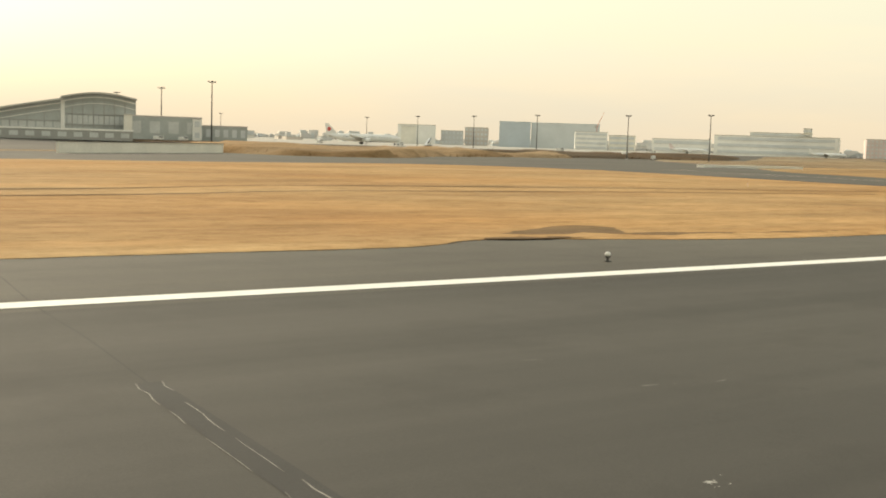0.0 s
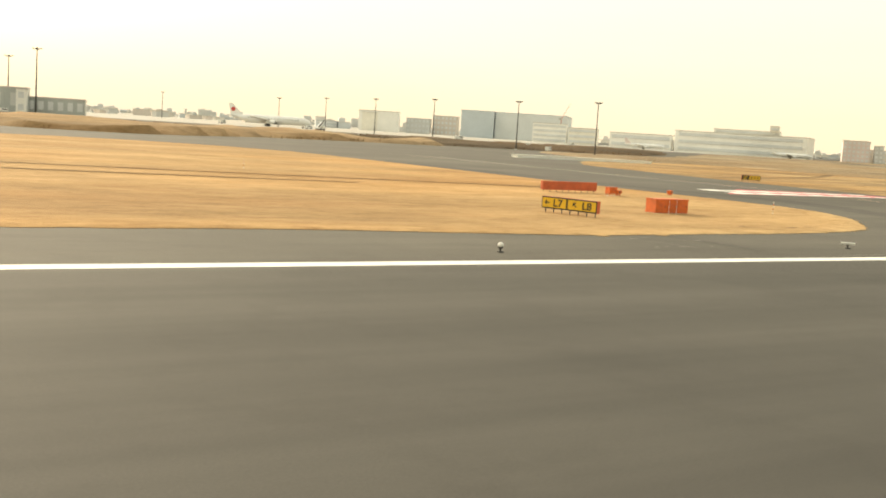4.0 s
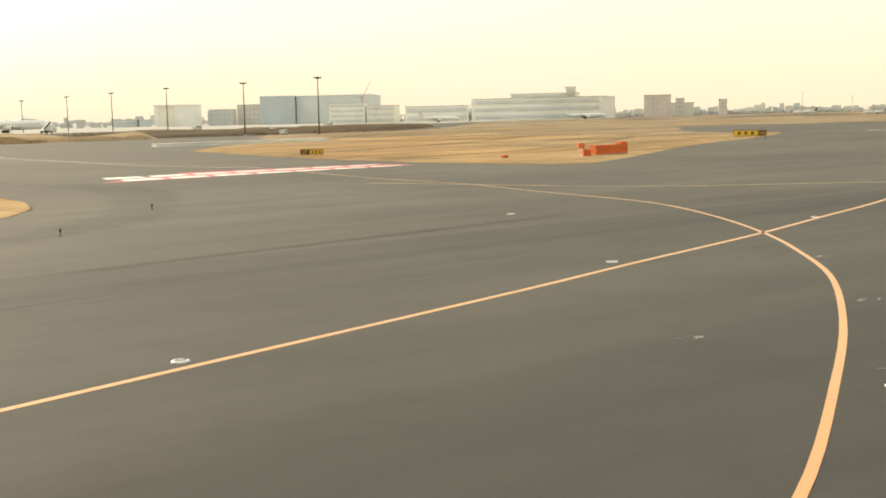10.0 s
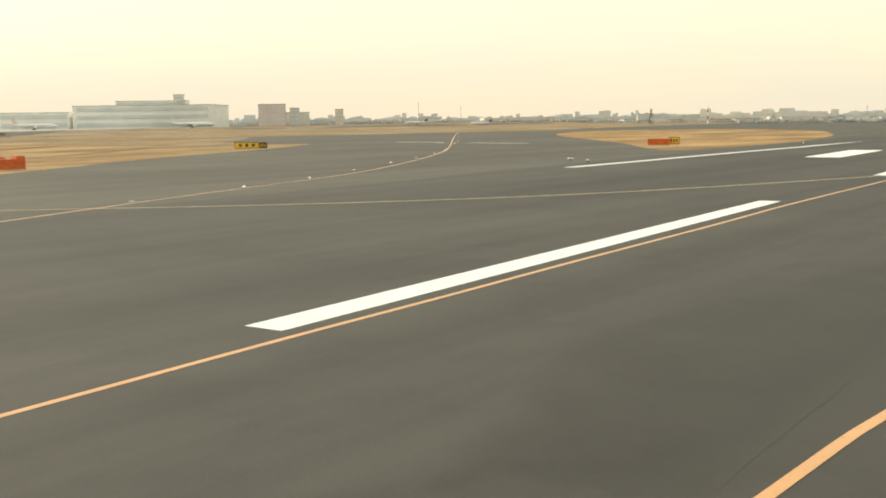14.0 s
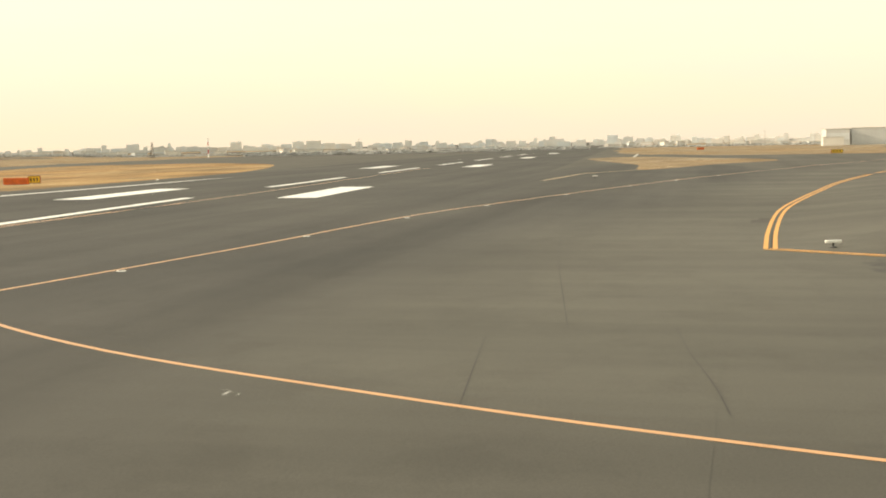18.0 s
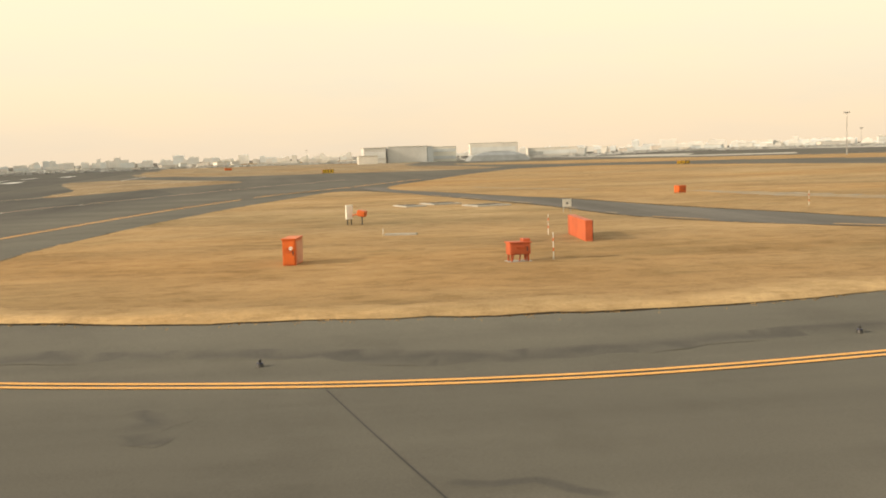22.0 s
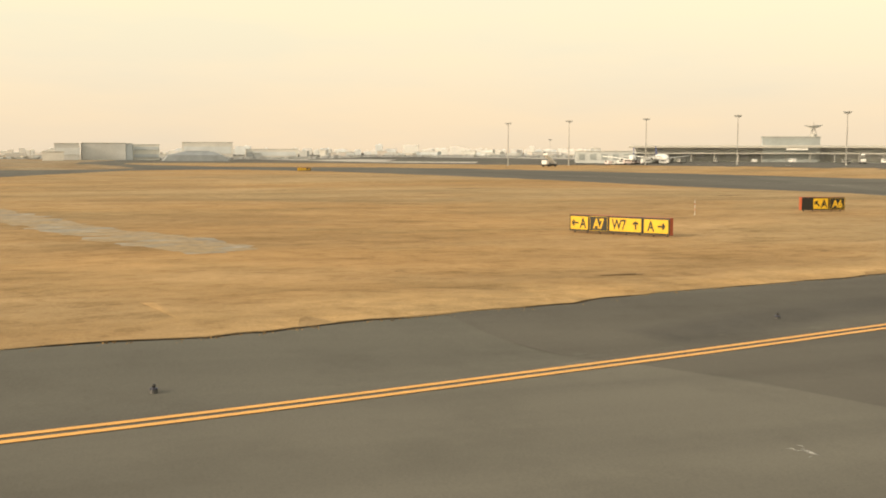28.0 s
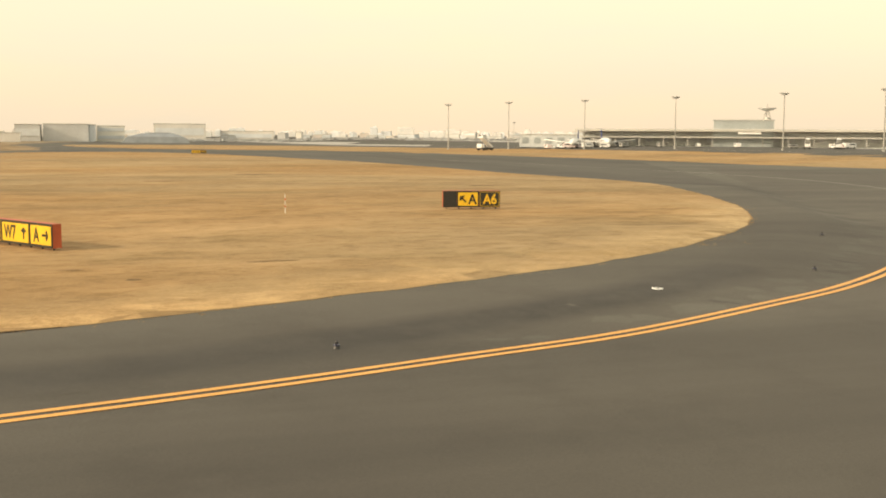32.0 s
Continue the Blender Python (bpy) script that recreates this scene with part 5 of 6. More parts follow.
# ---- signs ----
def arrow(b, m, turn, s):
    """A flat arrow of length s pointing up at turn 0."""
    r = m @ Matrix.Rotation(radians(turn), 4, "Z")
    w = 0.105 * s / 0.5
    for pts in ([(-w / 2, -s / 2), (w / 2, -s / 2), (w / 2, s / 2 - w * 0.6), (-w / 2, s / 2 - w * 0.6)],
                [(0, s / 2), (-0.24 * s - w, 0.2 * s), (-0.24 * s, 0.2 * s - w * 0.7), (0, s / 2 - w * 1.3)], [(0, s / 2), (0, s / 2 - w * 1.3), (0.24 * s, 0.2 * s - w * 0.7), (0.24 * s + w, 0.2 * s)]):
        lo = [b.verts.new(r @ Vector((x, y, 0))) for x, y in pts]
        hi = [b.verts.new(r @ Vector((x, y, 0.006))) for x, y in pts]
        b.faces.new(hi)
        b.faces.new(lo[::-1])
        for i in range(4):
            b.faces.new((lo[i], lo[(i + 1) % 4], hi[(i + 1) % 4], hi[i]))
    return b


def taxi_sign(x, y, turn, panels, h, low, label, deep=0.28, legs=True, wide=0.86):
    """A lit taxiway sign; its face looks along local -y. Panels: width, face, ink, text, text place, arrow turn, arrow place."""
    t = thing("taxiway_sign", x, y, None, turn, label, "sign", "taxiway signs")
    total = sum(p[0] for p in panels)
    u = -total / 2
    part("cabinet", box(B(), (0, 0.03, low + h / 2), (total, deep, h), 0, 0.012), ORANGE_D, t, "faded orange metal back and sides")
    n = max(2, int(total / 0.62) + 1)
    for i in range(n if legs else 0):
        lx = -total / 2 + 0.18 + (total - 0.36) * i / (n - 1)
        leg = part("leg", rod(B(), (lx, 0.03, -0.02), (lx, 0.03, low + 0.02), 0.03, None, 8), DARK, t)
        part("foot", rod(B(), (lx, 0.03, -0.02), (lx, 0.03, 0.03), 0.09, 0.08, 10), DARK, leg)
    for w, face, ink, text, tx, turn_a, ax in panels:
        c = u + w / 2
        fr = part("frame", box(B(), (c, 0.03 - deep / 2 - 0.006, low + h / 2), (w - 0.012, 0.03, h - 0.01), 0, 0.006), SIGN_K, t, "black rim")
        part("face", box(B(), (c, 0.03 - deep / 2 - 0.024, low + h / 2), (w - 0.13, 0.012, h - 0.15), 0, 0.004), face, fr)
        if face is SIGN_K and ink:
            for dx, dz, sx, sz in ((0, h / 2 - 0.055, w - 0.08, 0.016), (0, 0.055 - h / 2, w - 0.08, 0.016), (w / 2 - 0.045, 0, 0.016, h - 0.1), (0.045 - w / 2, 0, 0.016, h - 0.1)):
                part("border", box(B(), (c + dx, 0.03 - deep / 2 - 0.031, low + h / 2 + dz), (sx, 0.004, sz)), ink, fr, "thin yellow border line")
        m = Matrix.Translation((c, 0.03 - deep / 2 - 0.032, low + h / 2)) @ Matrix.Rotation(radians(90), 4, "X")
        if text == "bars":
            for k in range(3):
                part("bar", box(B(), (c + (k - 1) * w * 0.26, 0.03 - deep / 2 - 0.032, low + h / 2), (w * 0.12, 0.006, h * 0.45)), ink, fr, "illegible character bar")
        elif text:
            lettering(text, h * 0.62, ink, fr, m @ Matrix.Translation((tx, 0, 0)), wide)
        if turn_a is not None:
            part("arrow", arrow(B(), m @ Matrix.Translation((ax, 0, 0)), turn_a, h * 0.5), ink, fr)
        u += w
    return t


def deg(ax, ay, bx, by):
    return math.degrees(math.atan2(by - ay, bx - ax))


Y, K = SIGN_Y, SIGN_K
taxi_sign(100.85, 46.75, deg(100.3, 48.6, 101.2, 44.9), [(1.75, Y, K, "L7", 0.28, 90, -0.48), (2.0, Y, K, "L8", 0.36, 45, -0.46)], 0.66, 0.26, "yellow taxiway sign with black arrows and letters on short legs", 0.28, True, 1.2)
taxi_sign(213.25, -110, deg(215.9, -112.4, 211.8, -114.9), [(1.0, Y, K, "A", 0.2, 90, -0.2), (0.95, K, Y, "A7", 0, None, 0), (1.65, Y, K, "W7", -0.3, 0, 0.5), (1.25, Y, K, "A", -0.24, -90, 0.26)], 0.71, 0.14, "long yellow and black taxiway sign with arrows in dry grass", 0.28, True, 0.74)
taxi_sign(224.1, -128.6, deg(224.95, -130.95, 224.4, -133.5), [(0.62, K, None, "", 0, None, 0), (1.0, Y, K, "A", 0.2, 45, -0.22), (0.95, K, Y, "A6", 0, None, 0)], 0.74, 0.14, "short black and yellow taxiway sign standing in dry grass", 0.34)
taxi_sign(174.3, 102.2, -35, [(0.95, K, Y, "L7", 0, None, 0), (1.5, Y, K, "bars", 0, None, 0)], 0.6, 0.25, "distant black and yellow taxiway sign")
taxi_sign(246.5, 99.4, -62, [(3.6, Y, K, "bars", 0, None, 0), (1.1, K, Y, "bars", 0, None, 0)], 0.85, 0.25, "distant long yellow taxiway sign with a black end")
taxi_sign(387.9, -133.4, -95, [(1.7, Y, K, "bars", 0, None, 0), (1.0, K, Y, "bars", 0, None, 0)], 0.62, 0.12, "distant yellow and black sign by the apron taxiway")
taxi_sign(279.5, 50.4, -70, [(1.5, Y, K, "bars", 0, None, 0)], 0.95, 0.2, "distant yellow sign beside the runway")
taxi_sign(415, -61, -75, [(2.6, Y, K, "bars", 0, None, 0)], 0.8, 0.2, "distant yellow sign beside the taxiway")
# a long sign seen from behind
taxi_sign(205.0, -63.9, -5.0, [(1.33, FADED, None, "", 0, None, 0), (1.33, FADED, None, "", 0, None, 0), (1.33, FADED, None, "", 0, None, 0)], 0.76, 0.04, "long plain orange sign box on the dry grass", 0.26)
taxi_sign(116.5, 66.8, 180, [(2.6, Y, K, "", 0, None, 0), (2.6, Y, K, "", 0, None, 0)], 0.66, 0.2, "long sign seen from its plain orange back on short legs")


# ---- orange equipment ----
def cabinet(x, y, turn, w, d, h, low, label, doors=2, lid=None, name="equipment_cabinet", mat=ORANGE):
    t = thing(name, x, y, None, turn, label, "cabinet", "orange equipment")
    part("body", box(B(), (0, 0, low + h / 2), (w, d, h), 0, 0.02), mat, t)
    part("lid", box(B(), (0, 0, low + h + 0.02), (w + 0.06, d + 0.06, 0.05), 0, 0.012), lid or mat, t)
    part("plinth", box(B(), (0, 0, low / 2 if low < 0.12 else 0.03), (w + 0.1, d + 0.1, max(0.06, low if low < 0.12 else 0.06)), 0, 0.01), STEEL, t, "grey concrete plinth")
    if low >= 0.12:
        for sx in (-1, 1):
            for sy in (-1, 1):
                part("leg", box(B(), (sx * (w / 2 - 0.06), sy * (d / 2 - 0.06), low / 2 + 0.02), (0.05, 0.05, low)), mat, t)
    for k in range(doors):
        c = -w / 2 + w * (k + 0.5) / doors
        dr = part("door", box(B(), (c, -d / 2 - 0.012, low + h / 2), (w / doors - 0.06, 0.025, h - 0.1), 0, 0.008), mat, t)
        part("handle", box(B(), (c + w / doors * 0.32, -d / 2 - 0.035, low + h / 2), (0.03, 0.03, 0.14), 0, 0.006), DARK, dr)
        for z in (0.68, 0.6, 0.52):
            part("louvre", box(B(), (c, -d / 2 - 0.03, low + h * z), (w / doors * 0.4, 0.02, 0.022), 0, 0, (20, 0)), ORANGE_D, dr)
    return t


cabinet(110.35, 49.4, 0, 2.6, 0.9, 0.80, 0.05, "wide orange steel equipment cabinet with louvred doors", 3)
cabinet(118.25, 63.9, 0, 0.75, 0.5, 0.45, 0.22, "small orange equipment box on legs", 1)
def tripod_lamp(x, y, turn, k, label):
    t = thing("tripod_lamp", x, y, None, turn, label, "light", "orange equipment")
    for q in range(3):
        a = radians(90 + 120 * q)
        part("leg", rod(B(), (0.26 * k * math.cos(a), 0.26 * k * math.sin(a), 0), (0.1 * math.cos(a), 0.1 * math.sin(a), 0.24 * k), 0.04, None, 8), ORANGE_D, t)
    part("collar", rod(B(), (0, 0, 0.2 * k), (0, 0, 0.27 * k), 0.2 * k, None, 12), ORANGE_D, t)
    h = part("housing", box(B(), (0, 0, 0.42 * k), (0.62 * k, 0.4 * k, 0.32 * k), 0, 0.05 * k), ORANGE, t)
    part("lens", rod(B(), (0, -0.22 * k, 0.42 * k), (0, -0.19 * k, 0.42 * k), 0.12 * k, None, 14), DARK, h, "dark round lens")


tripod_lamp(119.1, 64.1, 10, 0.85, "small orange projector lamp on a tripod in the grass")
tripod_lamp(127.1, 67.0, 20, 0.75, "small orange lamp on a low tripod at the grass edge")
oc = cabinet(191.0, 74.2, -2, 4.3, 0.9, 0.82, 0.12, "long orange equipment cabinet on the grass", 3)
part("raised_end", box(B(), (1.72, 0, 1.1), (0.8, 0.8, 0.28), 0, 0.02), ORANGE, oc)
sc = cabinet(186.3, 72.6, -20, 0.8, 0.6, 0.55, 0.1, "small orange equipment cabinet with a short mast", 1)
part("mast", rod(B(), (-0.28, 0, 0.6), (-0.28, 0, 1.05), 0.03), ORANGE_D, sc)
part("lamp", box(B(), (-0.28, 0, 1.1), (0.34, 0.2, 0.14), 0, 0.03), ORANGE_D, sc)
cabinet(198.3, 85.4, -20, 0.7, 0.5, 0.42, 0.35, "orange lamp unit on legs", 1)
cabinet(179.6, 76.5, 0, 0.5, 0.4, 0.22, 0.1, "small orange lamp unit at the grass edge", 1)
bd = cabinet(199.2, -53.2, -100, 0.4, 1.3, 0.8, 0.04, "orange equipment cabinet with pale side doors", 1)
part("disc_label", rod(B(), (0.06, -0.675, 0.58), (0.06, -0.69, 0.58), 0.06, None, 16), LAMP_W, bd, "round white label")
part("side_panel", box(B(), (0.21, 0.05, 0.44), (0.02, 1.1, 0.68), 0, 0.008), FADED, bd, "pale panel on the cabinet's side")
be = cabinet(197.0, -59.9, -84, 0.64, 0.45, 0.34, 0.26, "dark orange box on a legged steel stand", 1, None, "equipment_cabinet", ORANGE_D)
for k in range(3):
    part("brace", rod(B(), (-0.25 + 0.22 * k, -0.16, 0), (-0.1 + 0.2 * k, 0.1, 0.28), 0.02, None, 8), ORANGE_D, be)
part("hump", box(B(), (0.22, 0, 0.67), (0.22, 0.34, 0.12), 0, 0.02), ORANGE_D, be)
cabinet(240, -80.2, -70, 0.65, 0.5, 0.42, 0.15, "small orange box far out on the grass", 1)
cabinet(278.0, 52.0, -70, 3.0, 0.7, 0.8, 0.1, "distant orange cabinet beside the runway", 2)
cabinet(560, -31, -70, 2.4, 0.7, 0.7, 0.2, "distant orange equipment cabinet far across the field", 2)

t = thing("grey_post_box", 218.1, -55.9, None, -70, "pale grey board on two posts in the grass", "box")
part("board", box(B(), (0, 0, 0.66), (0.34, 0.14, 0.68), 0, 0.02), CREAM, t)
for s in (-0.1, 0.1):
    part("post", rod(B(), (s, 0, 0), (s, 0, 0.4), 0.03), DARK, t)
t = thing("orange_lamp", 217.9, -56.5, None, -110, "orange projector lamp on a thin post", "light")
part("post", rod(B(), (0, 0, 0), (0, 0, 0.5), 0.03), DARK, t)
part("housing", box(B(), (0, 0, 0.6), (0.4, 0.5, 0.3), 0, 0.06, (0, 12)), ORANGE, t)
part("hood", box(B(), (-0.3, 0, 0.55), (0.3, 0.4, 0.04), 0, 0.01, (0, -25)), ORANGE, t)
t = thing("white_board", 222.4, -67.7, None, -80, "small white notice board on two posts", "sign")
part("board", box(B(), (0, 0, 0.52), (0.5, 0.04, 0.42), 0, 0.01), LAMP_W, t)
part("emblem", box(B(), (0, -0.026, 0.5), (0.1, 0.008, 0.1)), DARK, t, "dark plain mark")
for s in (-0.2, 0.2):
    part("post", rod(B(), (s, 0.02, 0), (s, 0.02, 0.5), 0.02, None, 8), STEEL, t)


def marker_post(x, y, h=0.85):
    t = thing("marker_post", x, y, None, 0, "thin white marker post with red bands in the grass", "post", "marker posts")
    part("pole", rod(B(), (0, 0, 0), (0, 0, h), 0.016, 0.013, 8), LAMP_W, t)
    for z in (0.35, 0.7):
        part("band", rod(B(), (0, 0, z * h), (0, 0, (z + 0.12) * h), 0.019, None, 8), ORANGE, t, "red band")


for x, y in ((197.1, -61.0), (206.9, -63.1), (223.9, -120.2), (219.1, -79.7), (120.5, 50.2), (97, 84), (109.5, 48.3), (110.1, 48.3)):
    marker_post(x, y)
t = thing("low_plinth", 209.9, -57.6, None, -15, "low flat grey box and stake in the grass", "plinth")
part("plate", box(B(), (0, 0, 0.06), (0.4, 1.3, 0.12), 0, 0.01), CONCRETE, t)
part("stake", rod(B(), (0, 0.75, 0), (0, 0.75, 0.3), 0.014, None, 8), LAMP_W, t)
for x, y, w in ((232.6, -65.1, 2.3), (235.2, -60.6, 1.4), (237, -62.8, 2.0)):
    t = thing("manhole", x, y, None, 15, "low grey concrete chamber with steel covers in the grass", "manhole", "manholes")
    part("slab", box(B(), (0, 0, 0.06), (2.4, w, 0.12), 0, 0.03), CONCRETE, t)
    for k in range(2):
        part("cover", box(B(), (0, (k - 0.5) * w * 0.42, 0.125), (1.5, w * 0.36, 0.03), 0, 0.01), PALE, t)
for x, y, a, b in ((203.9, -113, 0.16, 0.45), (200.9, -96.4, 0.2, 0.5), (188.4, -53.7, 0.2, 0.5), (188.3, -58.2, 0.18, 0.4), (191.4, -72.3, 0.2, 0.4), (108, 41, 0.4, 0.3), (111.4, 40.6, 0.7, 0.35), (113.3, 41.0, 0.6, 0.3), (200.0, -113.9, 0.22, 0.5), (206.2, -125.7, 0.22, 0.45), (279, -126.8, 1.4, 2.6), (247, -137.4, 0.8, 1.8), (262, -118, 1.0, 2.2)):
    ob, _ = patch("bare_spot", [(x - a * 0.8, y), (x - 0.05, y - b * 0.8), (x + a * 0.6, y - 0.1), (x + 0.05, y + b * 0.7)], BROWN, 0.06, 0.3, 0.3, 0.1, 0.01, "dark bare spot in the dry grass", "ground")


# ---- apron floodlight masts ----
def mast(x, y, top, label="tall dark floodlight mast with a crosshead of lamps", mat=None):
    z = zg(x, y)
    h = top - z
    t = thing("light_mast", x, y, z, 30, label, "mast", "apron light masts")
    mt = mat or DARK
    part("pole", rod(B(), (0, 0, 0), (0, 0, h - 0.3), h * 0.014, h * 0.007, 10), mt, t)
    part("base", rod(B(), (0, 0, 0), (0, 0, 0.3), h * 0.022, h * 0.02, 10), STEEL, t)
    part("platform", rod(B(), (0, 0, h - 0.42), (0, 0, h - 0.3), 0.06 * h, 0.05 * h, 12), mt, t)
    for k in range(4):
        a = radians(45 + 90 * k)
        arm = part("arm", rod(B(), (0, 0, h - 0.3), (0.055 * h * math.cos(a), 0.055 * h * math.sin(a), h - 0.2), 0.05, None, 6), mt, t)
        part("lamp", box(B(), (0.06 * h * math.cos(a), 0.06 * h * math.sin(a), h - 0.12), (0.4, 0.4, 0.25), 45, 0.04), mt, arm)
    part("spike", rod(B(), (0, 0, h - 0.3), (0, 0, h + 0.1), 0.04, 0.02, 6), mt, t)


for x, y, z in ((242.6, 371.5, 12.9), (244.1, 336.2, 13.05), (248.2, 304.7, 13.5), (251.0, 262.8, 13.5), (254.9, 232.1, 13.75), (236.9, 400.9, 12.3), (243, 563, 14.3), (126, 299.3, 18.1), (127, 341, 17.3), (131, 395, 17)):
    mast(x, y, z)
for x, y, z in ((455.3, -204.2, 11.8), (437.9, -214.2, 12.05), (415.8, -224.5, 12.1), (391.3, -234.3, 12.3), (363.6, -242.1, 12.3), (341.4, -247.4, 12.4), (560.4, -264.4, 8.7)):
    mast(x, y, z, "tall pale grey floodlight mast with a crosshead of lamps", STEEL)


# ---- buildings ----
def building(name, a, b, top, depth, mat, label, rows=0, cols=0, roof=None, glass=None, parapet=0.25, base=None, category="building"):
    """A block whose near face runs from a to b; bands or windows are set into that face and the two ends."""
    (ax, ay), (bx, by) = a, b
    w = math.hypot(bx - ax, by - ay)
    mx, my = (ax + bx) / 2, (ay + by) / 2
    z = zg(mx, my) if base is None else base
    h = top - z
    t = thing(name, mx, my, z, deg(ax, ay, bx, by), label, category)
    # local x along the face, local +y away from the runway side
    s = 1 if (-(by - ay) * mx + (bx - ax) * (my - 0)) >= 0 else -1
    part("wall", box(B(), (0, s * depth / 2, h / 2), (w, depth, h)), mat, t)
    part("roof", box(B(), (0, s * depth / 2, h + parapet / 2), (w + 0.3, depth + 0.3, parapet)), roof or ROOFING, t)
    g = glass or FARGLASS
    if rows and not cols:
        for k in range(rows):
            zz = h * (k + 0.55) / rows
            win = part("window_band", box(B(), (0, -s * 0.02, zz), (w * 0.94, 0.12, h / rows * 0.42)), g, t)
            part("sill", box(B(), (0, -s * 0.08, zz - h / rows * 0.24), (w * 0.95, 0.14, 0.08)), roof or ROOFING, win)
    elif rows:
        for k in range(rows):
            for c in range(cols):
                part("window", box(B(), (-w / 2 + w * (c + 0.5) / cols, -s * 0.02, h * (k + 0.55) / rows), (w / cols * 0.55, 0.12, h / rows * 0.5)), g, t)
    return t, w, h, s


def F(x0, y0, x1, y1):
    return (x0, y0), (x1, y1)


# old terminal: a glazed hall under a curved roof, with low piers
def hall(a, b, eave, crown, depth, label, lean=(0.12, 0.80)):
    (ax, ay), (bx, by) = a, b
    w = math.hypot(bx - ax, by - ay)
    mx, my = (ax + bx) / 2, (ay + by) / 2
    z = zg(mx, my)
    t = thing("terminal_hall", mx, my, z, deg(ax, ay, bx, by), label, "terminal")
    n = 14
    prof = [(-w / 2 + w * i / n, eave - z + (crown - eave) * math.sin(math.pi * (lean[0] + lean[1] * i / n))) for i in range(n + 1)]
    b2 = B()
    rows = [[b2.verts.new((x, y, zz)) for x, zz in prof] for y in (0, depth)]
    low = [[b2.verts.new((x, y, 0)) for x, zz in prof] for y in (0, depth)]
    for i in range(n):
        b2.faces.new((low[0][i], low[0][i + 1], rows[0][i + 1], rows[0][i]))
        b2.faces.new((low[1][i + 1], low[1][i], rows[1][i], rows[1][i + 1]))
        b2.faces.new((rows[0][i], rows[0][i + 1], rows[1][i + 1], rows[1][i]))
    b2.faces.new((low[0][0], rows[0][0], rows[1][0], low[1][0]))
    b2.faces.new((low[0][n], low[1][n], rows[1][n], rows[0][n]))
    bmesh.ops.recalc_face_normals(b2, faces=b2.faces)
    part("wall", b2, GLASSY, t, "grey-green glazed walls")
    b3 = B()
    lo = [[b3.verts.new((x * 1.03, y, zz + 0.05)) for x, zz in prof] for y in (-2.2, depth + 1)]
    hi = [[b3.verts.new((x * 1.03, y, zz + 0.55)) for x, zz in prof] for y in (-2.2, depth + 1)]
    for i in range(n):
        b3.faces.new((hi[0][i], hi[0][i + 1], hi[1][i + 1], hi[1][i]))
        b3.faces.new((lo[0][i + 1], lo[0][i], lo[1][i], lo[1][i + 1]))
        b3.faces.new((lo[0][i], lo[0][i + 1], hi[0][i + 1], hi[0][i]))
        b3.faces.new((lo[1][i + 1], lo[1][i], hi[1][i], hi[1][i + 1]))
    for k in (0, n):
        b3.faces.new((lo[0][k], hi[0][k], hi[1][k], lo[1][k]))
    bmesh.ops.recalc_face_normals(b3, faces=b3.faces)
    part("roof", b3, ROOFING, t, "pale curved metal roof")
    for i in range(0, n + 1, 2):
        x, zz = prof[i]
        part("column", box(B(), (x, -0.12, zz / 2), (0.22, 0.24, zz)), GREY_CLAD, t)
    for drop, tall, mt, nm in ((1.0, 0.35, PALE_W, "fascia"), (1.7, 0.2, GREY_CLAD, "gutter"), (2.6, 0.16, PALE_W, "sun_louvre")):
        b4 = B()
        for i in range(n):
            (x0, z0), (x1, z1) = prof[i], prof[i + 1]
            vs = [b4.verts.new((x, y, zz - drop + up)) for y in (-0.34, -0.1) for x, zz, up in ((x0, z0, 0), (x1, z1, 0), (x1, z1, tall), (x0, z0, tall))]
            for f4 in ((0, 1, 2, 3), (7, 6, 5, 4), (3, 2, 6, 7), (1, 0, 4, 5)):
                b4.faces.new([vs[q] for q in f4])
        bmesh.ops.recalc_face_normals(b4, faces=b4.faces)
        part(nm, b4, mt, t)
    for i in range(n):
        x0, x1 = prof[i][0], prof[i + 1][0]
        part("pane", box(B(), ((x0 + x1) / 2, -0.06, (eave - z) * 0.48), ((x1 - x0) * 0.82, 0.1, (eave - z) * 0.22), 0, 0.02), PALE_GLASS, t)
    for k, f in enumerate((0.34, 0.62)):
        part("floor_band", box(B(), (0, -0.15, (eave - z) * f), (w * 0.99, 0.3, 0.22)), GREY_CLAD, t)
    return t


hall((60, 327.6), (90.3, 319.6), 8.45, 13.2, 22, "long glazed terminal wing under a pale sloping roof", (-0.22, 0.44))
hall((90.3, 319.6), (109.5, 314.7), 11.8, 13.4, 30, "glazed airport terminal hall under a gently curved metal roof", (0.03, 0.94))
building("pylon", (90.0, 319.2), (91.0, 318.9), 11.2, 1.0, PALE_W, "white pylon between two glazed halls", 0, 0, PALE_W)
building("apron_deck", (40, 303.5), (99, 286.5), 3.3, 6, GREY_CLAD, "long low grey deck with a pale parapet before the terminal", 1, 16, PALE_W, PALE_GLASS, 0.45)
building("terminal_pier", (105, 309), (124.5, 303), 7.7, 8, GLASSY, "low grey-green glazed boarding pier", 1, 4, BRICKY, PALE_GLASS)
building("stair_tower", (104, 308.4), (106.2, 307.6), 7.9, 3, CREAM, "pale stair tower at the end of the pier", 0)
building("stair_tower", (121.8, 302.8), (124.2, 302), 7.4, 3, PALE_W, "white stair tower at the end of the pier", 2, 1)
building("boarding_bridge", (126, 311), (140, 306), 5.6, 4, GLASSY, "low covered boarding bridge on the apron", 1, 6, BRICKY)
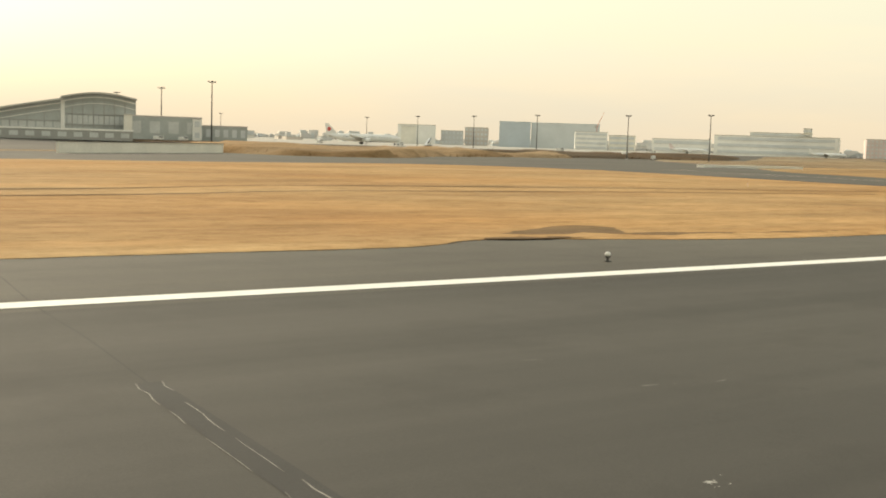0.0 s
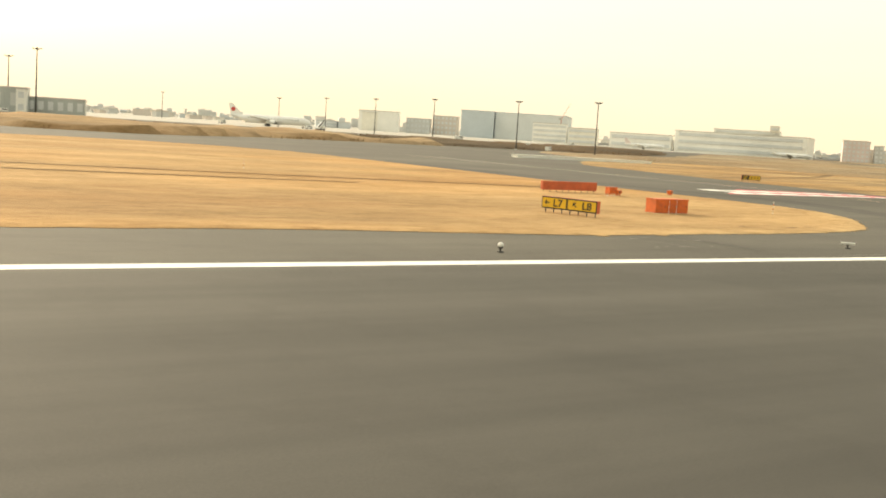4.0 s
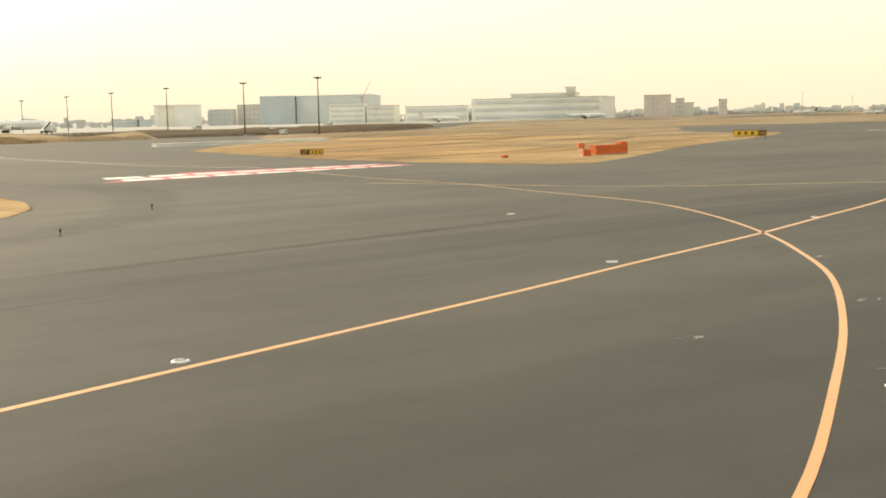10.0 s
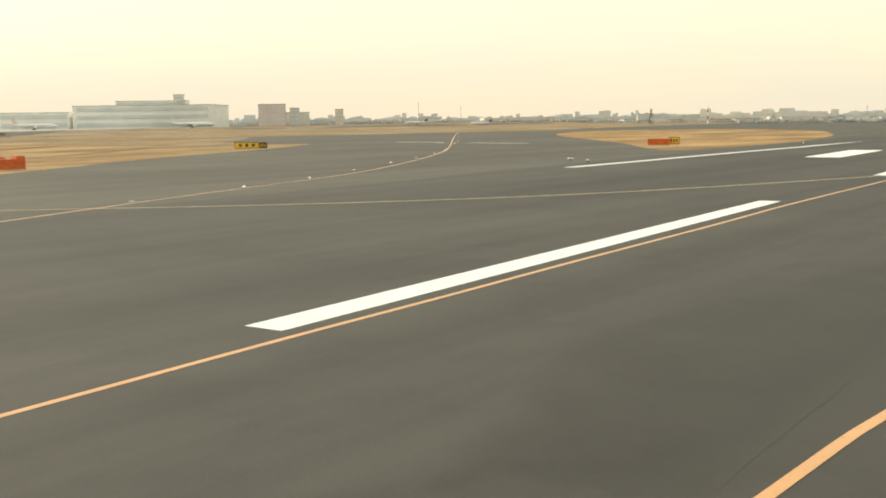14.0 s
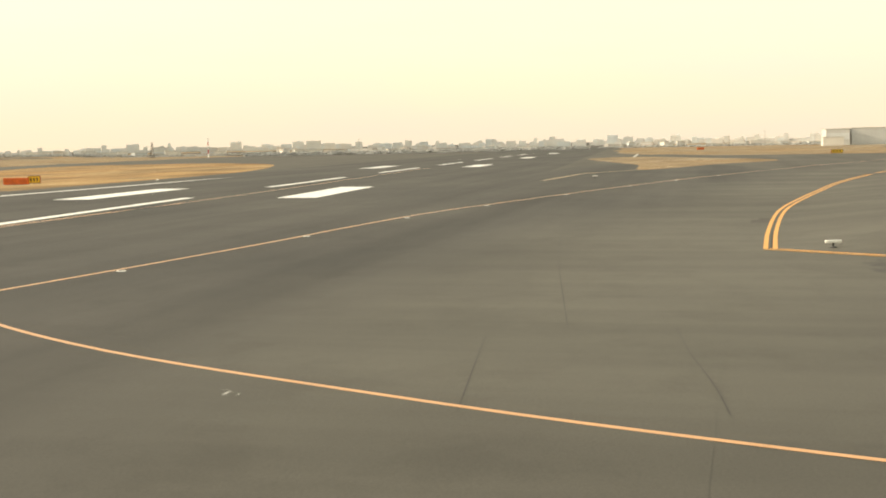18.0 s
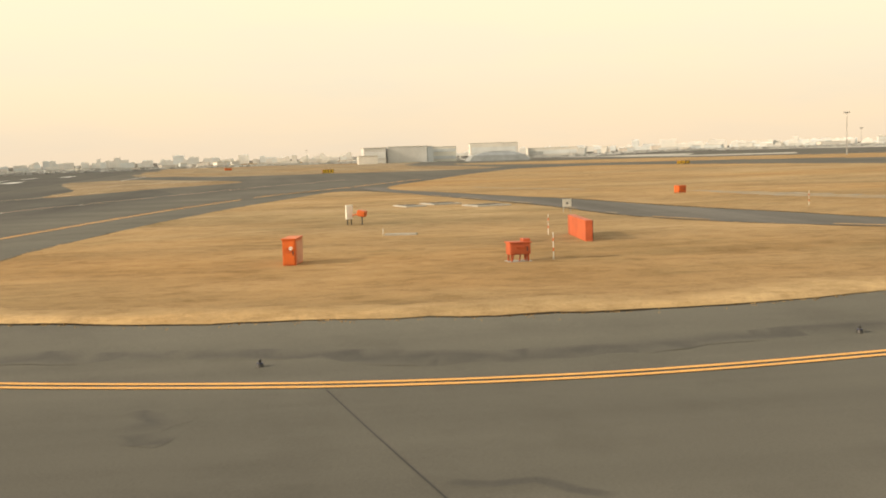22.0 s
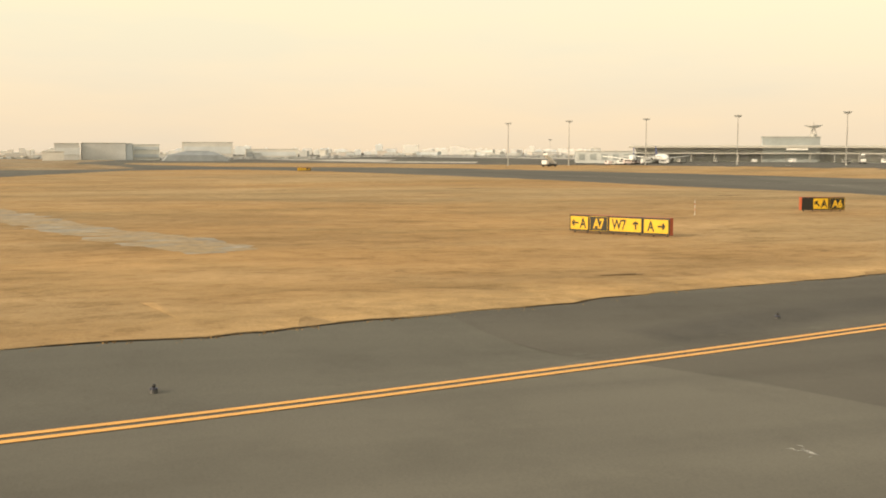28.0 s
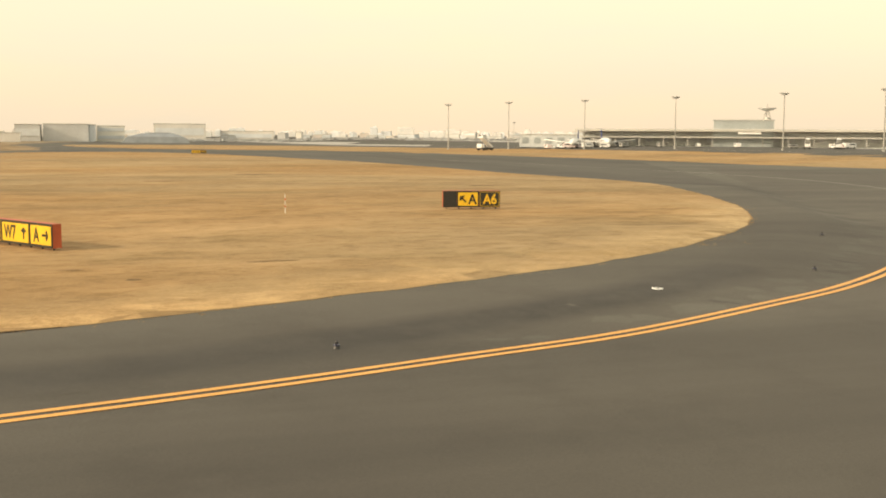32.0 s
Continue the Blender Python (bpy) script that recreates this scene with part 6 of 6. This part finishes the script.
building("low_wall", (53, 190), (95, 220), 1.5, 0.5, CREAM, "long low cream wall with a dark coping on the grass edge", 0, 0, DARK, None, 0.07)
building("low_kerb", (187, 172.3), (220, 171.5), 0.12, 2.0, PALE_W, "long low pale concrete kerb", 0, 0, CREAM, None, 0.05)
# hangars and offices across the apron
building("hangar", *F(359, 570, 378, 558), 12.4, 24, PALE_W, "large white hangar block by the apron", 0)
building("hangar_door", *F(360.5, 568.6, 368, 563.9), 11.4, 0.6, CREAM, "tall cream hangar door", 0)
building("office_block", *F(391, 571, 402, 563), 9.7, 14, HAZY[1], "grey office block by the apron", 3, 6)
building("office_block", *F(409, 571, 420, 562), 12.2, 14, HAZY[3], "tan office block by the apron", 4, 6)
building("hangar", *F(393, 515, 407, 504), 15.5, 26, BLUEGREY, "big plain blue-grey hangar", 0, 0, BLUEGREY)
building("hangar", *F(410, 507, 439, 481), 15.4, 40, GREYBLUE, "long pale grey-blue hangar", 0, 0, BLUEGREY)
building("office_block", *F(396, 453, 409, 442), 10.5, 12, PALE_W, "white office block with window bands", 4)
building("office_block", *F(409.6, 441.4, 419, 431.6), 9.1, 12, CREAM, "cream office block with window bands", 3)
building("maintenance_hall", *F(408, 408, 427, 386.5), 8.0, 30, PALE_W, "low white maintenance hall", 2)
building("maintenance_hall", *F(427.6, 385, 461, 337), 10.6, 34, PALE_W, "long pale maintenance building with window bands", 3)
building("roof_storey", *F(441, 374, 459, 351), 12.4, 10, PALE_W, "pale set-back upper storey of the maintenance building", 1, 0, None, None, 0.3, 10.8)
building("roof_turret", *F(453.5, 352, 455.8, 348.8), 14.8, 3, CREAM, "small rooftop control turret", 1, 0, None, None, 0.3, 12.6)
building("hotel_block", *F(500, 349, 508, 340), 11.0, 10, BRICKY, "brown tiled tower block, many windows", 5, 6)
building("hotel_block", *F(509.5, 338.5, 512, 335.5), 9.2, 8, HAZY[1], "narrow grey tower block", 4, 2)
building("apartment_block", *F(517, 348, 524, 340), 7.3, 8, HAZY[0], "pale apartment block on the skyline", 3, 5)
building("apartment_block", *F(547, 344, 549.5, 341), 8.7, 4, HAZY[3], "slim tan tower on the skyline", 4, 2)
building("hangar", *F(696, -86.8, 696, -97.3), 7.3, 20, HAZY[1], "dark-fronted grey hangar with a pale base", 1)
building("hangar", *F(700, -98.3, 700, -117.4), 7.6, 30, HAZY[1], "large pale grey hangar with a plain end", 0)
building("hangar_annex", *F(700.5, -117.6, 700.5, -120.4), 7.4, 20, HAZY[2], "narrow blue-grey annex of the hangar", 0)
building("hangar", *F(712, -121.3, 712, -133.3), 7.0, 20, CREAM, "cream hangar with window bands", 2)
building("storage_hall", *F(790, -186, 786, -214), 5.2, 20, HAZY[0], "low cream hall on the far side of the field", 1)
building("storage_hall", *F(660, -82, 660, -90.5), 3.6, 8, HAZY[0], "small white shed before the hangars", 0)
building("hangar", *F(773, -150, 770, -176), 8.7, 20, HAZY[0], "far white hangar beyond the field", 1)
# right-hand terminal with a long roof, radar block and dish
building("terminal_pier", (448.4, -221.4), (442.4, -235.4), 4.0, 10, PALE_GLASS, "low grey terminal pier with glazed openings", 1, 5, ROOFING, GLASSY)
tb = building("terminal", (445.4, -237.9), (398.4, -308.4), 4.7, 24, PALE_GLASS, "long low dark glazed terminal under a broad pale roof", 1, 22, ROOFING)
part("roof_slab", box(B(), (0, tb[3] * 10, 4.1), (tb[1] + 3, 28, 0.7), 0, 0.1), ROOFING, tb[0], "broad pale roof slab")
part("canopy", box(B(), (0, -tb[3] * 2.2, 2.3), (tb[1], 4, 0.3), 0, 0.05), ROOFING, tb[0], "pale apron canopy")
for k in range(14):
    part("column", box(B(), (-tb[1] / 2 + tb[1] * (k + 0.5) / 14, -tb[3] * 3.8, 1.15), (0.3, 0.3, 2.3)), STEEL, tb[0])
building("control_block", (425.4, -264.7), (417.4, -276.9), 7.8, 7, GLASSY, "plain grey block rising above the terminal roof", 0, 0, GREY_CLAD, None, 0.3)
building("name_board", (420.4, -268.6), (417.4, -273.2), 5.5, 0.4, PALE_W, "white plain name board at the terminal's roof edge", 0, 0, None, None, 0.05, 4.5)
t = thing("radar_antenna", 419.7, -276.4, 8.1, 30, "grey radar dish on a lattice stand over the terminal", "antenna")
part("drum", rod(B(), (0, 0, 0), (0, 0, 0.6), 1.0, 0.9, 14), STEEL, t)
for k in range(4):
    a = radians(45 + 90 * k)
    part("strut", rod(B(), (0.8 * math.cos(a), 0.8 * math.sin(a), 0.5), (0.35 * math.cos(a), 0.35 * math.sin(a), 2.2), 0.09, None, 6), STEEL, t)
part("dish", rod(B(), (0, 0, 2.2), (0, 0, 2.8), 0.8, 2.3, 20), PALE_W, t)
part("rim", rod(B(), (0, 0, 2.8), (0, 0, 2.92), 2.35, 2.3, 20), STEEL, t)
part("feed", rod(B(), (0, 0, 3.1), (0, 0, 4.0), 0.06, 0.04, 6), STEEL, t)
t = thing("striped_chimney", 621, 185, 0, 0, "thin red and white striped chimney", "chimney")
for k in range(5):
    part("band", rod(B(), (0, 0, 1.75 * k), (0, 0, 1.75 * (k + 1)), 0.34 - 0.03 * k, 0.31 - 0.03 * k, 10), TAIL_R if k % 2 else PALE_W, t, "red band" if k % 2 else "white band")
t = thing("lattice_tower", 628.5, 216.5, 0, 0, "dark lattice tower among the city roofs", "tower")
for sx in (-1, 1):
    for sy in (-1, 1):
        part("leg", rod(B(), (sx * 0.8, sy * 0.8, 0), (sx * 0.15, sy * 0.15, 7.2), 0.12, 0.07, 6), DARK, t)
for k in range(4):
    part("brace", box(B(), (0, 0, 1.2 + 1.5 * k), (1.5 - 0.33 * k, 1.5 - 0.33 * k, 0.1)), DARK, t)
for x, y, z in ((613, 343, 11.2), (590, 300, 8.5), (640, 120, 7.5), (700, -60, 7.5)):
    t = thing("radio_mast", x, y, None, 0, "thin radio mast on the skyline", "mast", "radio masts")
    part("pole", rod(B(), (0, 0, 0), (0, 0, z), 0.16, 0.06, 6), STEEL, t)
    part("head", rod(B(), (0, 0, z * 0.93), (0, 0, z * 0.96), 0.4, None, 8), STEEL, t)
t = thing("tower_crane", 425, 468, None, 20, "slender construction crane behind the hangars", "crane")
part("mast", rod(B(), (0, 0, 0), (0, 0, 13), 0.25, 0.22, 6), ORANGE_D, t)
part("jib", rod(B(), (0, 0, 12.5), (8, 0, 21), 0.16, 0.08, 6), ORANGE_D, t)
part("counterweight", box(B(), (-1.2, 0, 12.6), (1.2, 0.8, 0.9)), STEEL, t)
t = thing("low_shelter", 654, -143, 0, -2, "dark low shelter with sloping roof sides", "building")
b = B()
lo = [b.verts.new((x, y, 0)) for x, y in ((-9, -13.5), (9, -13.5), (9, 13.5), (-9, 13.5))]
mid = [b.verts.new((x, y, 2.4)) for x, y in ((-8, -11.2), (8, -11.2), (8, 11.5), (-8, 11.5))]
hi = [b.verts.new((x, y, 3.9)) for x, y in ((-4, -7), (4, -7), (4, 5), (-4, 5))]
for p, q in ((lo, mid), (mid, hi)):
    for k in range(4):
        b.faces.new((p[k], p[(k + 1) % 4], q[(k + 1) % 4], q[k]))
b.faces.new(hi)
b.faces.new(lo[::-1])
part("roof", b, DARK_ROOF, t)
part("ridge", box(B(), (0, -1.0, 4.0), (1.2, 10, 0.3), 0, 0.08), DARK_ROOF, t)


# ---- aircraft ----
def airliner(x, y, turn, L, label, tail=TAIL_R, z=None):
    t = thing("airliner", x, y, z, turn, label, "aircraft", "parked airliners")
    r = L * 0.052
    zc = L * 0.085
    b = B()
    rings = [(-0.5, 0.05, 0.5), (-0.42, 0.45, 0.32), (-0.3, 0.85, 0.1), (-0.18, 1, 0), (0.3, 1, 0), (0.4, 0.93, -0.04), (0.455, 0.7, -0.12), (0.485, 0.42, -0.22), (0.5, 0.08, -0.3)]
    vs = []
    for px, k, up in rings:
        vs.append([b.verts.new((px * L, k * r * math.cos(i * math.pi / 8), zc + up * r + k * r * math.sin(i * math.pi / 8))) for i in range(16)])
    for p, q in zip(vs, vs[1:]):
        for i in range(16):
            b.faces.new((p[i], p[(i + 1) % 16], q[(i + 1) % 16], q[i]))
    b.faces.new(vs[0])
    b.faces.new(vs[-1][::-1])
    bmesh.ops.recalc_face_normals(b, faces=b.faces)
    for f in b.faces:
        f.smooth = True
    part("fuselage", b, AIR_W, t)

    def slab(name, pts, thick, axis, mat, par=t, lab=""):
        b = B()
        d = Vector((0, 0, thick)) if axis == "z" else Vector((0, thick, 0))
        lo = [b.verts.new(Vector(p) - d / 2) for p in pts]
        hi = [b.verts.new(Vector(p) + d / 2) for p in pts]
        b.faces.new(lo[::-1])
        b.faces.new(hi)
        for i in range(len(pts)):
            b.faces.new((lo[i], lo[(i + 1) % len(pts)], hi[(i + 1) % len(pts)], hi[i]))
        bmesh.ops.recalc_face_normals(b, faces=b.faces)
        return part(name, b, mat, par, lab)

    for s in (-1, 1):
        slab("wing", [(0.1 * L, s * r * 0.8, zc - 0.4 * r), (-0.05 * L, s * 0.30 * L, zc + 0.25 * r), (-0.14 * L, s * 0.47 * L, zc + 0.6 * r), (-0.18 * L, s * 0.47 * L, zc + 0.6 * r), (-0.12 * L, s * 0.2 * L, zc), (-0.10 * L, s * r * 0.8, zc - 0.4 * r)], 0.012 * L, "z", AIR_W)
        e = part("engine", rod(B(), (-0.02 * L, s * 0.16 * L, zc - 0.55 * r), (0.085 * L, s * 0.16 * L, zc - 0.6 * r), 0.02 * L, 0.028 * L, 14), AIR_W, t)
        part("intake", rod(B(), (0.084 * L, s * 0.16 * L, zc - 0.6 * r), (0.09 * L, s * 0.16 * L, zc - 0.6 * r), 0.025 * L, 0.024 * L, 14), DARK, e)
        slab("tailplane", [(-0.4 * L, s * 0.3 * r, zc + 0.4 * r), (-0.475 * L, s * 0.16 * L, zc + 0.6 * r), (-0.505 * L, s * 0.16 * L, zc + 0.6 * r), (-0.49 * L, s * 0.2 * r, zc + 0.4 * r)], 0.008 * L, "z", AIR_W)
        g = part("main_gear", rod(B(), (-0.03 * L, s * 0.055 * L, zc - 0.6 * r), (-0.03 * L, s * 0.055 * L, 0.03 * L), 0.006 * L, None, 8), STEEL, t)
        for k in (-0.012, 0.012):
            part("wheel", rod(B(), ((-0.03 + k) * L, s * 0.047 * L, 0.016 * L), ((-0.03 + k) * L, s * 0.063 * L, 0.016 * L), 0.016 * L, None, 12), DARK, g)
    fin = slab("fin", [(-0.34 * L, 0, zc + 0.8 * r), (-0.47 * L, 0, zc + 0.175 * L), (-0.515 * L, 0, zc + 0.175 * L), (-0.49 * L, 0, zc + 0.5 * r)], 0.01 * L, "y", AIR_W if tail is TAIL_R else tail)
    if tail is TAIL_R:
        part("mark", rod(B(), (-0.458 * L, -0.009 * L, zc + 0.105 * L), (-0.458 * L, 0.009 * L, zc + 0.105 * L), 0.026 * L, None, 18), TAIL_R, fin, "round red mark")
    n = part("nose_gear", rod(B(), (0.41 * L, 0, zc - 0.8 * r), (0.41 * L, 0, 0.02 * L), 0.005 * L, None, 8), STEEL, t)
    part("wheel", rod(B(), (0.41 * L, -0.01 * L, 0.012 * L), (0.41 * L, 0.01 * L, 0.012 * L), 0.012 * L, None, 12), DARK, n)
    for k in range(18):
        for s in (-1, 1):
            part("window", box(B(), ((-0.26 + 0.036 * k) * L, s * r * 0.985, zc + 0.2 * r), (0.010 * L, 0.03, 0.011 * L)), DARK, t)


airliner(228, 388, deg(214, 395, 238, 381) - 2, 30, "white airliner with a round red tail mark parked on the apron")
airliner(409.5, 385, -48.7, 18, "white airliner with a brown tail parked before the hall", BRICKY)
airliner(445, 331, deg(448, 335, 454, 329), 17, "small all-white airliner parked before the long building", AIR_W)
airliner(430.5, -229.0, 150, 17, "white airliner with a dark blue tail at the pier", TAIL_B)
airliner(427.5, -235.5, 160, 17, "white airliner with a dark blue tail at the terminal", TAIL_B)
airliner(560, 305, 140, 11, "far white airliner across the field", TAIL_B)
airliner(585, 285, 140, 11, "far white airliner across the field", TAIL_B)


def steps_truck(x, y, turn, k=1.0):
    t = thing("boarding_steps", x, y, None, turn, "white mobile boarding stairs on a small truck", "vehicle", "apron vehicles")
    part("chassis", box(B(), (0, 0, 0.5 * k), (4.2 * k, 1.6 * k, 0.4 * k), 0, 0.06), DARK, t)
    part("cab", box(B(), (1.6 * k, 0, 1.1 * k), (1.1 * k, 1.5 * k, 1.0 * k), 0, 0.15), AIR_W, t)
    part("flight", box(B(), (-0.3 * k, 0, 1.9 * k), (4.4 * k, 1.2 * k, 0.45 * k), 0, 0.04, (0, -33)), AIR_W, t)
    part("rail", box(B(), (-0.35 * k, -0.62 * k, 2.4 * k), (4.3 * k, 0.06, 0.5 * k), 0, 0, (0, -33)), DARK, t)
    for sx in (-1.4, 1.4):
        for sy in (-0.75, 0.75):
            part("wheel", rod(B(), (sx * k, (sy - 0.1) * k, 0.34 * k), (sx * k, (sy + 0.1) * k, 0.34 * k), 0.34 * k, None, 12), DARK, t)


def van(x, y, turn, k=1.0, mat=None, label="white apron service van"):
    t = thing("service_van", x, y, None, turn, label, "vehicle", "apron vehicles")
    part("body", box(B(), (0, 0, 1.0 * k), (3.6 * k, 1.6 * k, 1.3 * k), 0, 0.16 * k), mat or AIR_W, t)
    part("windscreen", box(B(), (1.55 * k, 0, 1.25 * k), (0.5 * k, 1.4 * k, 0.5 * k), 0, 0.05), DARK, t)
    part("side_glass", box(B(), (0.4 * k, 0, 1.3 * k), (2.0 * k, 1.64 * k, 0.4 * k), 0, 0.04), DARK, t)
    for sx in (-1.1, 1.1):
        for sy in (-0.7, 0.7):
            part("wheel", rod(B(), (sx * k, (sy - 0.12) * k, 0.32 * k), (sx * k, (sy + 0.12) * k, 0.32 * k), 0.32 * k, None, 12), DARK, t)


steps_truck(223, 334.5, 35, 0.95)
steps_truck(431, -205.5, 120, 1.05)
steps_truck(378.4, -258.4, 150, 0.7)
steps_truck(373.4, -262.4, 150, 0.7)
rng = random.Random(21)
for i in range(18):
    f = rng.random()
    van(434 - 52 * f + rng.uniform(-5, 0), -222 - 52 * f + rng.uniform(-3, 5), rng.uniform(0, 360), rng.uniform(0.55, 0.8), rng.choice((AIR_W, AIR_W, STEEL, BRICKY)), "small apron service vehicle before the terminal")
for x, y, a in ((112, 303, 20), (118, 300, 30), (255, 300, 10), (262, 262, 40), (272, 286, 60), (240, 380, 0), (300, 300, 30), (212, 395, 30)):
    van(x, y, a, 0.8)

# ---- city and trees on the skyline ----
def skyline(seed, near, step, most):
    """Bearing, distance, width and height of one row of far buildings."""
    rng = random.Random(seed)
    az = -50.0
    while az < 96:
        D = near * rng.uniform(0.94, 1.12)
        wide = rng.choice((3, 4, 5, 6, 8, 9, 13)) * rng.uniform(0.8, 1.2)
        dense = 0.62 + 0.5 * noise.noise(Vector((az * 0.11, near, 0)))
        top = most * (rng.uniform(0.35, 1.0) if rng.random() < 0.86 else rng.uniform(1.0, 1.5)) * min(1.0, 0.5 + dense * 0.6)
        yield 150 + D * math.cos(radians(az)), D * math.sin(radians(az)), az, wide, top, rng
        az += math.degrees(wide / D) * rng.uniform(0.7, 2.4) * step


for x, y, az, wide, top, rng in skyline(5, 680, 0.8, 3.6):
    a = radians(az + 90 + rng.uniform(-20, 20))
    ca, sa = math.cos(a), math.sin(a)
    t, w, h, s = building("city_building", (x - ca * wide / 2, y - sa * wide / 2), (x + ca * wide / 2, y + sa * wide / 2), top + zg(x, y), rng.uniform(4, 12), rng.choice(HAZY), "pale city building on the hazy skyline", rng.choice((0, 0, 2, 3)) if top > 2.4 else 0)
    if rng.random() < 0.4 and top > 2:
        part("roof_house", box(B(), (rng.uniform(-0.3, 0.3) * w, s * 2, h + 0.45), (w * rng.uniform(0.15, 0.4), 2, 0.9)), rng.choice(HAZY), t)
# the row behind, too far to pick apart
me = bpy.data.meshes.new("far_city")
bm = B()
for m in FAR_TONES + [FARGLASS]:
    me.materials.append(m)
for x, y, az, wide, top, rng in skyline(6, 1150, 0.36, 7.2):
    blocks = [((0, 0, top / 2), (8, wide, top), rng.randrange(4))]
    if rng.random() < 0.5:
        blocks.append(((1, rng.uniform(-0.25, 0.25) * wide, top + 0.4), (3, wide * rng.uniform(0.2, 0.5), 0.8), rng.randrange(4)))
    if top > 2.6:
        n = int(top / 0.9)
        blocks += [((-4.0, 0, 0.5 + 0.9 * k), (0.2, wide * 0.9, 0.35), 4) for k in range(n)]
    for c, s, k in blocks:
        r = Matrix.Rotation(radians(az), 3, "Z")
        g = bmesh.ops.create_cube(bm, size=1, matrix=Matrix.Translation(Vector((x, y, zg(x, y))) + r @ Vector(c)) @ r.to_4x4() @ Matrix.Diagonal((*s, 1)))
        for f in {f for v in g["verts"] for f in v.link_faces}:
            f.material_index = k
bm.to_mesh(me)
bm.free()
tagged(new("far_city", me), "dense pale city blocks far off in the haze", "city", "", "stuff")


def tree_belt(name, a0, a1, D, top, n, seed, label):
    """Far woods: many small leaf clumps in uneven heaps."""
    rng = random.Random(seed)
    verts, faces = [], []
    for _ in range(n):
        az, d = radians(rng.uniform(a0, a1)), D + rng.uniform(0, 25)
        x, y = 150 + d * math.cos(az), d * math.sin(az)
        h = top * (0.55 + 0.45 * noise.noise(Vector((az * 160, seed, 0)))) * rng.uniform(0.15, 1.0)
        for _ in range(5):
            k = len(verts)
            c = Vector((x + rng.gauss(0, 0.7), y + rng.gauss(0, 0.7), zg(x, y) + max(0.1, h + rng.gauss(0, 0.2))))
            for _ in range(3):
                verts.append(c + Vector((rng.gauss(0, 0.45), rng.gauss(0, 0.45), rng.gauss(0, 0.32))))
            faces.append((k, k + 1, k + 2))
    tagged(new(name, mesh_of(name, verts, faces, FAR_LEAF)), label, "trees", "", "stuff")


tree_belt("tree_belt", 2.5, 20, 560, 2.4, 2600, 1, "haze-paled evergreen belt beyond the runway's end")
tree_belt("tree_belt", 20, 62, 620, 1.8, 4200, 2, "haze-paled trees along the far field")
tree_belt("tree_belt", -46, 2, 610, 1.5, 4200, 3, "haze-paled scrub along the far field")
